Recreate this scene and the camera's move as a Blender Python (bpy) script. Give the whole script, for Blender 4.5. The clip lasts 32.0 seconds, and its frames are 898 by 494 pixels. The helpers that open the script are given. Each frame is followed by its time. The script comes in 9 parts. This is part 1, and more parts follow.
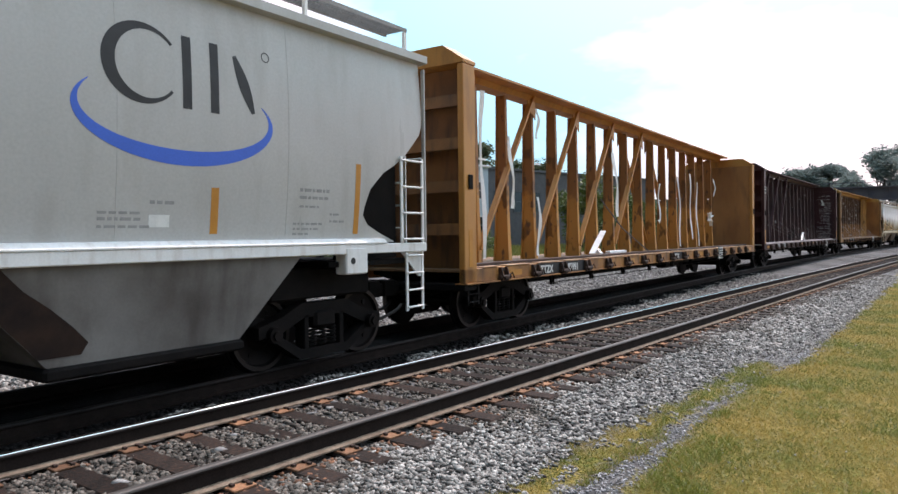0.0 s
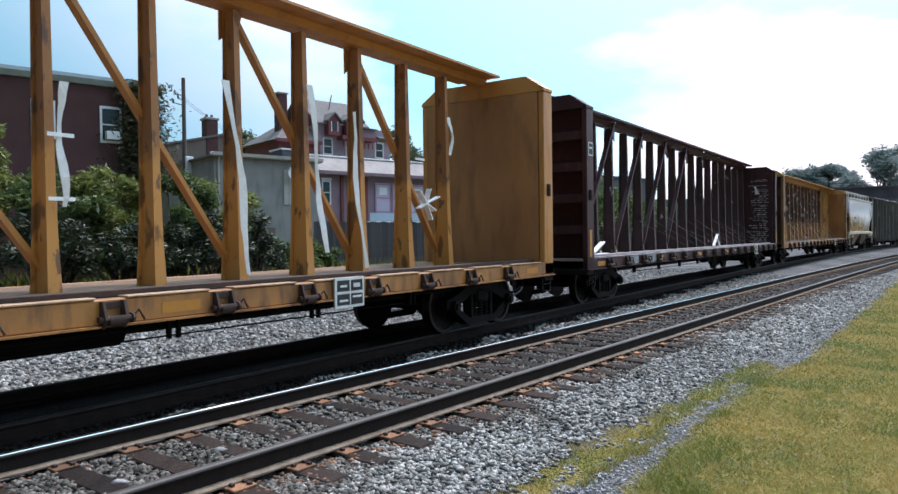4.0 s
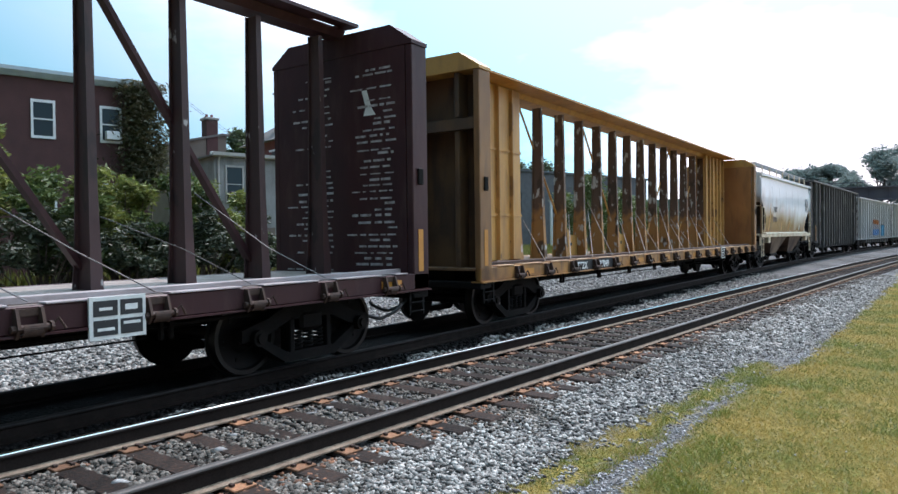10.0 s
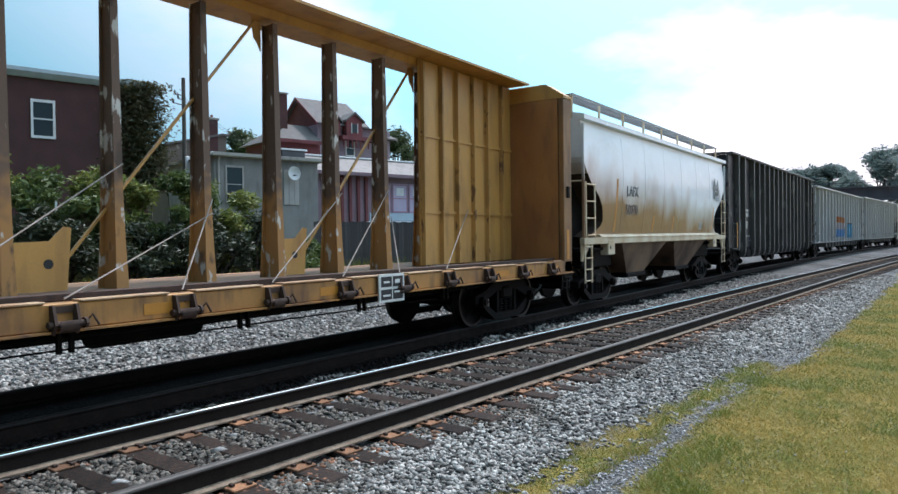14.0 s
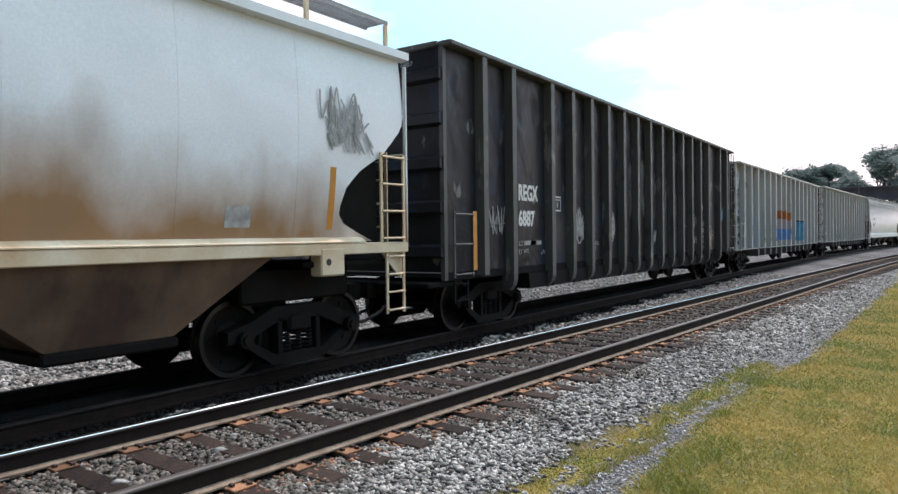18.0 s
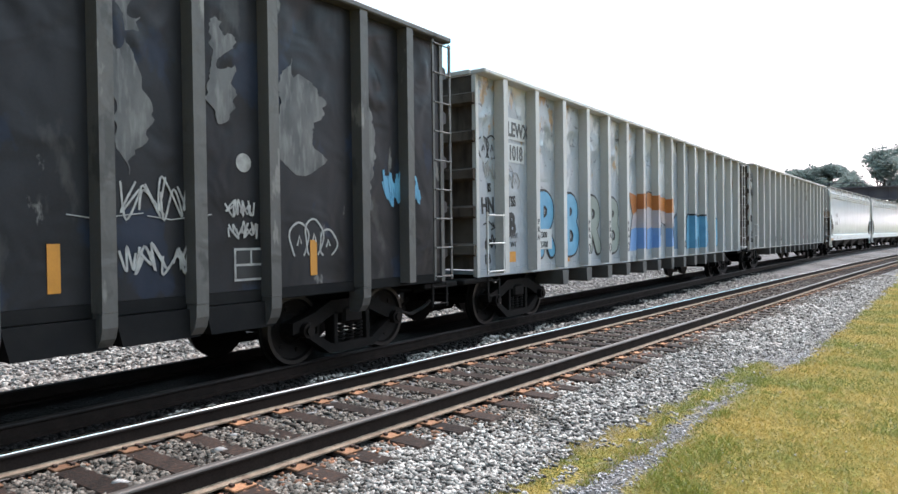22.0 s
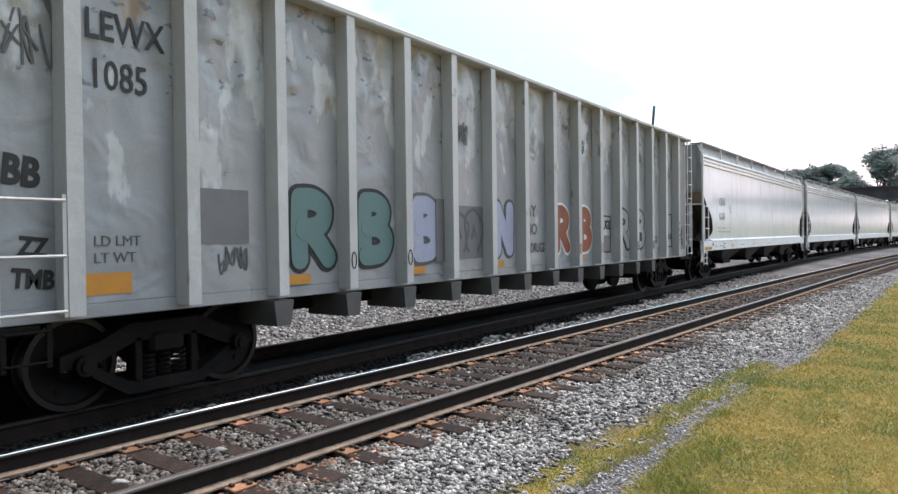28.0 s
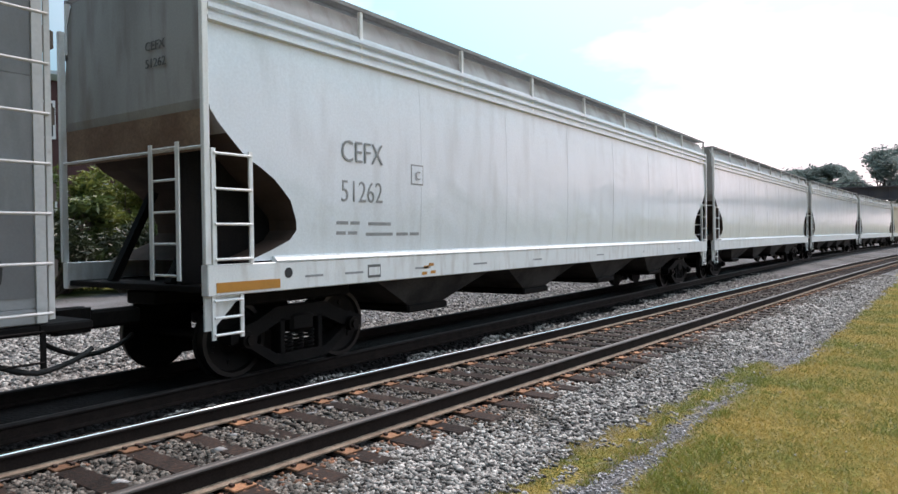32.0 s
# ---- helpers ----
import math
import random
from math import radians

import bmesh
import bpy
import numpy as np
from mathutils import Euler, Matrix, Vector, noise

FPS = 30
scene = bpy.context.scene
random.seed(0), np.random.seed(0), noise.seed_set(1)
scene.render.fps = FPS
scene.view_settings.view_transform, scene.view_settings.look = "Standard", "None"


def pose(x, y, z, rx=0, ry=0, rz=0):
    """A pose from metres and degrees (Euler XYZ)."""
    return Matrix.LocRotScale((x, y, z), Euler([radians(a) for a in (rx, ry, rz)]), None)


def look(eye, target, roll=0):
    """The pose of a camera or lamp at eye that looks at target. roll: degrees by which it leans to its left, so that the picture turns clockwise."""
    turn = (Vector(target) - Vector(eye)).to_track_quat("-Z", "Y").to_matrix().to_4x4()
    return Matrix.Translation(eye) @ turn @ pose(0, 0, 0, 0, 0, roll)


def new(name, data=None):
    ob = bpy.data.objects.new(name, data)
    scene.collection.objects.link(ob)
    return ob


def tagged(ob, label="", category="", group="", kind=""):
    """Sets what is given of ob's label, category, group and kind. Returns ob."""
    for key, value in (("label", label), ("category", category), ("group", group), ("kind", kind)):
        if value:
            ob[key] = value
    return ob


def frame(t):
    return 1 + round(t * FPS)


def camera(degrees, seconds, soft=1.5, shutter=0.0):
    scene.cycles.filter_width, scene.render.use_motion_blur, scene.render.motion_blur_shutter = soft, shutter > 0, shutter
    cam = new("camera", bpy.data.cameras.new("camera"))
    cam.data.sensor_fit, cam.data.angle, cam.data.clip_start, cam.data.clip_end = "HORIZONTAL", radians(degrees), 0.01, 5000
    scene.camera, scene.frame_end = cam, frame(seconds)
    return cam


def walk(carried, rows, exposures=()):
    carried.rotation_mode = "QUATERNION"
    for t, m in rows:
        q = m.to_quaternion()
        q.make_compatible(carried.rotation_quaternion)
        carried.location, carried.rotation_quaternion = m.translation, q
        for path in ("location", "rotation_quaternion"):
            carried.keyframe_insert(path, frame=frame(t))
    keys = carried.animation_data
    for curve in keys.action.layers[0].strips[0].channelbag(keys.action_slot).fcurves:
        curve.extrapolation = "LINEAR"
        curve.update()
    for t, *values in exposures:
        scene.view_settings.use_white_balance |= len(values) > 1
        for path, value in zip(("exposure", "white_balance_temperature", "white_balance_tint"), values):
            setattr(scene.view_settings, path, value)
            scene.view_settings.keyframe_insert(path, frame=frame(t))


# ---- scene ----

# ================= camera =================
EYE = 1.584
cam = camera(65.02, 32.0)
YAW, PITCH, ROLL = 34.38, -0.85, -0.73
aim = (math.cos(radians(YAW)), math.sin(radians(YAW)), EYE + math.tan(radians(PITCH)))
CAM_POSE = look((0, 0, EYE), aim, ROLL)
walk(cam, [(0.0, CAM_POSE), (32.0, CAM_POSE)],
     exposures=[(0, -0.40, 6850, 31), (3, -0.42, 6200, 24), (6, -0.27, 6150, 27), (9, -0.27, 6150, 22), (11, -0.15, 6200, 25), (12, -0.17, 6150, 23), (14, -0.42, 6150, 21), (17, -0.36, 6600, 28),
                (19, -0.36, 6750, 27), (20, -0.04, 6750, 27), (22, 0.26, 6750, 27), (24, 0.0, 6900, 29), (25, -0.15, 6900, 30), (28, -0.15, 6850, 30), (29, -0.24, 6850, 30), (31, -0.26, 6900, 30), (32, -0.38, 6850, 30)])

# ================= light =================
SUN_ELEV, SUN_AZ = 56.9, -1.0          # azimuth: degrees from +x towards +y
world = bpy.data.worlds.new("sky")
scene.world = world
world.use_nodes = True
wn, wl = world.node_tree.nodes, world.node_tree.links
wn.clear()
sky = wn.new("ShaderNodeTexSky")
sky.sky_type = "NISHITA"
sky.sun_disc = False
sky.sun_elevation = radians(SUN_ELEV)
sky.sun_rotation = radians(90 - SUN_AZ)
sky.air_density, sky.dust_density, sky.ozone_density = 1.0, 1.5, 1.0
wtc = wn.new("ShaderNodeTexCoord")
wmap = wn.new("ShaderNodeMapping")
wmap.inputs["Scale"].default_value = (1.0, 1.0, 2.6)
wnoise = wn.new("ShaderNodeTexNoise")
wnoise.inputs["Scale"].default_value, wnoise.inputs["Detail"].default_value, wnoise.inputs["Roughness"].default_value = 1.7, 6.0, 0.55
SUN_DIR = Vector((math.cos(radians(SUN_ELEV)) * math.cos(radians(SUN_AZ)),
                  math.cos(radians(SUN_ELEV)) * math.sin(radians(SUN_AZ)), math.sin(radians(SUN_ELEV))))


def world_math(op, a, b):
    q = wn.new("ShaderNodeMath")
    q.operation = op
    for i, val in enumerate((a, b)):
        if isinstance(val, (int, float)):
            q.inputs[i].default_value = val
        else:
            wl.new(val, q.inputs[i])
    return q.outputs[0]


# thin bright cloud, whitest beside the sun and thinning away from it
wdot = wn.new("ShaderNodeVectorMath")
wdot.operation = "DOT_PRODUCT"
GLOW_AZ = SUN_AZ - 10.0
wdot.inputs[1].default_value = (math.cos(radians(SUN_ELEV)) * math.cos(radians(GLOW_AZ)), math.cos(radians(SUN_ELEV)) * math.sin(radians(GLOW_AZ)), math.sin(radians(SUN_ELEV)))
wl.new(wtc.outputs["Generated"], wdot.inputs[0])
wl.new(wtc.outputs["Generated"], wmap.inputs["Vector"])
wl.new(wmap.outputs["Vector"], wnoise.inputs["Vector"])
near_sun = world_math("POWER", world_math("MAXIMUM", world_math("DIVIDE", world_math("ADD", wdot.outputs["Value"], 0.5), 1.5), 0.0), 2.5)
wr = wn.new("ShaderNodeMapRange")
wr.inputs["From Min"].default_value, wr.inputs["From Max"].default_value = 0.42, 0.60
wl.new(wnoise.outputs["Fac"], wr.inputs["Value"])
cloud_tint = wn.new("ShaderNodeMixRGB")
cloud_tint.inputs[1].default_value, cloud_tint.inputs[2].default_value = (0.40, 0.90, 1.05, 1), (1.06, 1.02, 1.02, 1)
sunward = wn.new("ShaderNodeMapRange")
sunward.inputs["From Min"].default_value, sunward.inputs["From Max"].default_value = 0.21, 0.38
wl.new(near_sun, sunward.inputs["Value"])
wl.new(world_math("MULTIPLY", wr.outputs["Result"], sunward.outputs["Result"]), cloud_tint.inputs["Fac"])
glow = world_math("MULTIPLY", near_sun, 3.75)
wcol = wn.new("ShaderNodeMixRGB")
wcol.blend_type = "MULTIPLY"
wcol.inputs["Fac"].default_value = 1.0
wl.new(cloud_tint.outputs["Color"], wcol.inputs[1])
wl.new(glow, wcol.inputs[2])
clear = wn.new("ShaderNodeMixRGB")
clear.blend_type = "MULTIPLY"
clear.inputs["Fac"].default_value = 1.0
clear.inputs[2].default_value = (0.030, 0.028, 0.028, 1)
wl.new(sky.outputs["Color"], clear.inputs[1])
wadd = wn.new("ShaderNodeMixRGB")
wadd.blend_type = "ADD"
wadd.inputs["Fac"].default_value = 1.0
wl.new(clear.outputs["Color"], wadd.inputs[1])
wl.new(wcol.outputs["Color"], wadd.inputs[2])
wbg = wn.new("ShaderNodeBackground")
wbg.inputs["Strength"].default_value = 1.0
wout = wn.new("ShaderNodeOutputWorld")
wl.new(wadd.outputs["Color"], wbg.inputs["Color"])
wl.new(wbg.outputs["Background"], wout.inputs["Surface"])

sun_data = bpy.data.lights.new("sun", "SUN")
sun_data.energy, sun_data.angle, sun_data.color = 4.6, radians(0.53), (1.0, 0.95, 0.87)
sun = new("sun", sun_data)
sun.matrix_world = look(SUN_DIR * 100, (0, 0, 0))

# ================= materials =================
def rgb(c, k=1.0):
    return (c[0] * k, c[1] * k, c[2] * k, 1.0)


def make(name, base, second=None, rough=0.6, metal=0.0, scale=3.0, fine=40.0, bump=0.15, amount=0.5,
         dirt=None, dirt_amount=0.0, streak=1.0, per_island=0.0, per_object=0.0, dent=0.0, dent_scale=1.2, grain_amount=None):
    """A painted or raw surface: base mixed with a second colour in large patches, fine grain, dirt streaks and dents."""
    m = bpy.data.materials.new(name)
    m.use_nodes = True
    n, l = m.node_tree.nodes, m.node_tree.links
    b = n["Principled BSDF"]
    b.inputs["Roughness"].default_value, b.inputs["Metallic"].default_value = rough, metal
    second = second or tuple(c * 0.7 for c in base)
    tc = n.new("ShaderNodeTexCoord")
    mp = n.new("ShaderNodeMapping")
    mp.inputs["Scale"].default_value = (1, 1, 1.0 / streak)
    l.new(tc.outputs["Object"], mp.inputs["Vector"])
    big = n.new("ShaderNodeTexNoise")
    big.inputs["Scale"].default_value, big.inputs["Detail"].default_value = scale, 5
    l.new(mp.outputs["Vector"], big.inputs["Vector"])
    sm = n.new("ShaderNodeTexNoise")
    sm.inputs["Scale"].default_value, sm.inputs["Detail"].default_value = fine, 3
    l.new(tc.outputs["Object"], sm.inputs["Vector"])
    r1 = n.new("ShaderNodeMapRange")
    r1.inputs["From Min"].default_value, r1.inputs["From Max"].default_value = 0.38, 0.68
    r1.inputs["To Max"].default_value = amount
    l.new(big.outputs["Fac"], r1.inputs["Value"])
    mix = n.new("ShaderNodeMixRGB")
    mix.inputs[1].default_value, mix.inputs[2].default_value = rgb(base), rgb(second)
    l.new(r1.outputs["Result"], mix.inputs["Fac"])
    out = mix.outputs["Color"]
    grain = n.new("ShaderNodeMapRange")
    ga = grain_amount if grain_amount is not None else (0.05 if bump <= 0.1 else 0.2)
    grain.inputs["To Min"].default_value, grain.inputs["To Max"].default_value = 1 - ga, 1 + ga
    grain.inputs["From Min"].default_value, grain.inputs["From Max"].default_value = 0.3, 0.7
    l.new(sm.outputs["Fac"], grain.inputs["Value"])
    mul = n.new("ShaderNodeMixRGB")
    mul.blend_type = "MULTIPLY"
    mul.inputs["Fac"].default_value = 1.0
    l.new(out, mul.inputs[1])
    l.new(grain.outputs["Result"], mul.inputs[2])
    out = mul.outputs["Color"]
    if dirt:
        dn = n.new("ShaderNodeTexNoise")
        dn.inputs["Scale"].default_value, dn.inputs["Detail"].default_value = scale * 2.3, 8
        dm = n.new("ShaderNodeMapping")
        dm.inputs["Scale"].default_value = (1.6, 1.6, 0.35)
        dm.inputs["Location"].default_value = (7, 3, 1)
        l.new(tc.outputs["Object"], dm.inputs["Vector"])
        l.new(dm.outputs["Vector"], dn.inputs["Vector"])
        dr = n.new("ShaderNodeMapRange")
        dr.inputs["From Min"].default_value, dr.inputs["From Max"].default_value = 0.5, 0.7
        dr.inputs["To Max"].default_value = dirt_amount
        l.new(dn.outputs["Fac"], dr.inputs["Value"])
        dx = n.new("ShaderNodeMixRGB")
        dx.inputs[2].default_value = rgb(dirt)
        l.new(dr.outputs["Result"], dx.inputs["Fac"])
        l.new(out, dx.inputs[1])
        out = dx.outputs["Color"]
    for amt, kind in ((per_island, "island"), (per_object, "object")):
        if amt:
            src = n.new("ShaderNodeNewGeometry").outputs["Random Per Island"] if kind == "island" else n.new("ShaderNodeObjectInfo").outputs["Random"]
            pr = n.new("ShaderNodeMapRange")
            pr.inputs["To Min"].default_value, pr.inputs["To Max"].default_value = 1 - amt, 1 + amt
            l.new(src, pr.inputs["Value"])
            pm = n.new("ShaderNodeMixRGB")
            pm.blend_type = "MULTIPLY"
            pm.inputs["Fac"].default_value = 1.0
            l.new(out, pm.inputs[1])
            l.new(pr.outputs["Result"], pm.inputs[2])
            out = pm.outputs["Color"]
    l.new(out, b.inputs["Base Color"])
    rr = n.new("ShaderNodeMapRange")
    rr.inputs["To Min"].default_value, rr.inputs["To Max"].default_value = max(rough - 0.12, 0.05), min(rough + 0.15, 1)
    l.new(big.outputs["Fac"], rr.inputs["Value"])
    l.new(rr.outputs["Result"], b.inputs["Roughness"])
    last = None
    if dent:
        de = n.new("ShaderNodeTexNoise")
        de.inputs["Scale"].default_value, de.inputs["Detail"].default_value = dent_scale, 2
        de.inputs["Distortion"].default_value = 0.6
        l.new(tc.outputs["Object"], de.inputs["Vector"])
        db = n.new("ShaderNodeBump")
        db.inputs["Strength"].default_value, db.inputs["Distance"].default_value = 1.0, dent
        l.new(de.outputs["Fac"], db.inputs["Height"])
        last = db
    if bump:
        bp = n.new("ShaderNodeBump")
        bp.inputs["Strength"].default_value, bp.inputs["Distance"].default_value = bump, 0.01
        l.new(sm.outputs["Fac"], bp.inputs["Height"])
        if last:
            l.new(last.outputs["Normal"], bp.inputs["Normal"])
        last = bp
    if last:
        l.new(last.outputs["Normal"], b.inputs["Normal"])
    return m


def blotchy_scrape():
    return make("scraped_grey_paint", (0.085, 0.085, 0.085), (0.028, 0.029, 0.032), 0.5, 0, 3.0, 40, 0.05, 1.0, (0.18, 0.18, 0.178), 0.6, 2.5)


M = {}
M["rail_side"] = make("rusty_rail", (0.022, 0.016, 0.014), (0.012, 0.010, 0.009), 0.75, 0.1, 6, 60)
M["rail_head"] = make("polished_rail", (0.60, 0.59, 0.58), (0.50, 0.485, 0.475), 0.15, 1.0, 5, 90, 0.0)
q_ = M["rail_head"].node_tree.nodes["Principled BSDF"].inputs["Roughness"]
M["rail_head"].node_tree.links.remove(q_.links[0])
q_.default_value = 0.06
# rail tops under the train: oil and the train's shade in one colour
M["rail_black"] = make("oil_and_shade_black_rail_top", (0.030, 0.027, 0.026), (0.018, 0.016, 0.016), 0.5, 0.2, 5, 90, 0.05)
M["rail_dull"] = make("dull_rail_top", (0.075, 0.064, 0.057), (0.045, 0.038, 0.034), 0.55, 0.2, 5, 90, 0.05)
M["tie"] = make("weathered_tie", (0.024, 0.016, 0.013), (0.011, 0.009, 0.008), 0.9, 0, 7, 60, 0.5, 0.8, (0.10, 0.045, 0.025), 0.4, per_object=0.45)
# oil and the shade below the cars are both put into this black
M["tie_oil_shade"] = make("oil_and_shade_black_tie", (0.011, 0.010, 0.010), (0.008, 0.007, 0.007), 0.85, 0, 7, 60, 0.4, 0.8)
M["plate"] = make("rusty_plate", (0.27, 0.125, 0.06), (0.13, 0.062, 0.035), 0.85, 0.1, 14, 70, 0.3, 0.9, (0.05, 0.028, 0.018), 0.7, per_object=0.45)
M["spike"] = make("rusty_spike", (0.05, 0.028, 0.02), None, 0.85, 0.2, 14, 70)
M["stone"] = make("ballast_stone", (0.29, 0.275, 0.255), (0.125, 0.117, 0.108), 0.9, 0, 9, 60, 0.3, 0.6, per_island=0.82)
M["stone_brown"] = make("stained_stone", (0.135, 0.122, 0.106), (0.07, 0.060, 0.052), 0.9, 0, 9, 60, 0.3, 0.6, (0.10, 0.055, 0.034), 0.35, per_island=0.8)
M["path_stone"] = make("pale_path_gravel", (0.34, 0.33, 0.335), (0.20, 0.195, 0.20), 0.9, 0, 9, 60, 0.3, 0.6, per_island=0.5)
M["flange_orange"] = make("worn_pale_orange_flange", (0.46, 0.30, 0.17), (0.33, 0.16, 0.07), 0.6, 0, 1.6, 40, 0.1, 0.9, (0.20, 0.11, 0.06), 0.5)
M["flange_grey"] = make("worn_pinkish_flange", (0.36, 0.31, 0.31), (0.25, 0.20, 0.20), 0.7, 0, 2, 40, 0.1, 0.8)
M["orange"] = make("orange_paint", (0.52, 0.225, 0.048), (0.41, 0.165, 0.04), 0.5, 0, 1.1, 30, 0.06, 0.6, (0.15, 0.07, 0.035), 0.4, 1.5)
M["yellow"] = make("faded_yellow_paint", (0.52, 0.275, 0.070), (0.41, 0.20, 0.055), 0.5, 0, 1.1, 30, 0.06, 0.6, (0.19, 0.085, 0.04), 0.45, 1.5)
M["brown"] = make("dark_red_brown_paint", (0.050, 0.019, 0.021), (0.028, 0.012, 0.015), 0.45, 0, 1.6, 30, 0.08, 0.6, (0.11, 0.07, 0.06), 0.22, 2.0)
M["grey_car"] = make("light_grey_car_paint", (0.46, 0.455, 0.445), (0.39, 0.385, 0.375), 0.30, 0, 0.9, 30, 0.03, 0.6, (0.28, 0.25, 0.22), 0.25, 4.0, dent=0.02, dent_scale=0.7)
M["white_car"] = make("pale_grey_car_paint", (0.72, 0.76, 0.80), (0.645, 0.685, 0.725), 0.15, 0, 0.8, 30, 0.03, 0.6, (0.34, 0.33, 0.31), 0.22, 5.0, dent=0.025, dent_scale=0.8)
M["white_paint"] = make("white_paint", (0.80, 0.80, 0.79), (0.68, 0.68, 0.66), 0.5, 0, 2, 40, 0.05, 0.5, (0.35, 0.25, 0.18), 0.3)
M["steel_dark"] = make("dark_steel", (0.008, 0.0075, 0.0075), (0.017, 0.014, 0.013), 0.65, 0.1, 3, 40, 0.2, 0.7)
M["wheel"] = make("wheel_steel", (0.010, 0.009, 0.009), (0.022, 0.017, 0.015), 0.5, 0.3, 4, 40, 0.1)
M["tread"] = make("bright_tread", (0.035, 0.031, 0.029), None, 0.4, 0.8, 6, 60, 0.03)
M["rubber"] = make("black_hose", (0.02, 0.02, 0.02), None, 0.6, 0, 6, 60)
M["reflector"] = make("amber_reflector", (0.52, 0.21, 0.022), (0.42, 0.17, 0.02), 0.5, 0, 6, 60, 0.03)
M["black"] = make("black_lettering", (0.018, 0.018, 0.02), None, 0.6, 0, 6, 60, 0.02)
M["lettering"] = make("white_lettering", (0.72, 0.72, 0.70), None, 0.6, 0, 6, 60, 0.02)
M["blue"] = make("blue_swoosh", (0.03, 0.13, 0.62), (0.03, 0.11, 0.52), 0.45, 0, 3, 40, 0.02)
M["deck"] = make("worn_wood_deck", (0.30, 0.255, 0.225), (0.19, 0.155, 0.135), 0.85, 0, 3, 40, 0.3, 0.8)
M["wrap"] = make("white_plastic_wrap", (0.84, 0.85, 0.86), (0.74, 0.75, 0.76), 0.3, 0, 3, 20, 0.1, 0.4, dent=0.02, dent_scale=6)


M["board"] = make("grating_steel", (0.27, 0.265, 0.26), (0.20, 0.19, 0.185), 0.6, 0.2, 4, 40)
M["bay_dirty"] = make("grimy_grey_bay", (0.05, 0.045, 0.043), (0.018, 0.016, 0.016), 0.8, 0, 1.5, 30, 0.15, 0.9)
M["bay_grey"] = make("grimy_pale_bay", (0.25, 0.243, 0.23), (0.10, 0.088, 0.08), 0.7, 0, 0.55, 30, 0.1, 0.9, (0.04, 0.028, 0.024), 0.6)
M["bay_brown"] = make("rusty_brown_bay", (0.22, 0.145, 0.095), (0.075, 0.046, 0.034), 0.7, 0, 0.6, 30, 0.1, 1.0, (0.03, 0.022, 0.02), 0.7)
M["tan_car"] = make("tan_car_paint", (0.50, 0.44, 0.34), None, 0.5, 0, 0.9, 30, 0.04, 0.4)
M["cream_sill"] = make("cream_rusty_sill", (0.66, 0.57, 0.42), (0.45, 0.27, 0.13), 0.6, 0, 1.4, 30, 0.1, 0.8)
M["print_grey"] = make("grey_marker", (0.10, 0.10, 0.105), None, 0.6, 0, 6, 60, 0.02)
M["print_soft"] = make("soft_grey_print", (0.29, 0.29, 0.29), None, 0.6, 0, 6, 60, 0.02)
M["print_dim"] = make("faded_white_stencil", (0.44, 0.41, 0.41), (0.16, 0.13, 0.13), 0.7, 0, 9, 60, 0.02, 0.9)
M["print_dark"] = make("dark_grey_stencil", (0.13, 0.13, 0.13), None, 0.6, 0, 6, 60, 0.02)
M["print_faint"] = make("faint_brown_stencil", (0.15, 0.10, 0.08), None, 0.6, 0, 6, 60, 0.02)
M["print_worn"] = make("worn_white_paint", (0.36, 0.36, 0.355), (0.2, 0.19, 0.19), 0.7, 0, 9, 60, 0.02, 0.8)
M["patch_white"] = make("pale_touch_up_paint", (0.48, 0.50, 0.51), None, 0.5, 0, 3, 40, 0.02, 0.3)
M["scrape"] = blotchy_scrape()
M["patch_pink"] = make("faded_pink_spray", (0.40, 0.33, 0.32), (0.33, 0.30, 0.30), 0.5, 0, 2, 30, 0.02, 0.8)
M["patch_mid"] = make("mid_grey_end_paint", (0.19, 0.195, 0.20), (0.12, 0.125, 0.13), 0.45, 0, 1.4, 40, 0.03, 0.9, (0.30, 0.30, 0.30), 0.4, 3.0, dent=0.03)
M["patch_dark"] = make("dark_touch_up_paint", (0.15, 0.15, 0.155), None, 0.5, 0, 3, 40, 0.02, 0.3)
M["spray_blue"] = make("sky_blue_spray", (0.10, 0.345, 0.53), (0.055, 0.235, 0.40), 0.45, 0, 2, 30, 0.02, 0.8)
M["spray_sky"] = make("blue_spray", (0.13, 0.29, 0.58), (0.20, 0.36, 0.60), 0.45, 0, 2, 30, 0.02)
M["spray_deep"] = make("deep_blue_spray", (0.06, 0.16, 0.27), (0.05, 0.10, 0.17), 0.45, 0, 2, 30, 0.02)
M["spray_pale"] = make("pale_violet_spray", (0.42, 0.40, 0.45), (0.50, 0.36, 0.30), 0.45, 0, 2, 30, 0.02)
M["spray_orange"] = make("orange_spray", (0.48, 0.17, 0.04), (0.34, 0.12, 0.045), 0.45, 0, 2, 30, 0.02, 0.8)
M["spray_green"] = make("grey_green_spray", (0.20, 0.24, 0.22), (0.25, 0.28, 0.27), 0.5, 0, 2, 30, 0.02)
M["spray_teal"] = make("teal_spray", (0.085, 0.17, 0.165), (0.11, 0.20, 0.20), 0.5, 0, 2, 30, 0.02)
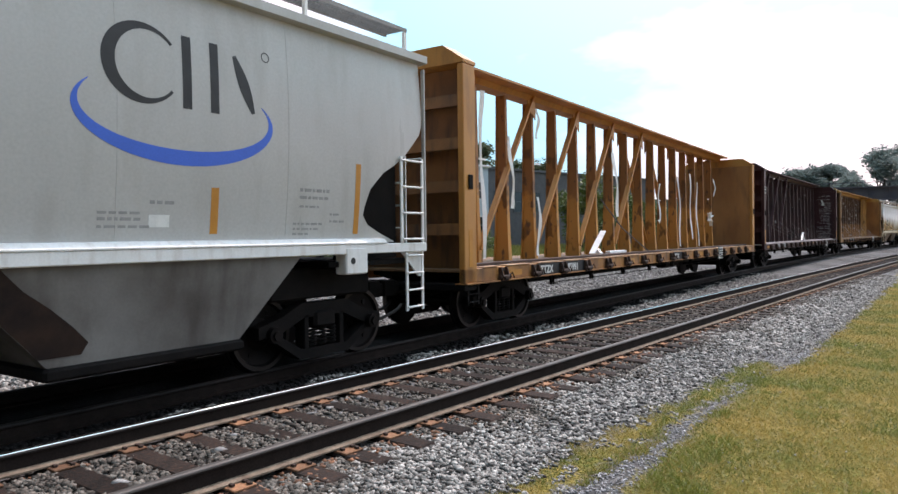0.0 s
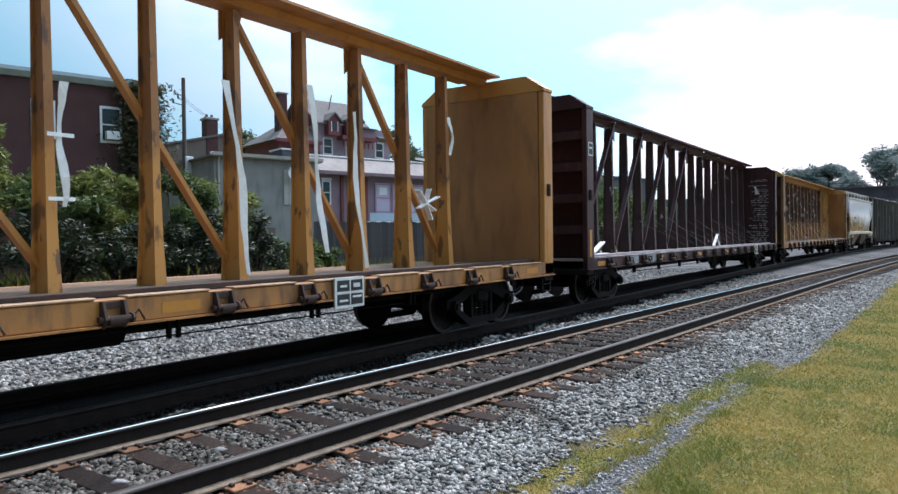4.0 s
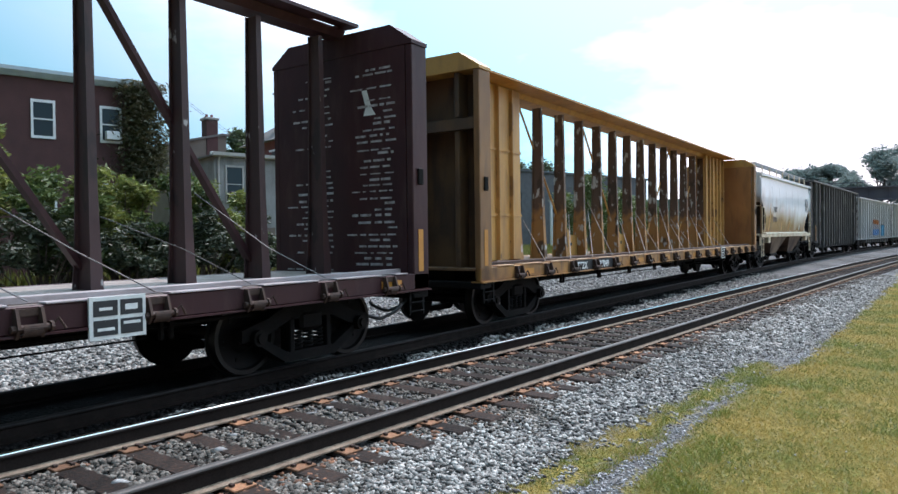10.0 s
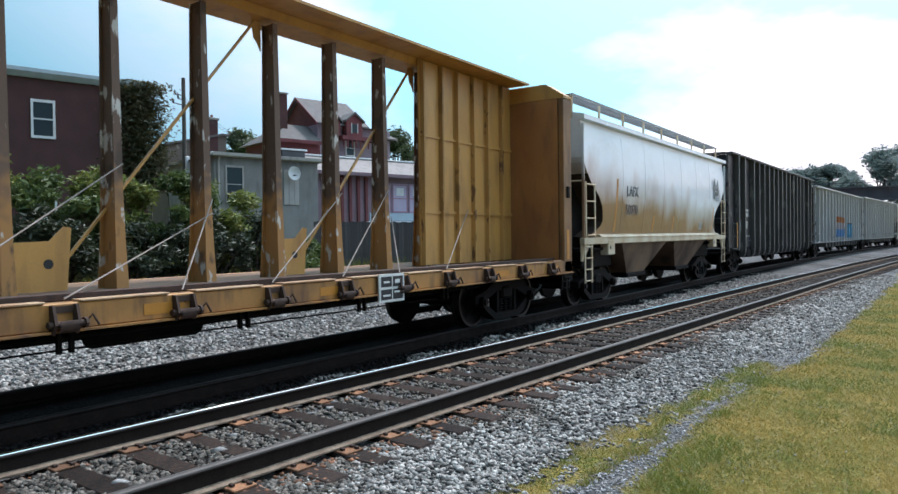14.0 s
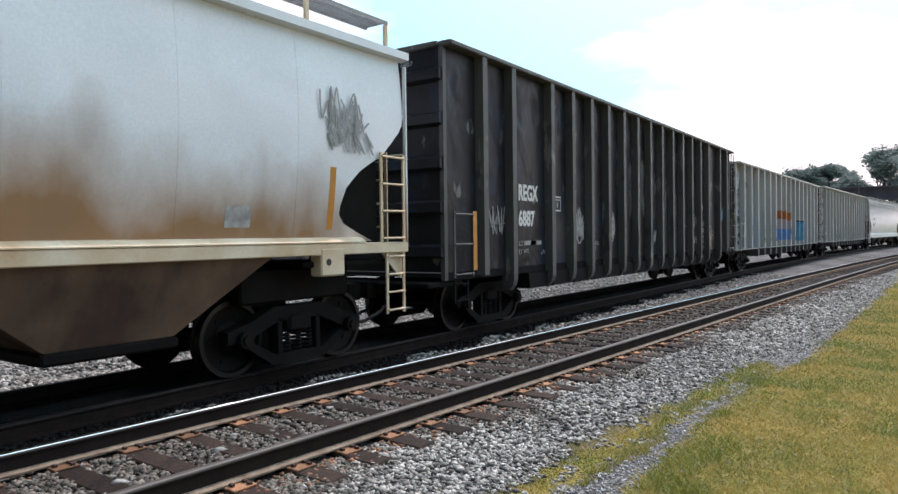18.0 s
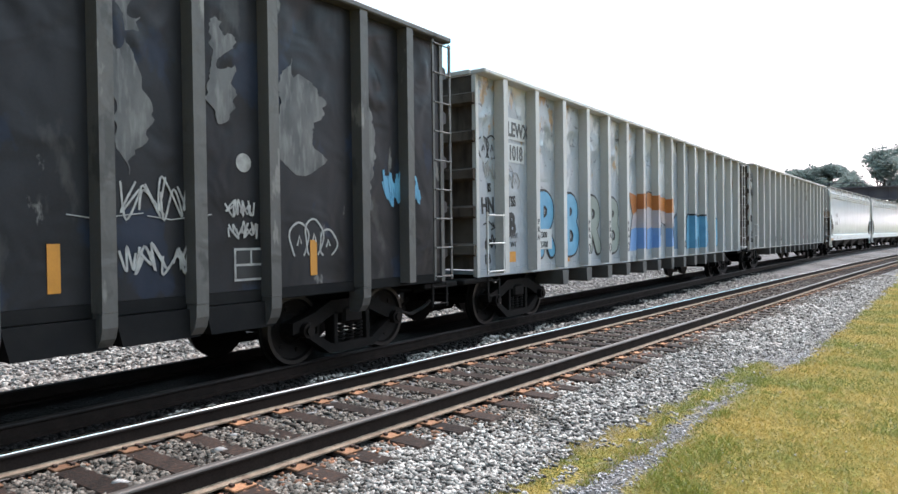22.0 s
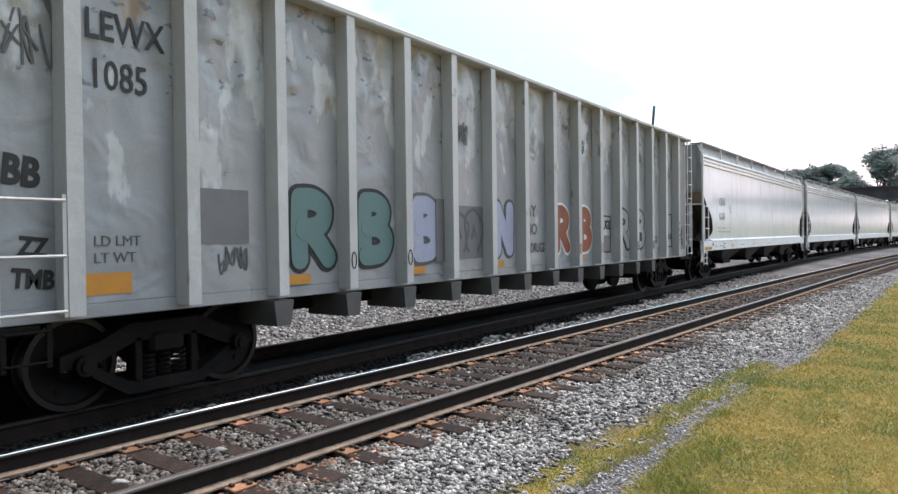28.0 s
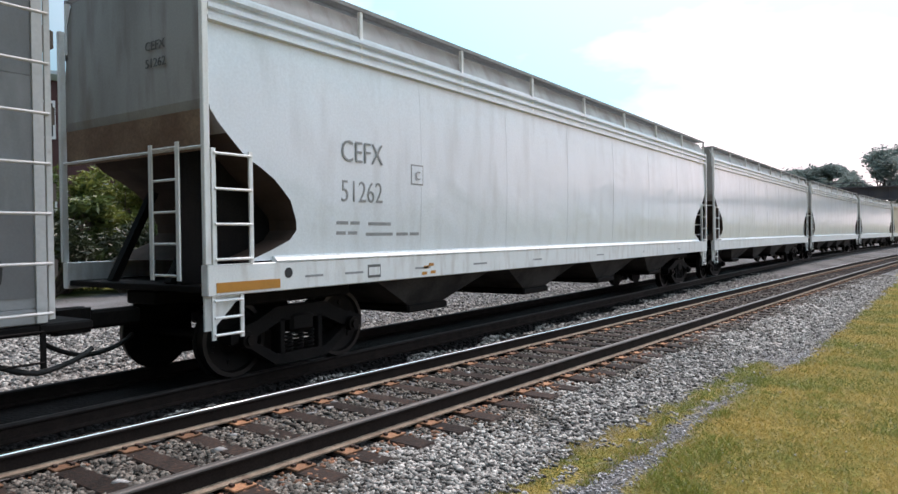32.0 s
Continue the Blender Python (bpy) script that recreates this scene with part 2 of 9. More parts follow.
M["spray_lilac"] = make("lilac_spray", (0.33, 0.35, 0.47), (0.27, 0.29, 0.39), 0.5, 0, 2, 30, 0.02)
M["spray_red"] = make("brick_red_spray", (0.29, 0.075, 0.03), (0.21, 0.05, 0.028), 0.5, 0, 2, 30, 0.02, 0.8)
M["winch"] = make("rusty_winch", (0.045, 0.024, 0.018), (0.09, 0.05, 0.035), 0.75, 0.2, 9, 50, 0.2, 0.7)
M["deck_rust"] = make("rusty_orange_deck", (0.20, 0.105, 0.045), (0.12, 0.068, 0.04), 0.8, 0, 2, 30, 0.2, 0.8, (0.08, 0.05, 0.035), 0.6)
# slope sheets: grime plus the shade under the car's end, as one colour
M["slope_dark"] = make("grimy_shaded_slope_sheet", (0.075, 0.052, 0.042), (0.035, 0.027, 0.024), 0.8, 0, 1.2, 30, 0.1, 0.9)
# stained grey, kept darker than the sides to carry the end's shade
M["end_grey"] = make("stained_shaded_end_sheet", (0.36, 0.355, 0.345), (0.24, 0.225, 0.21), 0.5, 0, 1.1, 30, 0.06, 0.9, (0.14, 0.09, 0.06), 0.5, 3.0)
# black that paints in the shadow under the sill and between the ribs
M["hatch_dark"] = make("shade_black_hatch", (0.012, 0.012, 0.013), (0.020, 0.019, 0.019), 0.8, 0, 2, 30, 0.1, 0.8)
# gondola ends: rust and grime, with the end's shade painted into the tone
M["end_grime_shade"] = make("rust_grimed_shaded_end", (0.125, 0.105, 0.092), (0.055, 0.042, 0.036), 0.75, 0, 1.3, 30, 0.1, 0.9, (0.025, 0.02, 0.018), 0.7)
M["foot_grey"] = make("grimy_grey_foot", (0.085, 0.081, 0.078), (0.06, 0.056, 0.052), 0.7, 0, 2, 30, 0.1, 0.8)
M["sill_orange"] = make("rusty_orange_sill", (0.42, 0.18, 0.042), (0.24, 0.10, 0.034), 0.6, 0, 1.6, 30, 0.1, 0.95, (0.06, 0.035, 0.028), 0.65)
M["sill_yellow"] = make("rusty_yellow_sill", (0.42, 0.195, 0.048), (0.22, 0.10, 0.036), 0.6, 0, 1.6, 30, 0.1, 0.95, (0.06, 0.035, 0.028), 0.7)
M["cable_grey"] = make("grey_wire_rope", (0.16, 0.15, 0.15), None, 0.6, 0.4, 9, 50, 0.1)
# bulkhead ends: car paint darkened for grime and for the shade they stand in
M["bulk_orange"] = make("grimy_shaded_orange_end", (0.27, 0.115, 0.035), (0.15, 0.07, 0.032), 0.65, 0, 1.1, 30, 0.08, 0.9, (0.05, 0.03, 0.024), 0.7)
M["bulk_yellow"] = make("grimy_shaded_yellow_end", (0.14, 0.072, 0.030), (0.055, 0.032, 0.022), 0.65, 0, 1.1, 30, 0.08, 0.9, (0.04, 0.025, 0.022), 0.75)
M["lining"] = make("rusty_orange_lining", (0.40, 0.175, 0.055), (0.28, 0.115, 0.04), 0.6, 0, 1.0, 30, 0.06, 0.9, (0.15, 0.07, 0.035), 0.55, 2.0)
M["corner_rust"] = make("rusty_yellow_corner", (0.27, 0.13, 0.045), (0.16, 0.075, 0.035), 0.6, 0, 1.2, 30, 0.08, 0.9, (0.07, 0.04, 0.028), 0.6, 2.0)
M["tan_dust"] = make("rusty_dust_on_foot", (0.21, 0.155, 0.11), (0.12, 0.08, 0.055), 0.95, 0, 9, 60, 0.2, 0.9)
M["bay_hole"] = make("bay_gap_black", (0.022, 0.016, 0.015), (0.05, 0.03, 0.022), 0.8, 0, 3, 30, 0.1, 0.7)
M["stake"] = make("green_stake", (0.10, 0.13, 0.12), None, 0.6, 0.2, 6, 40)
M["rust_panel"] = make("rust_brown_panel", (0.16, 0.085, 0.05), (0.26, 0.17, 0.11), 0.8, 0, 2, 30, 0.2, 0.8)


M["white_car"].node_tree.nodes["Principled BSDF"].inputs["Specular IOR Level"].default_value = 0.85
for level, keys in ((0.2, ("bay_grey", "bay_brown", "bay_dirty", "tie", "stone", "stone_brown", "brown")),
                    (0.06, ("steel_dark", "wheel", "tie_oil_shade", "rail_side", "rail_black", "hatch_dark", "bay_hole", "end_grime_shade", "slope_dark"))):
    for key in keys:
        M[key].node_tree.nodes["Principled BSDF"].inputs["Specular IOR Level"].default_value = level


def blotched(name, base, second, patches, rough=0.4, dent=0.05, dent_scale=1.3, streak=3.0, per_object=0.0, rise=0.0):
    """Worn paint: each patch is a colour, a scale, a threshold and a stretch upwards, with a ragged edge."""
    m = make(name, base, second, rough, 0, 0.9, 30, 0.06, 0.8, None, 0, streak, dent=dent, dent_scale=dent_scale, per_object=per_object)
    n, l = m.node_tree.nodes, m.node_tree.links
    b = n["Principled BSDF"]
    out = b.inputs["Base Color"].links[0].from_socket
    tc = n.new("ShaderNodeTexCoord")
    for i, (col, scale, cut, tall, amount) in enumerate(patches):
        mp = n.new("ShaderNodeMapping")
        mp.inputs["Scale"].default_value = (1, 1, 1 / tall)
        mp.inputs["Location"].default_value = (3.7 * i, 1.3 * i, 5.1 * i)
        l.new(tc.outputs["Object"], mp.inputs["Vector"])
        nz = n.new("ShaderNodeTexNoise")
        nz.inputs["Scale"].default_value, nz.inputs["Detail"].default_value, nz.inputs["Roughness"].default_value = scale, 7, 0.55
        l.new(mp.outputs["Vector"], nz.inputs["Vector"])
        r = n.new("ShaderNodeMapRange")
        r.inputs["From Min"].default_value, r.inputs["From Max"].default_value = cut, cut + 0.035
        r.inputs["To Max"].default_value = amount
        if rise:
            sp = n.new("ShaderNodeSeparateXYZ")
            l.new(tc.outputs["Object"], sp.inputs["Vector"])
            up = n.new("ShaderNodeMath")
            up.operation = "MULTIPLY_ADD"
            up.inputs[1].default_value = rise
            l.new(sp.outputs["Z"], up.inputs[0])
            l.new(nz.outputs["Fac"], up.inputs[2])
            dn = n.new("ShaderNodeMath")
            dn.operation = "SUBTRACT"
            dn.inputs[1].default_value = rise * 2.9
            l.new(up.outputs[0], dn.inputs[0])
            l.new(dn.outputs[0], r.inputs["Value"])
        else:
            l.new(nz.outputs["Fac"], r.inputs["Value"])
        mx = n.new("ShaderNodeMixRGB")
        mx.inputs[2].default_value = rgb(col)
        l.new(r.outputs["Result"], mx.inputs["Fac"])
        l.new(out, mx.inputs[1])
        out = mx.outputs["Color"]
    l.new(out, b.inputs["Base Color"])
    return m


M["black_gon"] = blotched("black_gondola_paint", (0.016, 0.016, 0.019), (0.028, 0.029, 0.034), (((0.070, 0.069, 0.069), 0.75, 0.585, 2.4, 0.55), ((0.19, 0.187, 0.18), 2.3, 0.645, 2.2, 0.75), ((0.02, 0.03, 0.055), 1.3, 0.58, 1.5, 0.6)), 0.36, 0.05, 1.3)
M["black_gon"].node_tree.nodes["Principled BSDF"].inputs["Specular IOR Level"].default_value = 0.14
M["black_rib"] = blotched("scuffed_black_rib", (0.060, 0.058, 0.057), (0.10, 0.095, 0.09), (((0.20, 0.19, 0.18), 2.2, 0.61, 3.0, 0.7), ((0.03, 0.03, 0.03), 1.5, 0.60, 2.0, 0.7)), 0.55, 0.02, 3)
M["grey_gon"] = blotched("worn_grey_gondola_paint", (0.32, 0.355, 0.39), (0.235, 0.275, 0.32), (((0.36, 0.22, 0.10), 2.6, 0.635, 1.8, 0.85), ((0.10, 0.10, 0.11), 4.2, 0.655, 0.6, 0.85), ((0.60, 0.61, 0.62), 1.9, 0.585, 2.4, 0.6)), 0.30, 0.055, 1.7, rise=0.055)
M["grey_gon2"] = blotched("worn_grey_gondola_paint_b", (0.31, 0.314, 0.32), (0.23, 0.245, 0.265), (((0.27, 0.19, 0.12), 2.3, 0.645, 1.8, 0.8), ((0.10, 0.10, 0.105), 4.0, 0.655, 0.6, 0.85), ((0.56, 0.565, 0.565), 1.7, 0.59, 2.4, 0.6)), 0.30, 0.055, 1.6, rise=0.055)
M["grey_rib"] = blotched("scuffed_grey_rib", (0.51, 0.505, 0.50), (0.40, 0.39, 0.38), (((0.22, 0.15, 0.11), 2.2, 0.66, 2.0, 0.7), ((0.56, 0.56, 0.55), 1.6, 0.62, 2.0, 0.5)), 0.5, 0.015, 3)


def flecked(name, low, high, fleck, cut, line=2.15):
    """A post: clean paint below a line, rust and chipped pale flecks above it."""
    m = blotched(name, high, tuple(c * 0.55 for c in high), (), 0.6, 0.0)
    n, l = m.node_tree.nodes, m.node_tree.links
    b = n["Principled BSDF"]
    out = b.inputs["Base Color"].links[0].from_socket
    tc = n.new("ShaderNodeTexCoord")
    sep = n.new("ShaderNodeSeparateXYZ")
    l.new(tc.outputs["Object"], sep.inputs["Vector"])
    nz = n.new("ShaderNodeTexNoise")
    nz.inputs["Scale"].default_value = 3.0
    l.new(tc.outputs["Object"], nz.inputs["Vector"])
    ad = n.new("ShaderNodeMath")
    ad.operation = "MULTIPLY_ADD"
    ad.inputs[1].default_value = 1.6
    l.new(nz.outputs["Fac"], ad.inputs[0])
    l.new(sep.outputs["Z"], ad.inputs[2])
    r = n.new("ShaderNodeMapRange")
    r.inputs["From Min"].default_value, r.inputs["From Max"].default_value = line + 0.6, line + 1.0
    l.new(ad.outputs[0], r.inputs["Value"])
    mx = n.new("ShaderNodeMixRGB")
    mx.inputs[1].default_value = rgb(low)
    l.new(r.outputs["Result"], mx.inputs["Fac"])
    l.new(out, mx.inputs[2])
    out = mx.outputs["Color"]
    for col, scale, cut_, tall in ((tuple(c * 0.4 for c in high), 3.0, 0.57, 2.5), (fleck, 6.5, cut, 2.2)):
        mp = n.new("ShaderNodeMapping")
        mp.inputs["Scale"].default_value = (1, 1, 1 / tall)
        l.new(tc.outputs["Object"], mp.inputs["Vector"])
        wn_ = n.new("ShaderNodeTexNoise")
        wn_.noise_dimensions = "4D"
        wn_.inputs["Scale"].default_value, wn_.inputs["Detail"].default_value = scale, 6
        l.new(mp.outputs["Vector"], wn_.inputs["Vector"])
        own = n.new("ShaderNodeMath")
        own.operation = "MULTIPLY"
        own.inputs[1].default_value = 40.0
        l.new(n.new("ShaderNodeObjectInfo").outputs["Random"], own.inputs[0])
        l.new(own.outputs[0], wn_.inputs["W"])
        fr = n.new("ShaderNodeMapRange")
        fr.inputs["From Min"].default_value, fr.inputs["From Max"].default_value = cut_, cut_ + 0.04
        fr.inputs["To Max"].default_value = 0.85
        l.new(wn_.outputs["Fac"], fr.inputs["Value"])
        fm = n.new("ShaderNodeMixRGB")
        fm.inputs[2].default_value = rgb(col)
        l.new(fr.outputs["Result"], fm.inputs["Fac"])
        l.new(out, fm.inputs[1])
        out = fm.outputs["Color"]
    l.new(out, b.inputs["Base Color"])
    return m


M["post_yellow"] = flecked("chipped_yellow_post", (0.38, 0.18, 0.052), (0.14, 0.08, 0.052), (0.60, 0.58, 0.55), 0.585)
M["post_panel"] = flecked("scraped_panel_post", (0.50, 0.27, 0.08), (0.47, 0.25, 0.075), (0.10, 0.05, 0.03), 0.60)
M["post_orange"] = flecked("chipped_orange_post", (0.54, 0.24, 0.052), (0.36, 0.15, 0.045), (0.11, 0.055, 0.035), 0.60, 2.6)
M["post_brown"] = flecked("chipped_brown_post", (0.05, 0.019, 0.019), (0.046, 0.018, 0.018), (0.42, 0.39, 0.38), 0.665, 2.0)


def rusty_hopper():
    """Pale grey paint with rust climbing from the sill in ragged patches."""
    m = make("rusty_pale_paint", (0.72, 0.77, 0.82), (0.63, 0.68, 0.73), 0.2, 0, 0.8, 30, 0.04, 0.6, dent=0.03, dent_scale=0.8)
    n, l = m.node_tree.nodes, m.node_tree.links
    b = n["Principled BSDF"]
    old = b.inputs["Base Color"].links[0].from_socket
    tc = n.new("ShaderNodeTexCoord")
    sep = n.new("ShaderNodeSeparateXYZ")
    l.new(tc.outputs["Object"], sep.inputs["Vector"])
    mp = n.new("ShaderNodeMapping")
    mp.inputs["Scale"].default_value = (1.0, 1.0, 0.55)
    l.new(tc.outputs["Object"], mp.inputs["Vector"])
    nz = n.new("ShaderNodeTexNoise")
    nz.inputs["Scale"].default_value, nz.inputs["Detail"].default_value = 0.9, 6
    l.new(mp.outputs["Vector"], nz.inputs["Vector"])
    add = n.new("ShaderNodeMath")
    add.operation = "MULTIPLY_ADD"
    add.inputs[1].default_value = -2.2
    l.new(nz.outputs["Fac"], add.inputs[0])
    # the rust stands higher towards one end of the car
    lean = n.new("ShaderNodeMath")
    lean.operation = "MULTIPLY_ADD"
    lean.inputs[1].default_value = 0.10
    l.new(sep.outputs["X"], lean.inputs[0])
    l.new(sep.outputs["Z"], lean.inputs[2])
    l.new(lean.outputs[0], add.inputs[2])
    rng_ = n.new("ShaderNodeMapRange")
    rng_.inputs["From Min"].default_value, rng_.inputs["From Max"].default_value = 1.95, 0.75
    rng_.inputs["To Max"].default_value = 0.95
    l.new(add.outputs[0], rng_.inputs["Value"])
    tint = n.new("ShaderNodeMixRGB")
    tint.inputs[1].default_value, tint.inputs[2].default_value = (0.40, 0.185, 0.060, 1), (0.19, 0.11, 0.065, 1)
    l.new(nz.outputs["Fac"], tint.inputs["Fac"])
    mix = n.new("ShaderNodeMixRGB")
    l.new(rng_.outputs["Result"], mix.inputs["Fac"])
    l.new(old, mix.inputs[1])
    l.new(tint.outputs["Color"], mix.inputs[2])
    l.new(mix.outputs["Color"], b.inputs["Base Color"])
    return m


M["rusty_hopper"] = rusty_hopper()


# ================= mesh helpers =================
class Geo:
    """Collects vertices and faces of one mesh."""

    def __init__(self):
        self.v, self.f = [], []

    def add(self, verts, faces):
        k = len(self.v)
        self.v += [tuple(p) for p in verts]
        self.f += [tuple(i + k for i in face) for face in faces]
        return self

    def box(self, x0, x1, y0, y1, z0, z1, c=0.0):
        """A box, with its edges chamfered by c."""
        if c <= 0:
            v = [(x, y, z) for x in (x0, x1) for y in (y0, y1) for z in (z0, z1)]
            return self.add(v, [(0, 1, 3, 2), (4, 6, 7, 5), (0, 4, 5, 1), (2, 3, 7, 6), (0, 2, 6, 4), (1, 5, 7, 3)])
        c = min(c, (x1 - x0) * 0.45, (y1 - y0) * 0.45, (z1 - z0) * 0.45)
        rings = []
        for z, d in ((z0, c), (z0 + c, 0), (z1 - c, 0), (z1, c)):
            a0, a1, b0, b1 = x0 + d, x1 - d, y0 + d, y1 - d
            rings.append([(a0 + c, b0, z), (a1 - c, b0, z), (a1, b0 + c, z), (a1, b1 - c, z),
                          (a1 - c, b1, z), (a0 + c, b1, z), (a0, b1 - c, z), (a0, b0 + c, z)])
        return self.loft(rings)

    def loft(self, rings, close=True, caps=True):
        n = len(rings[0])
        v = [p for r in rings for p in r]
        f = []
        for i in range(len(rings) - 1):
            for j in range(n if close else n - 1):
                a, b = i * n + j, i * n + (j + 1) % n
                f.append((a, b, b + n, a + n))
        if caps:
            f.append(tuple(range(n))[::-1])
            f.append(tuple(range((len(rings) - 1) * n, len(rings) * n)))
        return self.add(v, f)

    def cyl(self, p, q, r, n=10, r2=None, caps=True):
        p, q = Vector(p), Vector(q)
        d = (q - p).normalized()
        s = d.orthogonal().normalized()
        t = d.cross(s)
        r2 = r if r2 is None else r2
        ring = lambda c, rad: [c + (s * math.cos(2 * math.pi * i / n) + t * math.sin(2 * math.pi * i / n)) * rad for i in range(n)]
        return self.loft([ring(p, r), ring(q, r2)], caps=caps)

    def pipe(self, pts, r, n=8):
        pts = [Vector(p) for p in pts]
        rings = []
        up = None
        for i, p in enumerate(pts):
            d = (pts[min(i + 1, len(pts) - 1)] - pts[max(i - 1, 0)]).normalized()
            if up is None:
                up = d.orthogonal().normalized()
            s = (up - d * up.dot(d)).normalized()
            up = s
            t = d.cross(s)
            rings.append([p + (s * math.cos(2 * math.pi * j / n) + t * math.sin(2 * math.pi * j / n)) * r for j in range(n)])
        return self.loft(rings)

    def beam(self, p, q, w, h, up=(0, 0, 1)):
        """A bar of section w x h from p to q."""
        p, q, up = Vector(p), Vector(q), Vector(up)
        d = (q - p).normalized()
        s = d.cross(up).normalized() * (w / 2)
        t = s.cross(d).normalized() * (h / 2)
        ring = lambda c: [c - s - t, c + s - t, c + s + t, c - s + t]
        return self.loft([ring(p), ring(q)])

    def prism(self, profile, axis, a, b):
        """A closed profile of pairs, drawn out along an axis from a to b."""
        put = {"x": lambda u, v, w: (w, u, v), "y": lambda u, v, w: (u, w, v), "z": lambda u, v, w: (u, v, w)}[axis]
        return self.loft([[put(u, v, a) for u, v in profile], [put(u, v, b) for u, v in profile]])

    def mesh(self, name, mats, smooth=0.0):
        me = bpy.data.meshes.new(name)
        me.from_pydata(self.v, [], self.f)
        bm = bmesh.new()
        bm.from_mesh(me)
        bmesh.ops.recalc_face_normals(bm, faces=bm.faces)
        bm.to_mesh(me)
        bm.free()
        for m in (mats if isinstance(mats, (list, tuple)) else [mats]):
            me.materials.append(m)
        if smooth:
            me.polygons.foreach_set("use_smooth", [True] * len(me.polygons))
            me.set_sharp_from_angle(angle=radians(smooth))
        return me


def part(name, geo, material, parent, label="", smooth=0.0, at=None):
    """Links a Geo or a mesh as one object under a thing or a part."""
    me = geo.mesh(name, material, smooth) if isinstance(geo, Geo) else geo
    ob = new(name, me)
    ob.parent = parent
    if at is not None:
        ob.matrix_basis = at
    return tagged(ob, label) if label else ob


def thing(name, label, category, group="", at=None):
    ob = new(name)
    ob.empty_display_size = 0.2
    if at is not None:
        ob.matrix_basis = at
    return tagged(ob, label, category, group)


def lettering(body, size, material, parent, x, z, y, name="lettering", weight=0.0, squeeze=1.0, label="", turn=0.0, align="LEFT"):
    """Words on a side that faces -y, standing 3 mm proud of it."""
    cu = bpy.data.curves.new(name, "FONT")
    cu.body, cu.size, cu.extrude, cu.offset, cu.align_x = body, size, 0.003, weight, align
    cu.resolution_u = 3
    tmp = bpy.data.objects.new("tmp", cu)
    me = bpy.data.meshes.new_from_object(tmp)
    bpy.data.objects.remove(tmp)
    me.materials.clear()
    me.materials.append(material)
    me.transform(Matrix.Diagonal((squeeze, 1, 1, 1)))
    me.name = name
    return part(name, me, None, parent, label, at=pose(x, y, z, 90, 0, 0) @ pose(0, 0, 0, 0, 0, turn))


# ================= tracks =================
TRAIN_Y = 7.58        # centre of the train's track beside the camera
RAIL_Z = -0.04        # its rail top over the near track's
CURVE_AT, CURVE_K = 19.63, 0.001285


def bend(s, n, start, k):
    """Plan of a track: straight, then a gentle curve towards -y. n: offset towards +y."""
    d = max(s - start, 0.0)
    a = k * d
    return ((start + math.sin(a) / k if d else s) + n * math.sin(a), -(1 - math.cos(a)) / k + n * math.cos(a), -a)


def train_at(s, n=0.0, z=0.0):
    x, y, a = bend(s, TRAIN_Y + n, CURVE_AT, CURVE_K)
    return x, y, RAIL_Z + z, a


NEAR_Y, NEAR_SLOPE = 5.144, -0.0613


def near_at(s, n=0.0):
    x, y, a = bend(s, NEAR_Y + n, 24.32, 0.001037)
    return x, y + NEAR_SLOPE * x, a + math.atan(NEAR_SLOPE)


def rail(name, at, label, top_mat, dusty=False):
    """A rail of T section along a track, its polished head a part of its own."""
    stations = [-14 + 2 * i for i in range(40)] + [68 + 8 * i for i in range(28)]
    foot, head = Geo(), Geo()
    body = [(-0.075, -0.17), (0.075, -0.17), (0.075, -0.158), (0.014, -0.14), (0.012, -0.048), (0.034, -0.036), (0.034, -0.023), (-0.034, -0.023), (-0.034, -0.036), (-0.012, -0.048), (-0.014, -0.14), (-0.075, -0.158)]
    top = [(-0.0355, -0.024), (0.0355, -0.024), (0.0355, -0.018)] + [(0.0195 + 0.016 * math.sin(radians(a)), -0.017 + 0.016 * math.cos(radians(a))) for a in (75, 50, 25, 8)] + [(0.0, 0.0)] + [(-0.0195 - 0.016 * math.sin(radians(a)), -0.017 + 0.016 * math.cos(radians(a))) for a in (8, 25, 50, 75)] + [(-0.0355, -0.018)]
    for geo, prof in ((foot, body), (head, top)):
        geo.loft([[at(s, u, v) for u, v in prof] for s in stations])
    root = tagged(new(name, foot.mesh(name, M["rail_side"], 30)), label, "rail", kind="structure")
    polished = top_mat is M["rail_head"]
    part("rail_head", head, M["rail_dull"] if polished else top_mat, root, "worn steel running surface", smooth=50)
    if polished:
        band = Geo().loft([[at(s, u, v) for u, v in [(0.010, -0.012), (0.010, 0.0004), (0.0, 0.0012), (-0.010, 0.0010)] + [(-0.0200 - 0.0165 * math.sin(radians(q)), -0.0165 + 0.0175 * math.cos(radians(q))) for q in (4, 16, 28, 40, 52, 62)] + [(-0.0335, -0.012)]] for s in stations])
        part("running_band", band, M["rail_head"], root, "bright polished band on the rail", smooth=75)
    if dusty:
        dust = Geo().loft([[at(s, u, v) for u, v in [(-0.077, -0.168), (-0.077, -0.155), (-0.020, -0.138), (-0.018, -0.142), (-0.070, -0.168)]] for s in stations])
        part("rail_foot", dust, M["tan_dust"], root, "pale rust dust on the rail's foot")
    return root


def near_rail_point(offset):
    return lambda s, u, v: (*near_at(s, offset + u)[:2], v)


def train_rail_point(offset):
    return lambda s, u, v: train_at(s, offset + u, v)[:3]


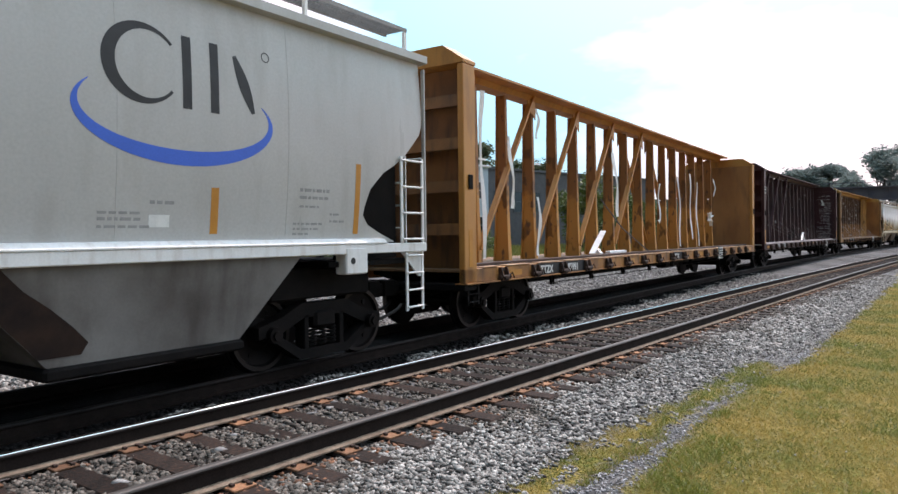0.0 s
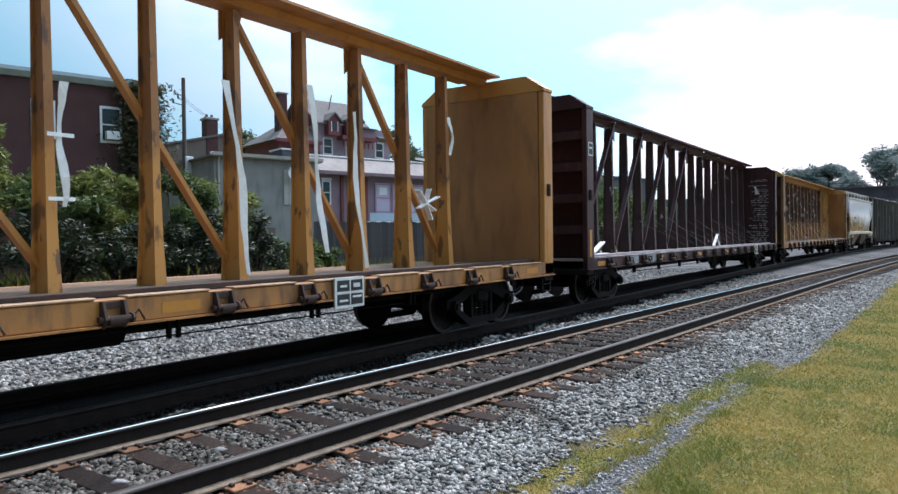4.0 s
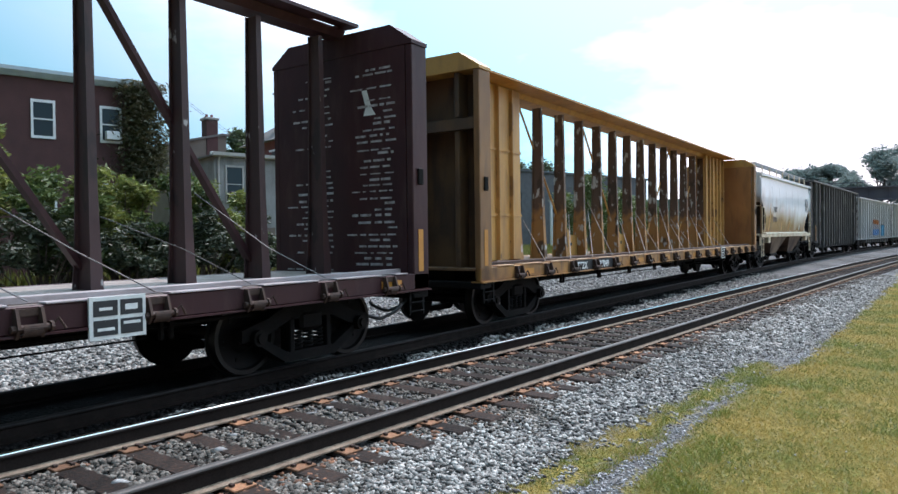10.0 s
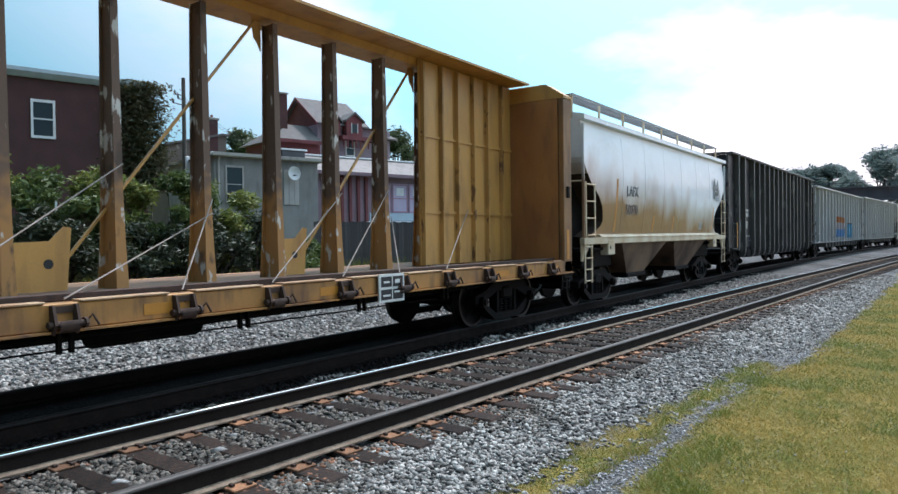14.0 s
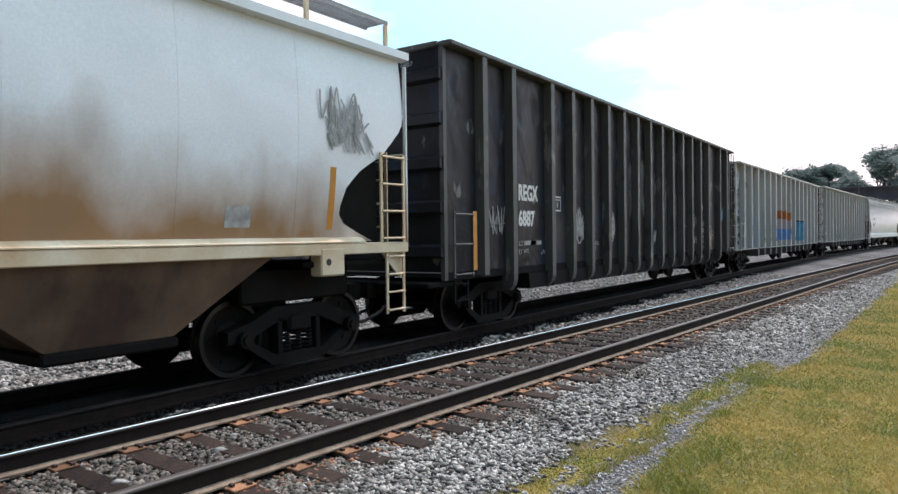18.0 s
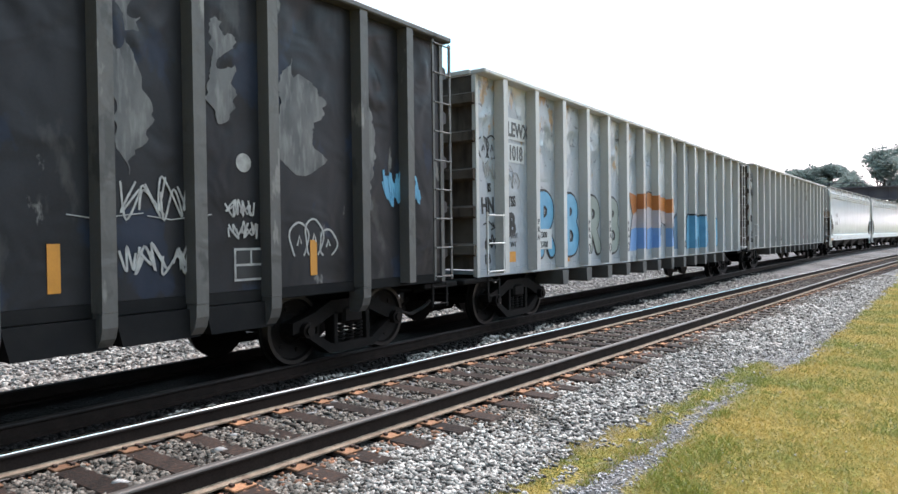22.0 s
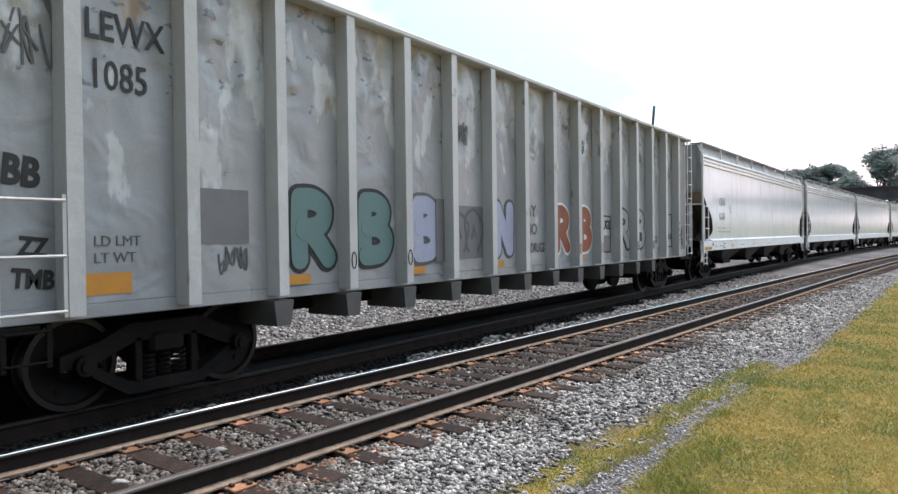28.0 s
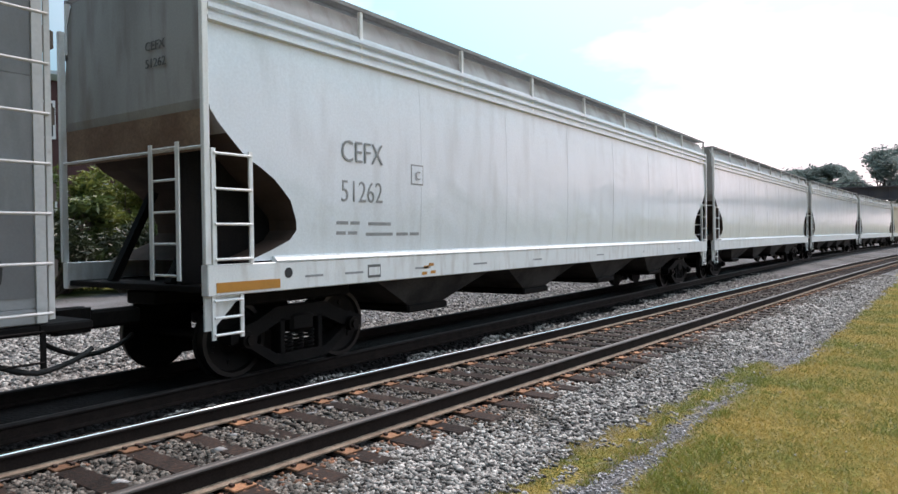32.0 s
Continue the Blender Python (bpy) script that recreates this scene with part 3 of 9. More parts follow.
rail("rail_1", near_rail_point(-0.7535), "rust-brown steel rail with a dull worn top", M["rail_dull"], True)
rail("rail_2", near_rail_point(0.7535), "rust-brown steel rail with a shining top", M["rail_head"], True)
rail("rail_3", train_rail_point(-0.7535), "dark steel rail under the train", M["rail_black"])
rail("rail_4", train_rail_point(0.7535), "dark steel rail under the train", M["rail_black"])

# ================= ground =================
def berm(d, top, half, toe, base):
    d = abs(d)
    return top if d < half else base + (top - base) * max(0.0, (toe - d) / (toe - half)) if d < toe else base


def ground_z(x, y):
    base = -0.37
    near_y = near_at(x)[1]
    tx = train_at(x)[1]
    z = max(berm(y - near_y, -0.225, 1.45, 2.5, base), berm(y - tx, RAIL_Z - 0.19, 1.6, 2.6, base))
    if y > 26:
        z += min((y - 26) * 0.01, 0.2)
    return z + 0.012 * noise.noise((x * 1.3, y * 1.3, 0))


def ground_material():
    m = bpy.data.materials.new("ballast_and_grass")
    m.use_nodes = True
    n, l = m.node_tree.nodes, m.node_tree.links
    b = n["Principled BSDF"]
    b.inputs["Roughness"].default_value = 0.95
    b.inputs["Specular IOR Level"].default_value = 0.1
    tc = n.new("ShaderNodeTexCoord")
    sep = n.new("ShaderNodeSeparateXYZ")
    l.new(tc.outputs["Object"], sep.inputs["Vector"])

    def math_node(op, a, bb=None):
        q = n.new("ShaderNodeMath")
        q.operation = op
        for i, val in enumerate((a, bb)):
            if val is None:
                continue
            if isinstance(val, (int, float)):
                q.inputs[i].default_value = val
            else:
                l.new(val, q.inputs[i])
        return q.outputs[0]

    def noise_node(scale, detail=4):
        q = n.new("ShaderNodeTexNoise")
        q.inputs["Scale"].default_value, q.inputs["Detail"].default_value = scale, detail
        l.new(tc.outputs["Object"], q.inputs["Vector"])
        return q.outputs["Fac"]

    def ramp(src, lo, hi):
        q = n.new("ShaderNodeMapRange")
        q.inputs["From Min"].default_value, q.inputs["From Max"].default_value = lo, hi
        l.new(src, q.inputs["Value"])
        return q.outputs["Result"]

    def mix(fac, a, bb):
        q = n.new("ShaderNodeMixRGB")
        l.new(fac, q.inputs["Fac"])
        for i, val in ((1, a), (2, bb)):
            if isinstance(val, tuple):
                q.inputs[i].default_value = rgb(val)
            else:
                l.new(val, q.inputs[i])
        return q.outputs["Color"]

    vor = n.new("ShaderNodeTexVoronoi")
    vor.inputs["Scale"].default_value = 24
    l.new(tc.outputs["Object"], vor.inputs["Vector"])
    vsep = n.new("ShaderNodeSeparateColor")
    l.new(vor.outputs["Color"], vsep.inputs["Color"])
    pebble = mix(ramp(vsep.outputs[0], 0.0, 1.0), (0.085, 0.083, 0.083), (0.24, 0.235, 0.23))
    gap = mix(ramp(vor.outputs["Distance"], 0.25, 0.6), pebble, (0.056, 0.053, 0.050))
    patch = mix(ramp(noise_node(0.35), 0.4, 0.65), gap, (0.15, 0.145, 0.145))
    fine = noise_node(9)
    grass_a = mix(ramp(noise_node(1.4), 0.4, 0.62), (0.22, 0.16, 0.040), (0.095, 0.115, 0.022))
    grass = mix(ramp(fine, 0.3, 0.75), grass_a, (0.26, 0.19, 0.06))
    def clamp(src, lo, hi, to):
        q = n.new("ShaderNodeMapRange")
        q.inputs["From Min"].default_value, q.inputs["From Max"].default_value, q.inputs["To Max"].default_value = lo, hi, to
        l.new(src, q.inputs["Value"])
        return q.outputs["Result"]

    sx, sy = sep.outputs["X"], sep.outputs["Y"]
    wob = math_node("ADD", math_node("MULTIPLY", math_node("SUBTRACT", noise_node(1.6, 6), 0.5), 0.55), math_node("MULTIPLY", math_node("SUBTRACT", noise_node(16, 4), 0.5), 0.5))
    # lawn edge, drawing back beyond the path's end
    lawn = math_node("ADD", math_node("ADD", math_node("ADD", sy, clamp(sx, 10.2, 11.6, 0.36)), clamp(sx, 11.3, 31, 0.5)), wob)
    main = ramp(lawn, 2.06, 1.82)
    strip = math_node("ABSOLUTE", math_node("SUBTRACT", math_node("ADD", sy, math_node("MULTIPLY", sx, 0.072)), 2.83))
    strip = math_node("MULTIPLY", ramp(math_node("ADD", strip, wob), 0.22, 0.02), clamp(sx, 11.6, 10.6, 1.0))
    is_grass = math_node("MAXIMUM", main, strip)
    far = math_node("ADD", sep.outputs["Y"], math_node("MULTIPLY", noise_node(0.3), 6.0))
    is_far = ramp(far, 28, 30)
    # bed under the train: its shadow is mixed into the oily ground colour
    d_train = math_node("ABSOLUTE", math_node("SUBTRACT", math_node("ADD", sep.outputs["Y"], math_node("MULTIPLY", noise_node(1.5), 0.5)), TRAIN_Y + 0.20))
    oily_shade = math_node("MULTIPLY", ramp(d_train, 1.75, 1.2), ramp(sep.outputs["X"], 120, 80))
    col = mix(is_grass, mix(oily_shade, patch, (0.012, 0.011, 0.011)), grass)
    col = mix(is_far, col, mix(ramp(noise_node(0.5), 0.4, 0.6), (0.10, 0.14, 0.035), (0.22, 0.23, 0.07)))
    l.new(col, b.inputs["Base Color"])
    bp = n.new("ShaderNodeBump")
    bp.inputs["Strength"].default_value, bp.inputs["Distance"].default_value = 0.9, 0.03
    bp.invert = True
    l.new(vor.outputs["Distance"], bp.inputs["Height"])
    l.new(bp.outputs["Normal"], b.inputs["Normal"])
    return m


def build_ground():
    xs = [-900, -300, -100, -40, -20] + [-10 + 0.3 * i for i in range(170)] + [42 + 2 * i for i in range(40)] + [125, 150, 200, 300, 500, 900, 1600, 3000]
    ys = [-1500, -500, -150, -60, -25, -12] + [-8 + 0.25 * i for i in range(92)] + [16 + 1.5 * i for i in range(30)] + [64, 80, 120, 200, 400, 900, 2500]
    v = [(x, y, ground_z(x, y)) for x in xs for y in ys]
    ny = len(ys)
    f = [(i * ny + j, (i + 1) * ny + j, (i + 1) * ny + j + 1, i * ny + j + 1) for i in range(len(xs) - 1) for j in range(ny - 1)]
    me = bpy.data.meshes.new("ground")
    me.from_pydata(v, [], f)
    me.polygons.foreach_set("use_smooth", [True] * len(me.polygons))
    me.materials.append(ground_material())
    return tagged(new("ground", me), "grey crushed-stone ballast bordered by dry yellow-green grass", "ground", kind="structure")


build_ground()


def scatter(name, pts, sizes, material, label, seed, flat=0.7):
    """Many small irregular stones as one mesh."""
    rng = np.random.default_rng(seed)
    base = np.array([(x, y, z) for x in (-1, 1) for y in (-1, 1) for z in (-1, 1)]) * 0.78
    tri = np.array([(0, 1, 3), (0, 3, 2), (4, 6, 7), (4, 7, 5), (0, 4, 5), (0, 5, 1), (2, 3, 7), (2, 7, 6), (0, 2, 6), (0, 6, 4), (1, 5, 7), (1, 7, 3)])
    n = len(pts)
    ax = rng.normal(size=(n, 3, 3))
    q, _ = np.linalg.qr(ax)
    v = base[None] * rng.uniform(0.45, 1.2, (n, 8, 3))
    v = v * rng.uniform(0.6, 1.3, (n, 1, 3))
    v = np.einsum("nij,nkj->nki", q, v) * (np.asarray(sizes)[:, None, None] * 0.5)
    v[:, :, 2] *= flat
    v += np.asarray(pts)[:, None, :]
    f = (tri[None] + (np.arange(n) * 8)[:, None, None]).reshape(-1, 3)
    me = bpy.data.meshes.new(name)
    me.vertices.add(n * 8)
    me.vertices.foreach_set("co", v.reshape(-1))
    me.loops.add(len(f) * 3)
    me.loops.foreach_set("vertex_index", f.reshape(-1).astype(np.int32))
    me.polygons.add(len(f))
    me.polygons.foreach_set("loop_start", np.arange(0, len(f) * 3, 3, dtype=np.int32))
    me.update(calc_edges=True)
    me.materials.append(material)
    return tagged(new(name, me), label, "gravel", kind="stuff")


# ================= bogies, couplers =================
WHEEL_R = 0.457
SPINNING = []
# car bodies are drawn on a plan 1.152 times too long and low by 0.345 m: this brings them to size on their bogies
PLAN = 0.868
TO_SIZE = Matrix.Translation((0, 0, 0.345)) @ Matrix.Diagonal((PLAN, 0.963, PLAN, 1))


def true_size(car):
    for o in car.children:
        name = o.name.split(".")[0]
        if name in ("bogie", "coupler", "air_hose"):
            o.location.x *= PLAN
        else:
            o.matrix_basis = TO_SIZE @ o.matrix_basis



def wheelset_mesh():
    g = Geo()
    g.cyl((0, -0.95, 0), (0, 0.95, 0), 0.085, 12)
    for s in (-1, 1):
        prof = [(0.69, 0.10), (0.69, WHEEL_R + 0.025), (0.715, WHEEL_R + 0.025), (0.725, WHEEL_R), (0.83, WHEEL_R - 0.008), (0.83, WHEEL_R - 0.06), (0.79, WHEEL_R - 0.08), (0.765, 0.2), (0.80, 0.15), (0.80, 0.10)]
        rings = [[(r * math.cos(2 * math.pi * i / 28), s * y, r * math.sin(2 * math.pi * i / 28)) for y, r in prof] for i in range(28)]
        rings.append(rings[0])
        g.loft(rings, close=True, caps=False)
        for k in range(6):
            a = 2 * math.pi * k / 6
            g.cyl((0.28 * math.cos(a), s * 0.76, 0.28 * math.sin(a)), (0.28 * math.cos(a), s * 0.79, 0.28 * math.sin(a)), 0.035, 8)
    me = g.mesh("wheelset", [M["wheel"], M["tread"]], 35)
    for p in me.polygons:
        r = math.hypot(p.center.x, p.center.z)
        if r > WHEEL_R - 0.045 and abs(p.center.y) > 0.73:
            p.material_index = 1
    return me


def bogie_frame_mesh():
    g = Geo()
    for s in (-1, 1):
        y0, y1 = (s * 0.93 - 0.09, s * 0.93 + 0.09)
        # arched side frame with two windows
        top = [(-1.10, 0.56), (-0.72, 0.66), (-0.42, 0.80), (0.42, 0.80), (0.72, 0.66), (1.10, 0.56), (1.10, 0.42), (0.74, 0.46), (0.36, 0.62), (-0.36, 0.62), (-0.74, 0.46), (-1.10, 0.42)]
        bot = [(-0.80, 0.44), (-0.40, 0.22), (0.40, 0.22), (0.80, 0.44), (0.80, 0.33), (0.44, 0.10), (-0.44, 0.10), (-0.80, 0.33)]
        g.prism(top, "y", y0, y1)
        g.prism(bot, "y", y0, y1)
        for x in (-0.36, 0.28):
            g.box(x, x + 0.08, y0, y1, 0.2, 0.66, 0.01)
    g.box(-0.2, 0.2, -1.05, 1.05, 0.46, 0.70, 0.04)
    g.box(-0.62, -0.54, -0.8, 0.8, 0.36, 0.46, 0.02)
    g.box(0.54, 0.62, -0.8, 0.8, 0.36, 0.46, 0.02)
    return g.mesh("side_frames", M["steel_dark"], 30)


def spring_mesh():
    g = Geo()
    for x in (0.0,):
        pts = [(x + 0.07 * math.cos(i * 0.785), 0.07 * math.sin(i * 0.785), 0.22 + 0.24 * i / 40) for i in range(41)]
        g.pipe(pts, 0.018, 5)
    return g.mesh("spring", M["steel_dark"], 60)


WHEELSET, FRAME_ME, SPRING_ME = wheelset_mesh(), bogie_frame_mesh(), spring_mesh()
CAP_ME = Geo().cyl((0, -0.07, 0), (0, 0.06, 0), 0.10, 14).cyl((0, -0.10, 0), (0, -0.06, 0), 0.06, 10).mesh("bearing_cap", M["wheel"], 40)


def bogie(car, x):
    b = part("bogie", FRAME_ME, None, car, "dark grimy three-piece bogie", at=pose(x, 0, 0))
    for dx in (-0.89, 0.89):
        w = part("wheelset", WHEELSET, None, b, "steel wheels on an axle", at=pose(dx, 0, WHEEL_R))
        SPINNING.append((w, dx))
        part("bearing_cap", CAP_ME, None, b, at=pose(dx, -1.03, WHEEL_R))
        part("bearing_cap", CAP_ME, None, b, at=pose(dx, 1.03, WHEEL_R, 0, 0, 180))
    for dx in (-0.18, 0.0, 0.18):
        part("spring", SPRING_ME, None, b, at=pose(dx, -0.93, 0))
    return b


def coupler_mesh():
    g = Geo()
    g.box(0, 0.75, -0.09, 0.09, 0.62, 0.82, 0.03)
    g.prism([(0.7, -0.14), (0.95, -0.16), (1.02, -0.05), (0.93, 0.02), (1.03, 0.1), (0.98, 0.17), (0.7, 0.15)], "z", 0.6, 0.86)
    return g.mesh("coupler", M["steel_dark"], 30)


def hose_mesh(seed):
    rng = random.Random(seed)
    sag = rng.uniform(0.3, 0.42)
    pts = [(i / 12 * 1.0, -0.32 + 0.03 * math.sin(i), 0.66 - sag * math.sin(math.pi * (0.15 + 0.7 * i / 12))) for i in range(13)]
    return Geo().pipe(pts, 0.028, 7).mesh("air_hose", M["rubber"], 60)


COUPLER, HOSE = coupler_mesh(), hose_mesh(3)


def ends(car, half, reach):
    """Couplers and air hoses at both ends of a car whose body is half long each way."""
    k = max(reach - 0.95, 0)
    part("coupler", COUPLER, None, car, at=pose(half + k - 0.15, 0, 0.05))
    part("coupler", COUPLER, None, car, at=pose(-half - k + 0.15, 0, 0.05, 0, 0, 180))
    part("air_hose", HOSE, None, car, at=pose(half - 0.3, 0, 0))
    part("air_hose", HOSE, None, car, at=pose(-half + 0.3, 0, 0, 0, 0, 180))


def ladder_geo(w, z0, z1, step=0.38, r=0.012, rail=0.025):
    """A flat ladder of width w along x, seen from -y."""
    g = Geo()
    for x in (0, w):
        g.box(x - rail, x + rail, -0.012, 0.012, z0, z1)
    k = max(int((z1 - z0) / step), 1)
    for i in range(k + 1):
        z = z0 + 0.06 + (z1 - z0 - 0.12) * i / k
        g.cyl((0, -0.02, z), (w, -0.02, z), r, 8)
    return g


# ================= centre-beam flat cars =================


def post_mesh(mat, lift=0.0):
    g = Geo()
    ring = lambda z, d, w: [(-w, -d, z), (w, -d, z), (w, -d + 0.02, z), (0.02, -d + 0.02, z), (0.02, d - 0.02, z), (w, d - 0.02, z), (w, d, z), (-w, d, z), (-w, d - 0.02, z), (-0.02, d - 0.02, z), (-0.02, -d + 0.02, z), (-w, -d + 0.02, z)]
    g.loft([ring(0.9, 0.20, 0.085), ring(1.5, 0.17, 0.068), ring(2.2, 0.15, 0.058), ring(4.77 + lift, 0.115, 0.05)])
    return g.mesh("post", mat)


def winch_mesh():
    g = Geo()
    g.prism([(-0.06, 0.13), (0.015, 0.13), (0.015, -0.12), (-0.05, -0.16), (-0.11, -0.06)], "x", -0.13, -0.10)
    g.prism([(-0.06, 0.13), (0.015, 0.13), (0.015, -0.12), (-0.05, -0.16), (-0.11, -0.06)], "x", 0.10, 0.13)
    g.cyl((-0.17, -0.05, -0.06), (0.18, -0.05, -0.06), 0.035, 10)
    g.cyl((0.18, -0.05, -0.06), (0.21, -0.05, -0.06), 0.055, 8)
    g.box(-0.10, 0.10, -0.02, 0.015, 0.05, 0.12)
    g.loft([[(x, -0.055 + 0.075 * math.cos(radians(a)), -0.06 + 0.085 * math.sin(radians(a))) for x, a in ((-0.09, q), (0.09, q), (0.09, q + 12), (-0.09, q + 12))] for q in range(150, 400, 25)])
    g.pipe([(0.20, -0.05, -0.06), (0.25, -0.09, 0.02), (0.31, -0.10, -0.09)], 0.014, 5)
    return g.mesh("tie_down_winch", M["winch"])


WINCH = winch_mesh()


def centre_beam(label, mat, s, half, panels=False, seed=1, wraps=False, marks=(), side_mat=None, cables=0, slots=False, post_mat=None, deck_mat=None, bulk_mat=None, sign_x=7.0, first=-11.16, pitch=1.345, plate_w=0.95, reflect=(0.92, 0.52, 0.12, -0.2, -0.55, -0.93), panel_x=()):
    car = thing("centre_beam_car", label, "freight car", "cars of the train")
    rng = random.Random(seed)
    W = 1.5
    post_x = [first + pitch * i for i in range(18) if first + pitch * i < half - 0.9]
    X = lambda j: post_x[9 + j if j < 0 else 8 + j]
    lift = 0.45 * (0.95 - plate_w) + (0.06 if panels else 0.0)
    # deck, side sills, centre sill
    part("deck", Geo().box(-half, half, -1.38, 1.38, 0.80, 0.86, 0.01), deck_mat or M["deck"], car, "worn planked deck")
    for sgn in (-1, 1):
        y0, y1 = sorted((sgn * 1.5, sgn * 1.385))
        g = Geo().box(-half, half, y0, y1, 0.60, 0.865, 0.012)
        a, b = sorted((sgn * 1.545, sgn * 1.30))
        g.box(-half, half, a, b, 0.575, 0.598)
        part("side_sill", g, side_mat or mat, car)
    part("centre_sill", Geo().prism([(-0.35, 0.80), (-0.35, 0.35), (-0.5, 0.35), (-0.5, 0.32), (0.5, 0.32), (0.5, 0.35), (0.35, 0.35), (0.35, 0.80)], "x", -half + 0.4, half - 0.4), M["steel_dark"], car)
    for i in range(15):
        x = -half + 1.2 + (2 * half - 2.4) * i / 14
        part("cross_bearer", Geo().prism([(-1.38, 0.795), (-1.38, 0.66), (-0.36, 0.40), (0.36, 0.40), (1.38, 0.66), (1.38, 0.795)], "x", x - 0.05, x + 0.05), M["steel_dark"], car)
    # brake pipe on hangers
    g = Geo().pipe([(-half + 3, 0.9, 0.42), (half - 3, 0.9, 0.42)], 0.035, 6)
    for i in range(7):
        x = -half + 4 + (2 * half - 8) * i / 6
        g.box(x - 0.02, x + 0.02, 0.86, 0.94, 0.40, 0.8)
    part("brake_pipe", g, M["steel_dark"], car)
    # end bulkheads
    for sgn in (-1, 1):
        xo = sgn * half
        xi = sgn * (half - 0.42)
        a, b = sorted((xo, xi))
        g = Geo()
        p0, p1 = sorted((xi, xi + sgn * 0.03))
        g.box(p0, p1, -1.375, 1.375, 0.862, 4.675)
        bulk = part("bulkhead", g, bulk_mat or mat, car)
        if bulk_mat:
            q0, q1 = sorted((xi - sgn * 0.004, xi - sgn * 0.016))
            part("inner_lining", Geo().box(q0, q1, -1.37, 1.37, 0.866, 4.67), M["lining"], bulk, "rust-stained orange lining")
        for y in (-1.5, 1.38):
            part("corner_post", Geo().box(a, b, y, y + 0.12, 0.60, 4.675, 0.015), M["corner_rust"] if panels else mat, bulk)
        # sloped cap, highest in the middle
        cap = Geo().prism([(-1.51, 4.68), (1.51, 4.68), (1.51, 4.74), (1.1, 5.0 + 0.25 * lift), (-1.1, 5.0 + 0.25 * lift), (-1.51, 4.74)], "x", a - 0.01, b + 0.01)
        part("cap", cap, mat, bulk)
        for z in ((3.55,) if panels else (1.5, 2.3, 3.1, 3.9)):
            r0, r1 = sorted((xi + sgn * 0.035, xo - sgn * 0.03))
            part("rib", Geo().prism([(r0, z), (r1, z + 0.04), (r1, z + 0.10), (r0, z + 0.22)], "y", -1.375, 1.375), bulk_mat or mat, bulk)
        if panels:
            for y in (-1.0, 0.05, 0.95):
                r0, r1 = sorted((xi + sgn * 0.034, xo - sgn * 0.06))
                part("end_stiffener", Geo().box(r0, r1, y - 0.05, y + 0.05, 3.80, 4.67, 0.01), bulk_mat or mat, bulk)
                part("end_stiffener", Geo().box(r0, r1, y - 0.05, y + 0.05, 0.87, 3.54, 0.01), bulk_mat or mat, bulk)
        part("end_step", Geo().box(a, b, -1.49, 1.49, 0.45, 0.595, 0.02), M["steel_dark"], car)
        st = ladder_geo(0.36, 0.18, 0.6, 0.2)
        part("stirrup_step", st, M["steel_dark"], car, at=pose(xo - (0.5 if sgn > 0 else -0.14), -1.47, 0))
    # centre beam
    e = half - 0.43
    chord = part("top_chord", Geo().prism([(-0.13, 4.78 + lift), (0.13, 4.78 + lift), (0.20, 4.90 + lift), (-0.20, 4.90 + lift)], "x", -e, e), mat, car)
    plate = Geo()
    zp = 4.905 + lift
    if slots:
        for sgn in (-1, 1):
            plate.box(-e, e, *sorted((sgn * plate_w, sgn * (plate_w - 0.22))), zp, zp + 0.055)
            plate.box(-e, e, *sorted((sgn * (plate_w - 0.36), 0)), zp, zp + 0.055)
            xs = [-e] + [v + d for v in post_x[1::2] for d in (-0.3, 0.3) if v + d < e] + [e]
            for i in range(0, len(xs) - 1, 2):
                plate.box(xs[i], xs[i + 1], *sorted((sgn * (plate_w - 0.22), sgn * (plate_w - 0.36))), zp + 0.004, zp + 0.05)
    else:
        plate.prism([(-plate_w, zp), (plate_w, zp), (plate_w, zp + 0.045), (plate_w - 0.3, zp + 0.08), (0.3 - plate_w, zp + 0.08), (-plate_w, zp + 0.045)], "x", -e, e)
    part("top_plate", plate, mat, chord)
    pm = post_mesh(post_mat or mat, lift)
    for px in post_x:
        part("post", pm, None, car, at=pose(px, 0, -0.04))
    if panels:
        runs = [(5.5, 8.88, 1), (1.5, 4.85, 1), (-4.9, -8.1, -1), (-0.85, -4.1, -1)]
    else:
        runs = [(X(lo * m), X(hi * m), m) for lo, hi in ((-2, 1), (-4, -2), (-6, -4), (-8, -6)) for m in (1, -1)]
        runs += [(X(-9) + 0.1, X(-9) - 0.95, 1)] if wraps else []
    for xa, xb, m in runs:
        y = 0.1 if panels else -0.16 * m
        rise = 0.0 if panels else 0.22 if wraps else 0.18
        part("brace", Geo().beam((xa, y, 0.95 + rise), (xb, y, 4.86 + lift + 0.5 * rise), 0.03 if panels else 0.07, 0.045 if panels else 0.13, (0, 1, 0)), mat, car)
        d = 0.16 if xb > xa else -0.16
        d *= 0.4 if panels else 1.0
        part("gusset", Geo().prism([(xb + d * 0.5, 4.77 + lift), (xb - 2.2 * d, 4.77 + lift), (xb - 1.6 * d, 4.50 + lift), (xb - 0.4 * d, 4.42 + lift), (xb + d * 0.5, 4.30 + lift)], "y", y - 0.012, y + 0.012), mat, car)
        d /= 0.4 if panels else 1.0
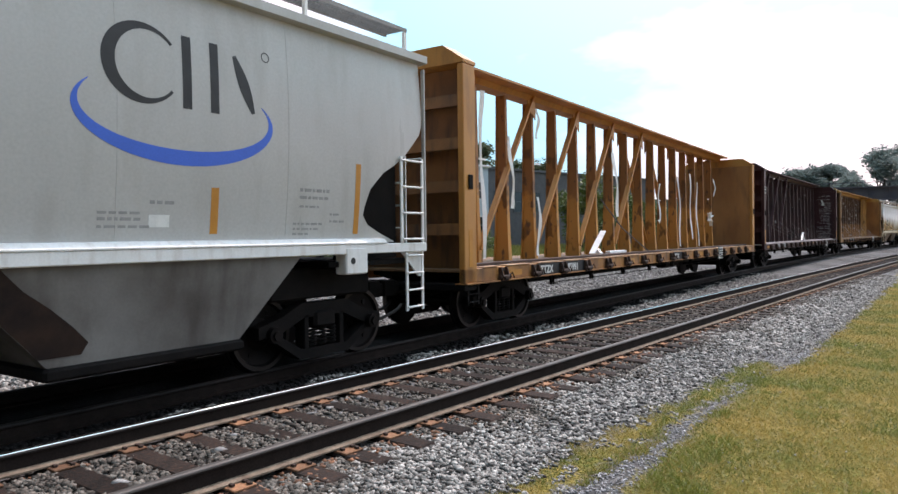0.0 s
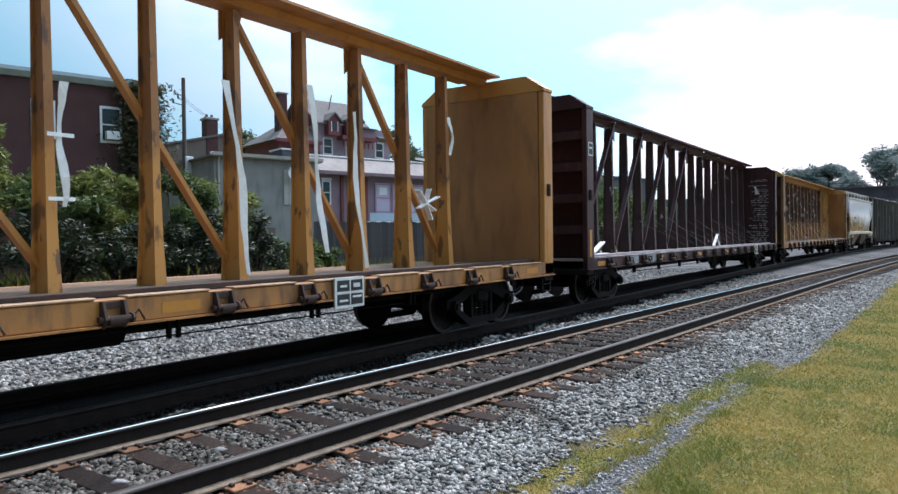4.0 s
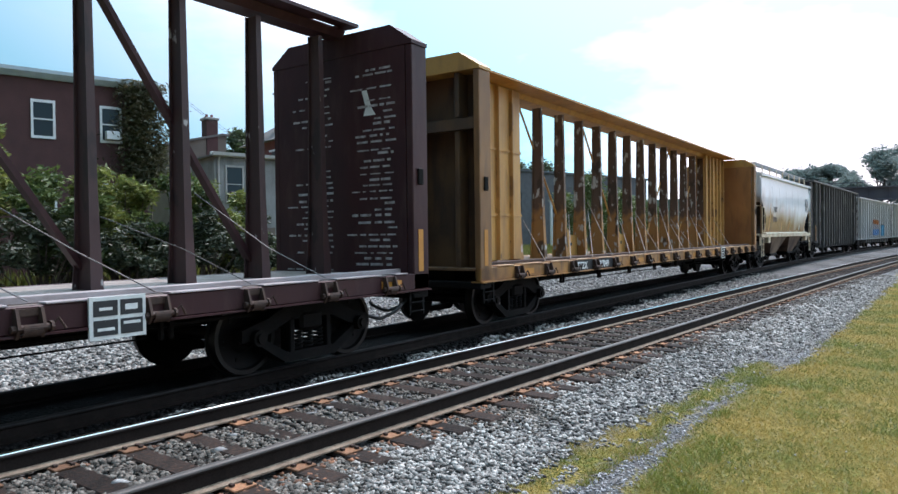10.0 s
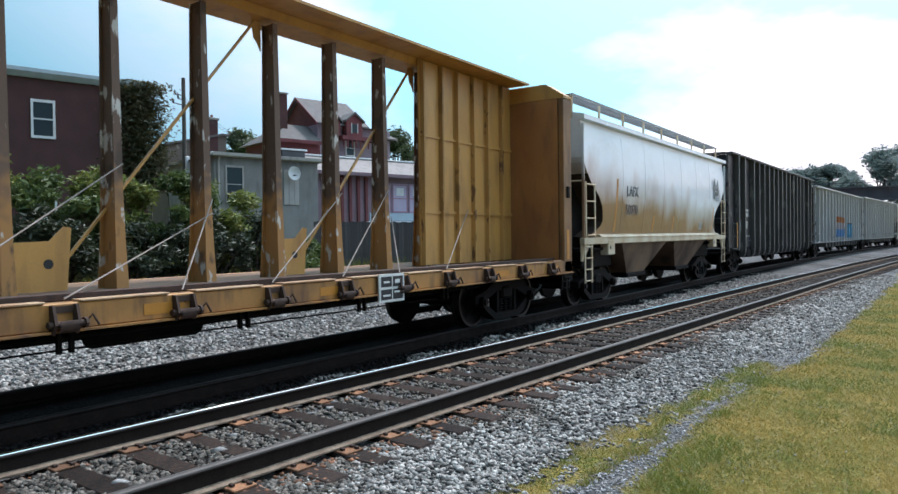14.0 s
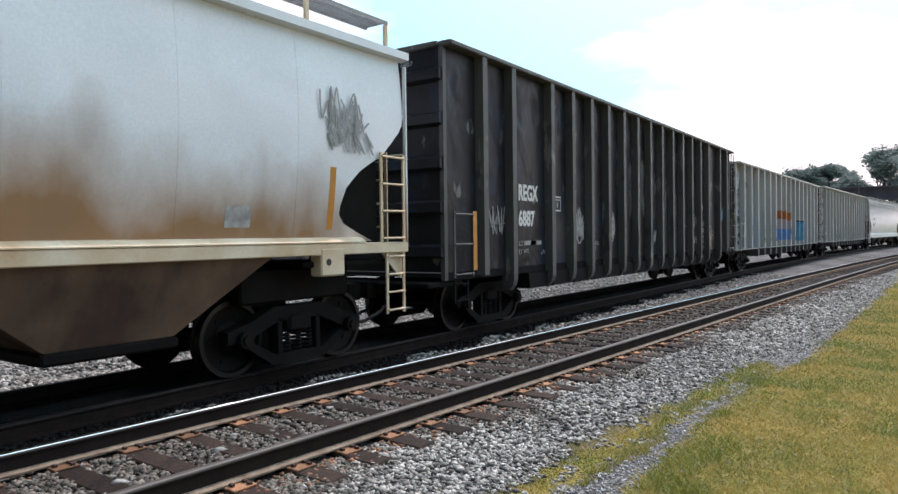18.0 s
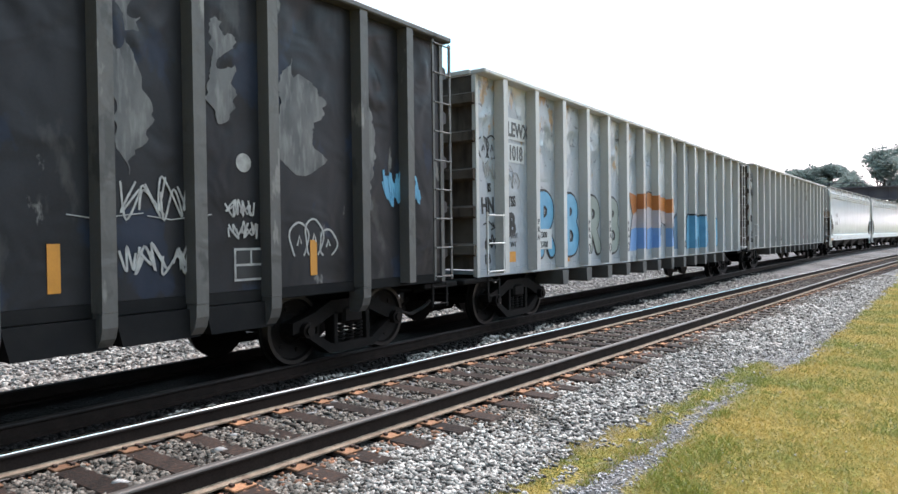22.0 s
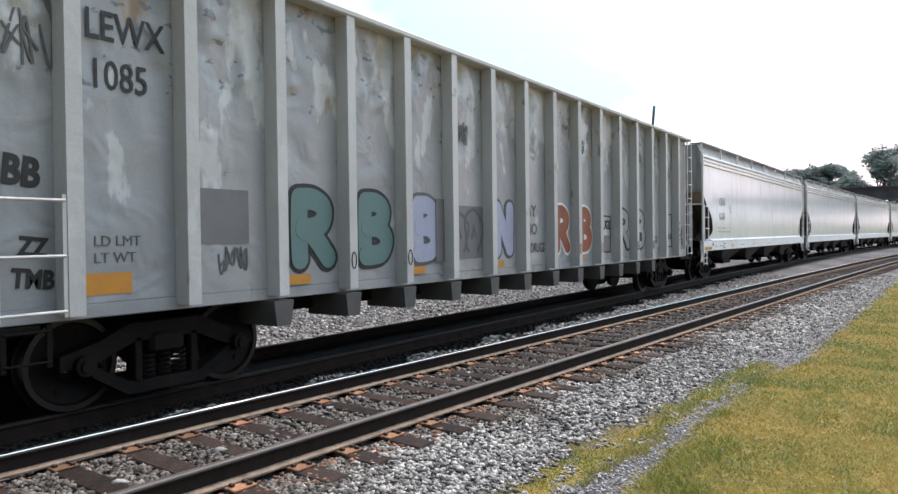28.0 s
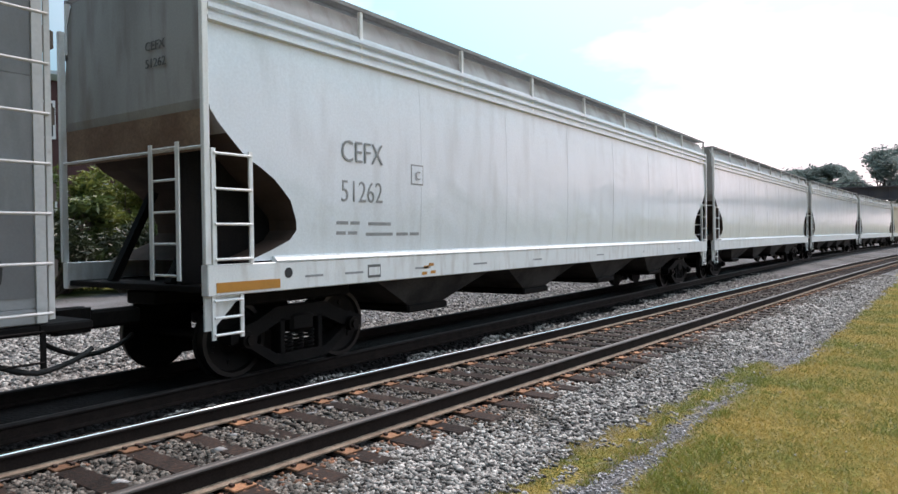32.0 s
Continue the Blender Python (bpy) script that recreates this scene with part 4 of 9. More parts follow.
        if panels:
            part("foot_plate", Geo().prism([(xa - 3.0 * d, 0.87), (xa + 1.5 * d, 0.87), (xa + 1.9 * d, 1.64), (xa + 1.3 * d, 1.66), (xa + 0.2 * d, 1.48), (xa - 3.0 * d, 1.46)], "y", y - 0.03, y - 0.018), mat, car)
    if panels:
        for xa, xb, m in runs:
            part("plate_hole", Geo().cyl((xa + 0.02, 0.066, 1.2), (xa + 0.02, 0.071, 1.2), 0.06, 12), M["black"], car)
    # worn top flange in lengths between the winches, and the kerb of the deck behind it
    stops = [-half + 0.45] + [px - 0.15 for px in [first - pitch] + post_x if abs(px) < half - 0.6] + [half - 0.45]
    for xa, xb in zip(stops, stops[1:]):
        if xb - xa > 0.6:
            part("top_flange", Geo().box(xa + 0.17, xb - 0.17, -1.52, -1.36, 0.869, 0.889, 0.004), M["flange_grey"] if slots else M["flange_orange"], car)
    part("deck_kerb", Geo().box(-half + 0.45, half - 0.45, -1.27, -1.17, 0.863, 0.945, 0.01), M["flange_grey"] if slots else M["winch"], car)
    # winches along the sill, one beside each post
    for px in [first - pitch] + post_x:
        if abs(px) < half - 0.6:
            part("tie_down_winch", WINCH, None, car, at=pose(px - 0.15, -1.5, 0.72))
    # rods and pipes slung under the near sill
    g = Geo().pipe([(-half + 3.4, -1.05, 0.46), (half - 3.4, -1.05, 0.46)], 0.028, 6).pipe([(-half + 4.2, -1.12, 0.34), (half - 5.0, -1.12, 0.34)], 0.012, 5)
    for i in range(8):
        x = -half + 4.4 + (2 * half - 9.2) * i / 7
        for dx in (0, 0.13):
            part("rod_hanger", Geo().box(x + dx - 0.022, x + dx + 0.022, -1.14, -1.09, 0.30, 0.62), M["steel_dark"], car)
    part("brake_rod", g, M["steel_dark"], car)
    part("air_tank", Geo().cyl((1.6, -0.6, 0.42), (3.0, -0.6, 0.42), 0.2, 12), M["steel_dark"], car, smooth=40)
    if panels:
        for sgn in (-1, 1):
            for i in range(3):
                x0 = half - 0.44 - 1.24 * (i + 1)
                a, b = sorted((sgn * x0, sgn * (x0 + 1.22)))
                pan = part("end_panel", Geo().box(a, b, -0.24, -0.21, 0.9, 4.88 + lift), mat, car)
                for z in (1.95, 3.5):
                    part("panel_rib", Geo().box(a, b, -0.27, -0.242, z, z + 0.05), mat, pan)
                for f in (0.02, 0.55):
                    xp = a + f * 1.22
                    part("panel_post", Geo().prism([(xp, -0.242), (xp + 0.02, -0.32), (xp + 0.07, -0.32), (xp + 0.09, -0.242)], "z", 0.9, 4.86 + lift), M["post_panel"], pan)
    # amber strips and the white-framed sign board on the sill
    for f in reflect:
        part("reflector", Geo().box(f * half - 0.25, f * half + 0.25, -1.506, -1.501, 0.66, 0.78), M["reflector"], car, "amber reflective strip")
    x0 = sign_x - 0.3
    sg = part("sign_board", Geo().box(x0, x0 + 0.62, -1.56, -1.535, 0.46, 0.90), M["lettering"], car, "square white board with a black panel of marks")
    for a, b, c, d in ((0.04, 0.30, 0.50, 0.66), (0.33, 0.58, 0.50, 0.66), (0.04, 0.30, 0.70, 0.86), (0.33, 0.58, 0.70, 0.86)):
        part("black_field", Geo().box(x0 + a, x0 + b, -1.565, -1.561, c, d), M["black"], sg)
    for a, b, c, d in ((0.08, 0.26, 0.55, 0.58), (0.36, 0.55, 0.60, 0.63), (0.10, 0.24, 0.76, 0.79), (0.38, 0.52, 0.75, 0.81)):
        part("white_bar", Geo().box(x0 + a, x0 + b, -1.570, -1.566, c, d), M["lettering"], sg)
    for a, b in panel_x:
        part("black_panel", Geo().box(a, b, -1.504, -1.501, 0.60, 0.858), M["black"], car, "black field behind the lettering")
    for body, size, x, z in marks:
        lettering(body, size, M["lettering"], car, x, z, -1.508, weight=0.006)
    if wraps:
        # torn strips hanging down the posts: top, foot, width
        for xa, za, xb, zb_, w in ((-1.95, 4.1, -1.62, 2.05, 0.09), (2.60, 3.35, 2.57, 1.88, 0.045), (4.97, 3.78, 5.30, 0.95, 0.06), (6.55, 3.98, 6.95, 1.23, 0.055), (7.60, 3.69, 7.92, 0.93, 0.05), (10.72, 4.0, 10.70, 3.2, 0.04), (-10.02, 4.78, -9.98, 0.96, 0.07), (-8.71, 3.88, -8.59, 2.14, 0.06), (-7.26, 4.75, -7.28, 3.97, 0.05), (-7.22, 2.47, -7.26, 0.95, 0.06)):
            rows = []
            for i in range(13):
                t = i / 12
                x = xa + (xb - xa) * t + 0.035 * math.sin(t * 5 + xa) + rng.uniform(-0.012, 0.012)
                z = za + (zb_ - za) * t
                ww = w * (0.75 + 0.35 * math.sin(t * 9 + xa * 3))
                y = -0.29 - 0.03 * math.sin(t * 7 + xb)
                rows.append([(x - ww, y, z), (x + ww, y - 0.02, z), (x + ww, y - 0.012, z), (x - ww, y + 0.008, z)])
            part("torn_wrap", Geo().loft(rows), M["wrap"], car, "torn strip of white plastic wrap", 60)
        for x, z in ((2.57, 1.95), (2.57, 2.7), (-7.26, 3.3), (-10.0, 3.2), (9.6, 3.0)):
            part("torn_wrap", Geo().box(x - 0.16, x + 0.15, -0.30, -0.292, z, z + 0.045), M["wrap"], car, "band of white wrap round a post")
        for a0, l0 in ((20, 0.42), (75, 0.30), (140, 0.38), (200, 0.33), (290, 0.36), (330, 0.30)):
            e1 = Vector((math.cos(radians(a0)), 0, math.sin(radians(a0))))
            part("torn_wrap", Geo().beam(Vector((9.75, -0.3, 2.15)), Vector((9.75, -0.34, 2.15)) + e1 * l0, 0.02, 0.11, (0, 1, 0)), M["wrap"], car, "knotted clump of white wrap")
        part("broken_board", Geo().beam((-4.6, -0.6, 0.92), (-3.6, -0.55, 1.58), 0.16, 0.03), M["wrap"], car, "broken white board leaning on the deck")
        part("white_timber", Geo().box(-4.3, -3.0, -1.0, -0.86, 0.863, 1.0, 0.01), M["wrap"], car, "white timber lying on the deck")
        for i in range(4):
            x = -3.75 + rng.uniform(-0.2, 0.2)
            part("torn_wrap", Geo().box(x - 0.1, x + 0.1, -0.6 + 0.05 * i, -0.4 + 0.05 * i, 0.863, 0.95 + rng.uniform(0, 0.12), 0.03), M["wrap"], car, "heap of white wrap on the deck")
        for dx in (0, 0.07):
            part("cable", Geo().pipe([(-2.25 + dx, -1.42, 0.9), (-2.75 + dx, -0.8, 1.65), (-3.05 + dx, -0.25, 2.6)], 0.010, 5), M["cable_grey"], car, "slack chain")
    if slots:
        part("broken_board", Geo().beam((3.4, -0.6, 0.92), (4.5, -0.5, 1.42), 0.10, 0.05), M["wrap"], car, "pale board leaning on the deck")
        part("broken_board", Geo().beam((4.2, -0.55, 1.28), (4.35, -0.62, 0.9), 0.06, 0.04), M["wrap"], car, "splintered prop of a board")
        part("white_timber", Geo().box(-10.2, -9.3, -0.8, -0.66, 0.863, 0.93, 0.01), M["wrap"], car, "white timber lying on the deck")
        part("broken_board", Geo().beam((-10.3, -0.7, 0.95), (-9.4, -0.65, 1.25), 0.14, 0.04), M["wrap"], car, "pale board leaning on the deck")
        part("paper_scrap", Geo().box(-6.9, -6.3, -0.9, -0.7, 0.863, 0.9, 0.01), M["wrap"], car, "white scrap on the deck")
    if slots:
        for px in post_x[5:16]:
            part("cable", Geo().pipe([(px + 0.05, -0.2, 1.95 + 0.2 * math.sin(px * 3)), (px + 0.7, -0.9, 1.35), (px + 1.25, -1.42, 0.9)], 0.008, 4), M["cable_grey"], car, "slack tie-down cable")
    for i in range(cables):
        px = post_x[1 + i] if cables > 10 else X(rng.choice([-8, -6, -5, 3, 5, 7]))
        k = 1.345 * (1.0 if i % 3 == 0 else 2.0)
        if abs(px + k) < half - 2:
            part("cable", Geo().cyl((px - 0.1, -1.44, 0.9), (px + k, -0.24, 1.85 + 0.2 * (i % 4)), 0.010, 5), M["deck"], car, "slack tie-down cable")
    for sgn in (-1, 1):
        bogie(car, sgn * (half - 2.3))
    ends(car, half, 0.95)
    return car, s


# ================= covered hoppers =================
def side_y(z, W, z0, ztop, bulge):
    """Half width of a hopper body's bulged side at height z."""
    t = min(max((z - z0) / (ztop - z0), 0.0), 1.0)
    return W - 0.02 - bulge * (1 - math.sin(math.pi * min(1, 0.12 + t * 0.62))) - 0.02 * t


# how far the side sheet is cut back from the car's end: height over the sill, metres
CUT = ((0.0, 0.55), (0.12, 0.85), (0.22, 1.25), (0.45, 1.45), (0.83, 1.30), (1.15, 0.95), (1.31, 0.58), (1.59, 0.28), (1.83, 0.04), (2.0, 0.0))


def cut_back(h):
    for (h0, c0), (h1, c1) in zip(CUT, CUT[1:]):
        if h <= h1:
            t = max((h - h0) / (h1 - h0), 0.0)
            return c0 + (c1 - c0) * t
    return 0.0


def covered_hopper(label, s, half, mat, sill_mat, bays, W=1.5, z0=1.15, ztop=4.05, roof=4.5, bulge=0.22, bands=False, sill_h=0.36, board_y=1.2, board_z=4.9,
                   bay_x=None, bay_low=0.3, bay_y=1.1, bay_mat=None, deep=1.0, ribs_top=True, ledge_mat=None):
    car = thing("covered_hopper_car", label, "freight car", "cars of the train")
    bh = half - 0.10
    zs = [z0 + 0.02 + (ztop - z0 - 0.02) * i / 22 for i in range(23)]
    prof = [(side_y(z, W, z0, ztop, bulge), z) for z in zs]
    if bands:
        prof += [(W - 0.06, ztop + 0.12), (W - 0.09, ztop + 0.42), (W * 0.85, roof - 0.04), (W * 0.55, roof), (0.0, roof + 0.02)]
    else:
        prof += [(W - 0.06, ztop + 0.12), (W * 0.86, ztop + (roof - ztop) * 0.7), (W * 0.55, roof), (0.0, roof + 0.02)]
    ring = [(-y, z) for y, z in prof] + [(y, z) for y, z in prof[-2::-1]]
    cols = 13
    grid = Geo()
    rows = []
    for c in range(cols):
        t = -1 + 2 * c / (cols - 1)
        rows.append([(t * (bh - deep * cut_back(z - z0)), y, z) for y, z in ring])
    grid.loft(rows, close=False, caps=False)
    # end walls and slope sheets between the two sides
    n = len(ring)
    for c in (0, cols - 1):
        wall_g, slope_g = Geo(), Geo()
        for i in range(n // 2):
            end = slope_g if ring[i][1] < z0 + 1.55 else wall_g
            end.add([rows[c][i], rows[c][i + 1], rows[c][n - 2 - i], rows[c][n - 1 - i]], [(0, 1, 2, 3)])
        part("end_sheet", wall_g, M["end_grey"] if bands else mat, car, "stained upper end sheet, its shade painted in on banded cars")
        part("slope_sheet", slope_g, M["slope_dark"], car, "grimy sloping end sheet with its shade painted in", 40)
    body = part("body", grid, mat, car, smooth=40)
    on_side = lambda x, w, za, zb, k=8: Geo().loft([[(x - w, -side_y(z, W, z0, ztop, bulge) - 0.0025, z), (x + w, -side_y(z, W, z0, ztop, bulge) - 0.0025, z), (x + w, -side_y(z, W, z0, ztop, bulge) + 0.01, z), (x - w, -side_y(z, W, z0, ztop, bulge) + 0.01, z)] for z in [za + (zb - za) * i / k for i in range(k + 1)]])
    for f in (-0.62, -0.36, -0.1, 0.16, 0.42, 0.68):
        part("seam", on_side(f * bh, 0.007, z0 + 0.06, ztop - 0.02, 14), mat, body)
    if bands:
        for sgn in (-1, 1):
            ya, yb = sgn * (W - 0.086), sgn * (W * 0.85 + 0.004)
            part("roof_side", Geo().prism([(ya, ztop + 0.42), (yb, roof - 0.045), (yb - sgn * 0.03, roof - 0.045), (ya - sgn * 0.03, ztop + 0.42)], "x", -bh, bh), M["end_grey"], body, "dull grey roof side under the walkway")
        for k in range(3):
            z = ztop - 0.02 + k * 0.15
            for sgn in (-1, 1):
                part("roof_rib", Geo().prism([(sgn * (W - 0.11), z), (sgn * W, z + 0.02), (sgn * W, z + 0.07), (sgn * (W - 0.11), z + 0.10)], "x", -bh, bh), mat, body)
    elif ribs_top:
        for sgn in (-1, 1):
            part("roof_rib", Geo().prism([(sgn * (W - 0.12), ztop - 0.02), (sgn * (W + 0.03), ztop + 0.0), (sgn * (W + 0.03), ztop + 0.12), (sgn * (W - 0.12), ztop + 0.16)], "x", -bh - 0.1, bh + 0.1), mat, body)
    # side sills with a bright ledge
    for sgn in (-1, 1):
        a, b = sorted((sgn * W, sgn * (W - 0.12)))
        x1 = half - 0.03
        part("side_sill", Geo().box(-x1, x1, a, b, z0 - sill_h, z0, 0.012), sill_mat, car)
        sy = side_y(z0 + 0.1, W, z0, ztop, bulge) - 0.01
        part("ledge", Geo().prism([(sgn * (W + 0.012), z0 + 0.003), (sgn * (W + 0.012), z0 + 0.018), (sgn * (W - 0.055), z0 + 0.075), (sgn * sy, z0 + 0.085), (sgn * sy, z0 + 0.003)], "x", -bh + 1.0, bh - 1.0), ledge_mat or M["white_paint"], car)
    # running boards on brackets
    board = Geo()
    for y in (-board_y, -board_y + 0.2, -board_y + 0.4, board_y - 0.4, board_y - 0.2, board_y):
        edge = abs(abs(y) - board_y + 0.2) > 0.1
        board.box(-half + 0.1, half - 0.1, y - 0.014, y + 0.014, board_z - (0.05 if edge else 0.02), board_z + (0.01 if edge else 0))
    k = int(half * 2 / (0.07 if not bands else 0.045))
    for i in range(k + 1):
        x = -half + 0.12 + (2 * half - 0.24) * i / k
        for sgn in (-1, 1):
            board.box(x - 0.010, x + 0.010, *sorted((sgn * (board_y - 0.4), sgn * board_y)), board_z - 0.02, board_z + 0.004)
    part("running_board", board, M["board"], car, "open-grid roof walkway")
    for i in range(9):
        x = -half + 0.12 + (2 * half - 0.24) * i / 8
        for sgn in (-1, 1):
            part("walkway_bracket", Geo().box(x - 0.03, x + 0.03, *sorted((sgn * board_y, sgn * (board_y - 0.05))), ztop + 0.06, board_z - 0.051), sill_mat, car)
    for i in range(bays * 2):
        x = -bh + 1.5 + (2 * bh - 3.0) * i / (bays * 2 - 1)
        part("hatch_cover", Geo().box(x - 0.5, x + 0.5, -0.28, 0.28, roof + 0.01, roof + 0.16, 0.03), mat, car)
    # discharge bays
    room = 2 * (half - 2.9)
    spans = bay_x or [(-room / 2 + room * i / bays, -room / 2 + room * (i + 1) / bays) for i in range(bays)]
    for x0, x1 in spans:
        m, w = (x0 + x1) / 2, min(0.55, (x1 - x0) * 0.3) if bands else (x1 - x0) * (0.27 if bays > 2 else 0.18)
        rings = [[(x0, -W + 0.06, z0 - sill_h * 0.6), (x1, -W + 0.06, z0 - sill_h * 0.6), (x1, W - 0.06, z0 - sill_h * 0.6), (x0, W - 0.06, z0 - sill_h * 0.6)],
                 [(m - w, -bay_y, bay_low), (m + w, -bay_y, bay_low), (m + w, bay_y, bay_low), (m - w, bay_y, bay_low)]]
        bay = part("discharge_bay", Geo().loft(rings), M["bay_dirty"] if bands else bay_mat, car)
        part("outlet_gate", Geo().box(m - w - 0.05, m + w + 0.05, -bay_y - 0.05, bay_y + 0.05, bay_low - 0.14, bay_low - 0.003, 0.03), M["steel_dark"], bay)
    part("centre_sill", Geo().box(-half + 0.2, half - 0.2, -0.3, 0.3, 0.62, 0.80, 0.02), M["steel_dark"], car)
    zhi = z0 + 1.9
    for sgn in (-1, 1):
        xo = sgn * (half - 0.05)
        part("end_platform", Geo().box(min(xo, xo - sgn * 2.2), max(xo, xo - sgn * 2.2), -W + 0.13, W - 0.13, z0 - 0.34, z0 - 0.26, 0.01), M["steel_dark"], car)
        for y in (-W + 0.03, W - 0.03):
            part("corner_post", Geo().box(xo - (0.045 if bands else 0.02), xo + (0.045 if bands else 0.02), y - 0.03, y + 0.03, z0 + 0.003, ztop + (0.4 if bands else -0.1), 0.008), sill_mat if bands else mat, car)
        lx = xo - 0.66 if sgn > 0 else xo + 0.08
        part("ladder", ladder_geo(0.56, z0 + 0.003, z0 + 1.4, 0.44, 0.017, 0.028), sill_mat, car, at=pose(lx, -W + 0.0, 0))
        part("end_ladder", ladder_geo(0.5, z0 - 0.2, z0 + 1.5, 0.42, 0.017, 0.028), sill_mat, car, at=pose(xo + sgn * 0.06, -W + 0.45, 0, 0, 0, 90))
        part("hand_rail", Geo().pipe([(xo, -W + 0.05, z0 + 1.42), (xo, W - 0.05, z0 + 1.42)], 0.02, 6), sill_mat, car)
        part("stirrup_step", ladder_geo(0.42, 0.26, z0 - sill_h, 0.26, 0.017, 0.025), sill_mat, car, at=pose(xo - 0.5 if sgn > 0 else xo + 0.08, -W + 0.03, 0))
        part("gusset_plate", Geo().prism([(xo, z0 - sill_h), (xo + sgn * -0.55, z0 - sill_h), (xo - sgn * 0.1, z0 - sill_h - 0.42), (xo, z0 - sill_h - 0.42)], "y", -W + 0.08, -W + 0.11), sill_mat, car)
        part("jacking_pad", Geo().box(xo - sgn * 1.75 - 0.24, xo - sgn * 1.75 + 0.24, -W - 0.01, -W + 0.2, z0 - sill_h - 0.30, z0 - sill_h + 0.1, 0.02), sill_mat, car) if not bands else None
        part("pad_hole", Geo().cyl((xo - sgn * 1.75 - 0.1, -W - 0.014, z0 - sill_h - 0.1), (xo - sgn * 1.75 - 0.1, -W - 0.011, z0 - sill_h - 0.1), 0.05, 12), M["black"], car) if not bands else None
        for y in (-0.6, 0.6):
            part("slope_brace", Geo().beam((xo - sgn * 0.15, y, z0 - 0.26), (xo - sgn * 0.8, y, z0 + 1.0), 0.10, 0.12, (0, 1, 0)), M["steel_dark"], car)
        part("end_web", Geo().prism([(xo - sgn * 0.06, z0 - 0.25), (xo - sgn * 1.6, z0 - 0.25), (xo - sgn * 1.45, z0 + 0.6), (xo - sgn * 0.5, z0 + 1.45), (xo - sgn * 0.06, z0 + 1.75)], "y", -0.95, -0.92), M["steel_dark"], car)
        part("body_bolster", Geo().box(min(xo - sgn * 0.9, xo - sgn * 3.0), max(xo - sgn * 0.9, xo - sgn * 3.0), -1.05, 1.05, 0.58, z0 - 0.345, 0.03), M["steel_dark"], car)
        bogie(car, sgn * (half - 2.0))
    part("brake_cylinder", Geo().cyl((half - 1.5, -0.7, z0 + 0.05), (half - 0.9, -0.7, z0 + 0.05), 0.16, 14), M["steel_dark"], car, smooth=40)
    ends(car, half, 0.95)
    return car, s, on_side


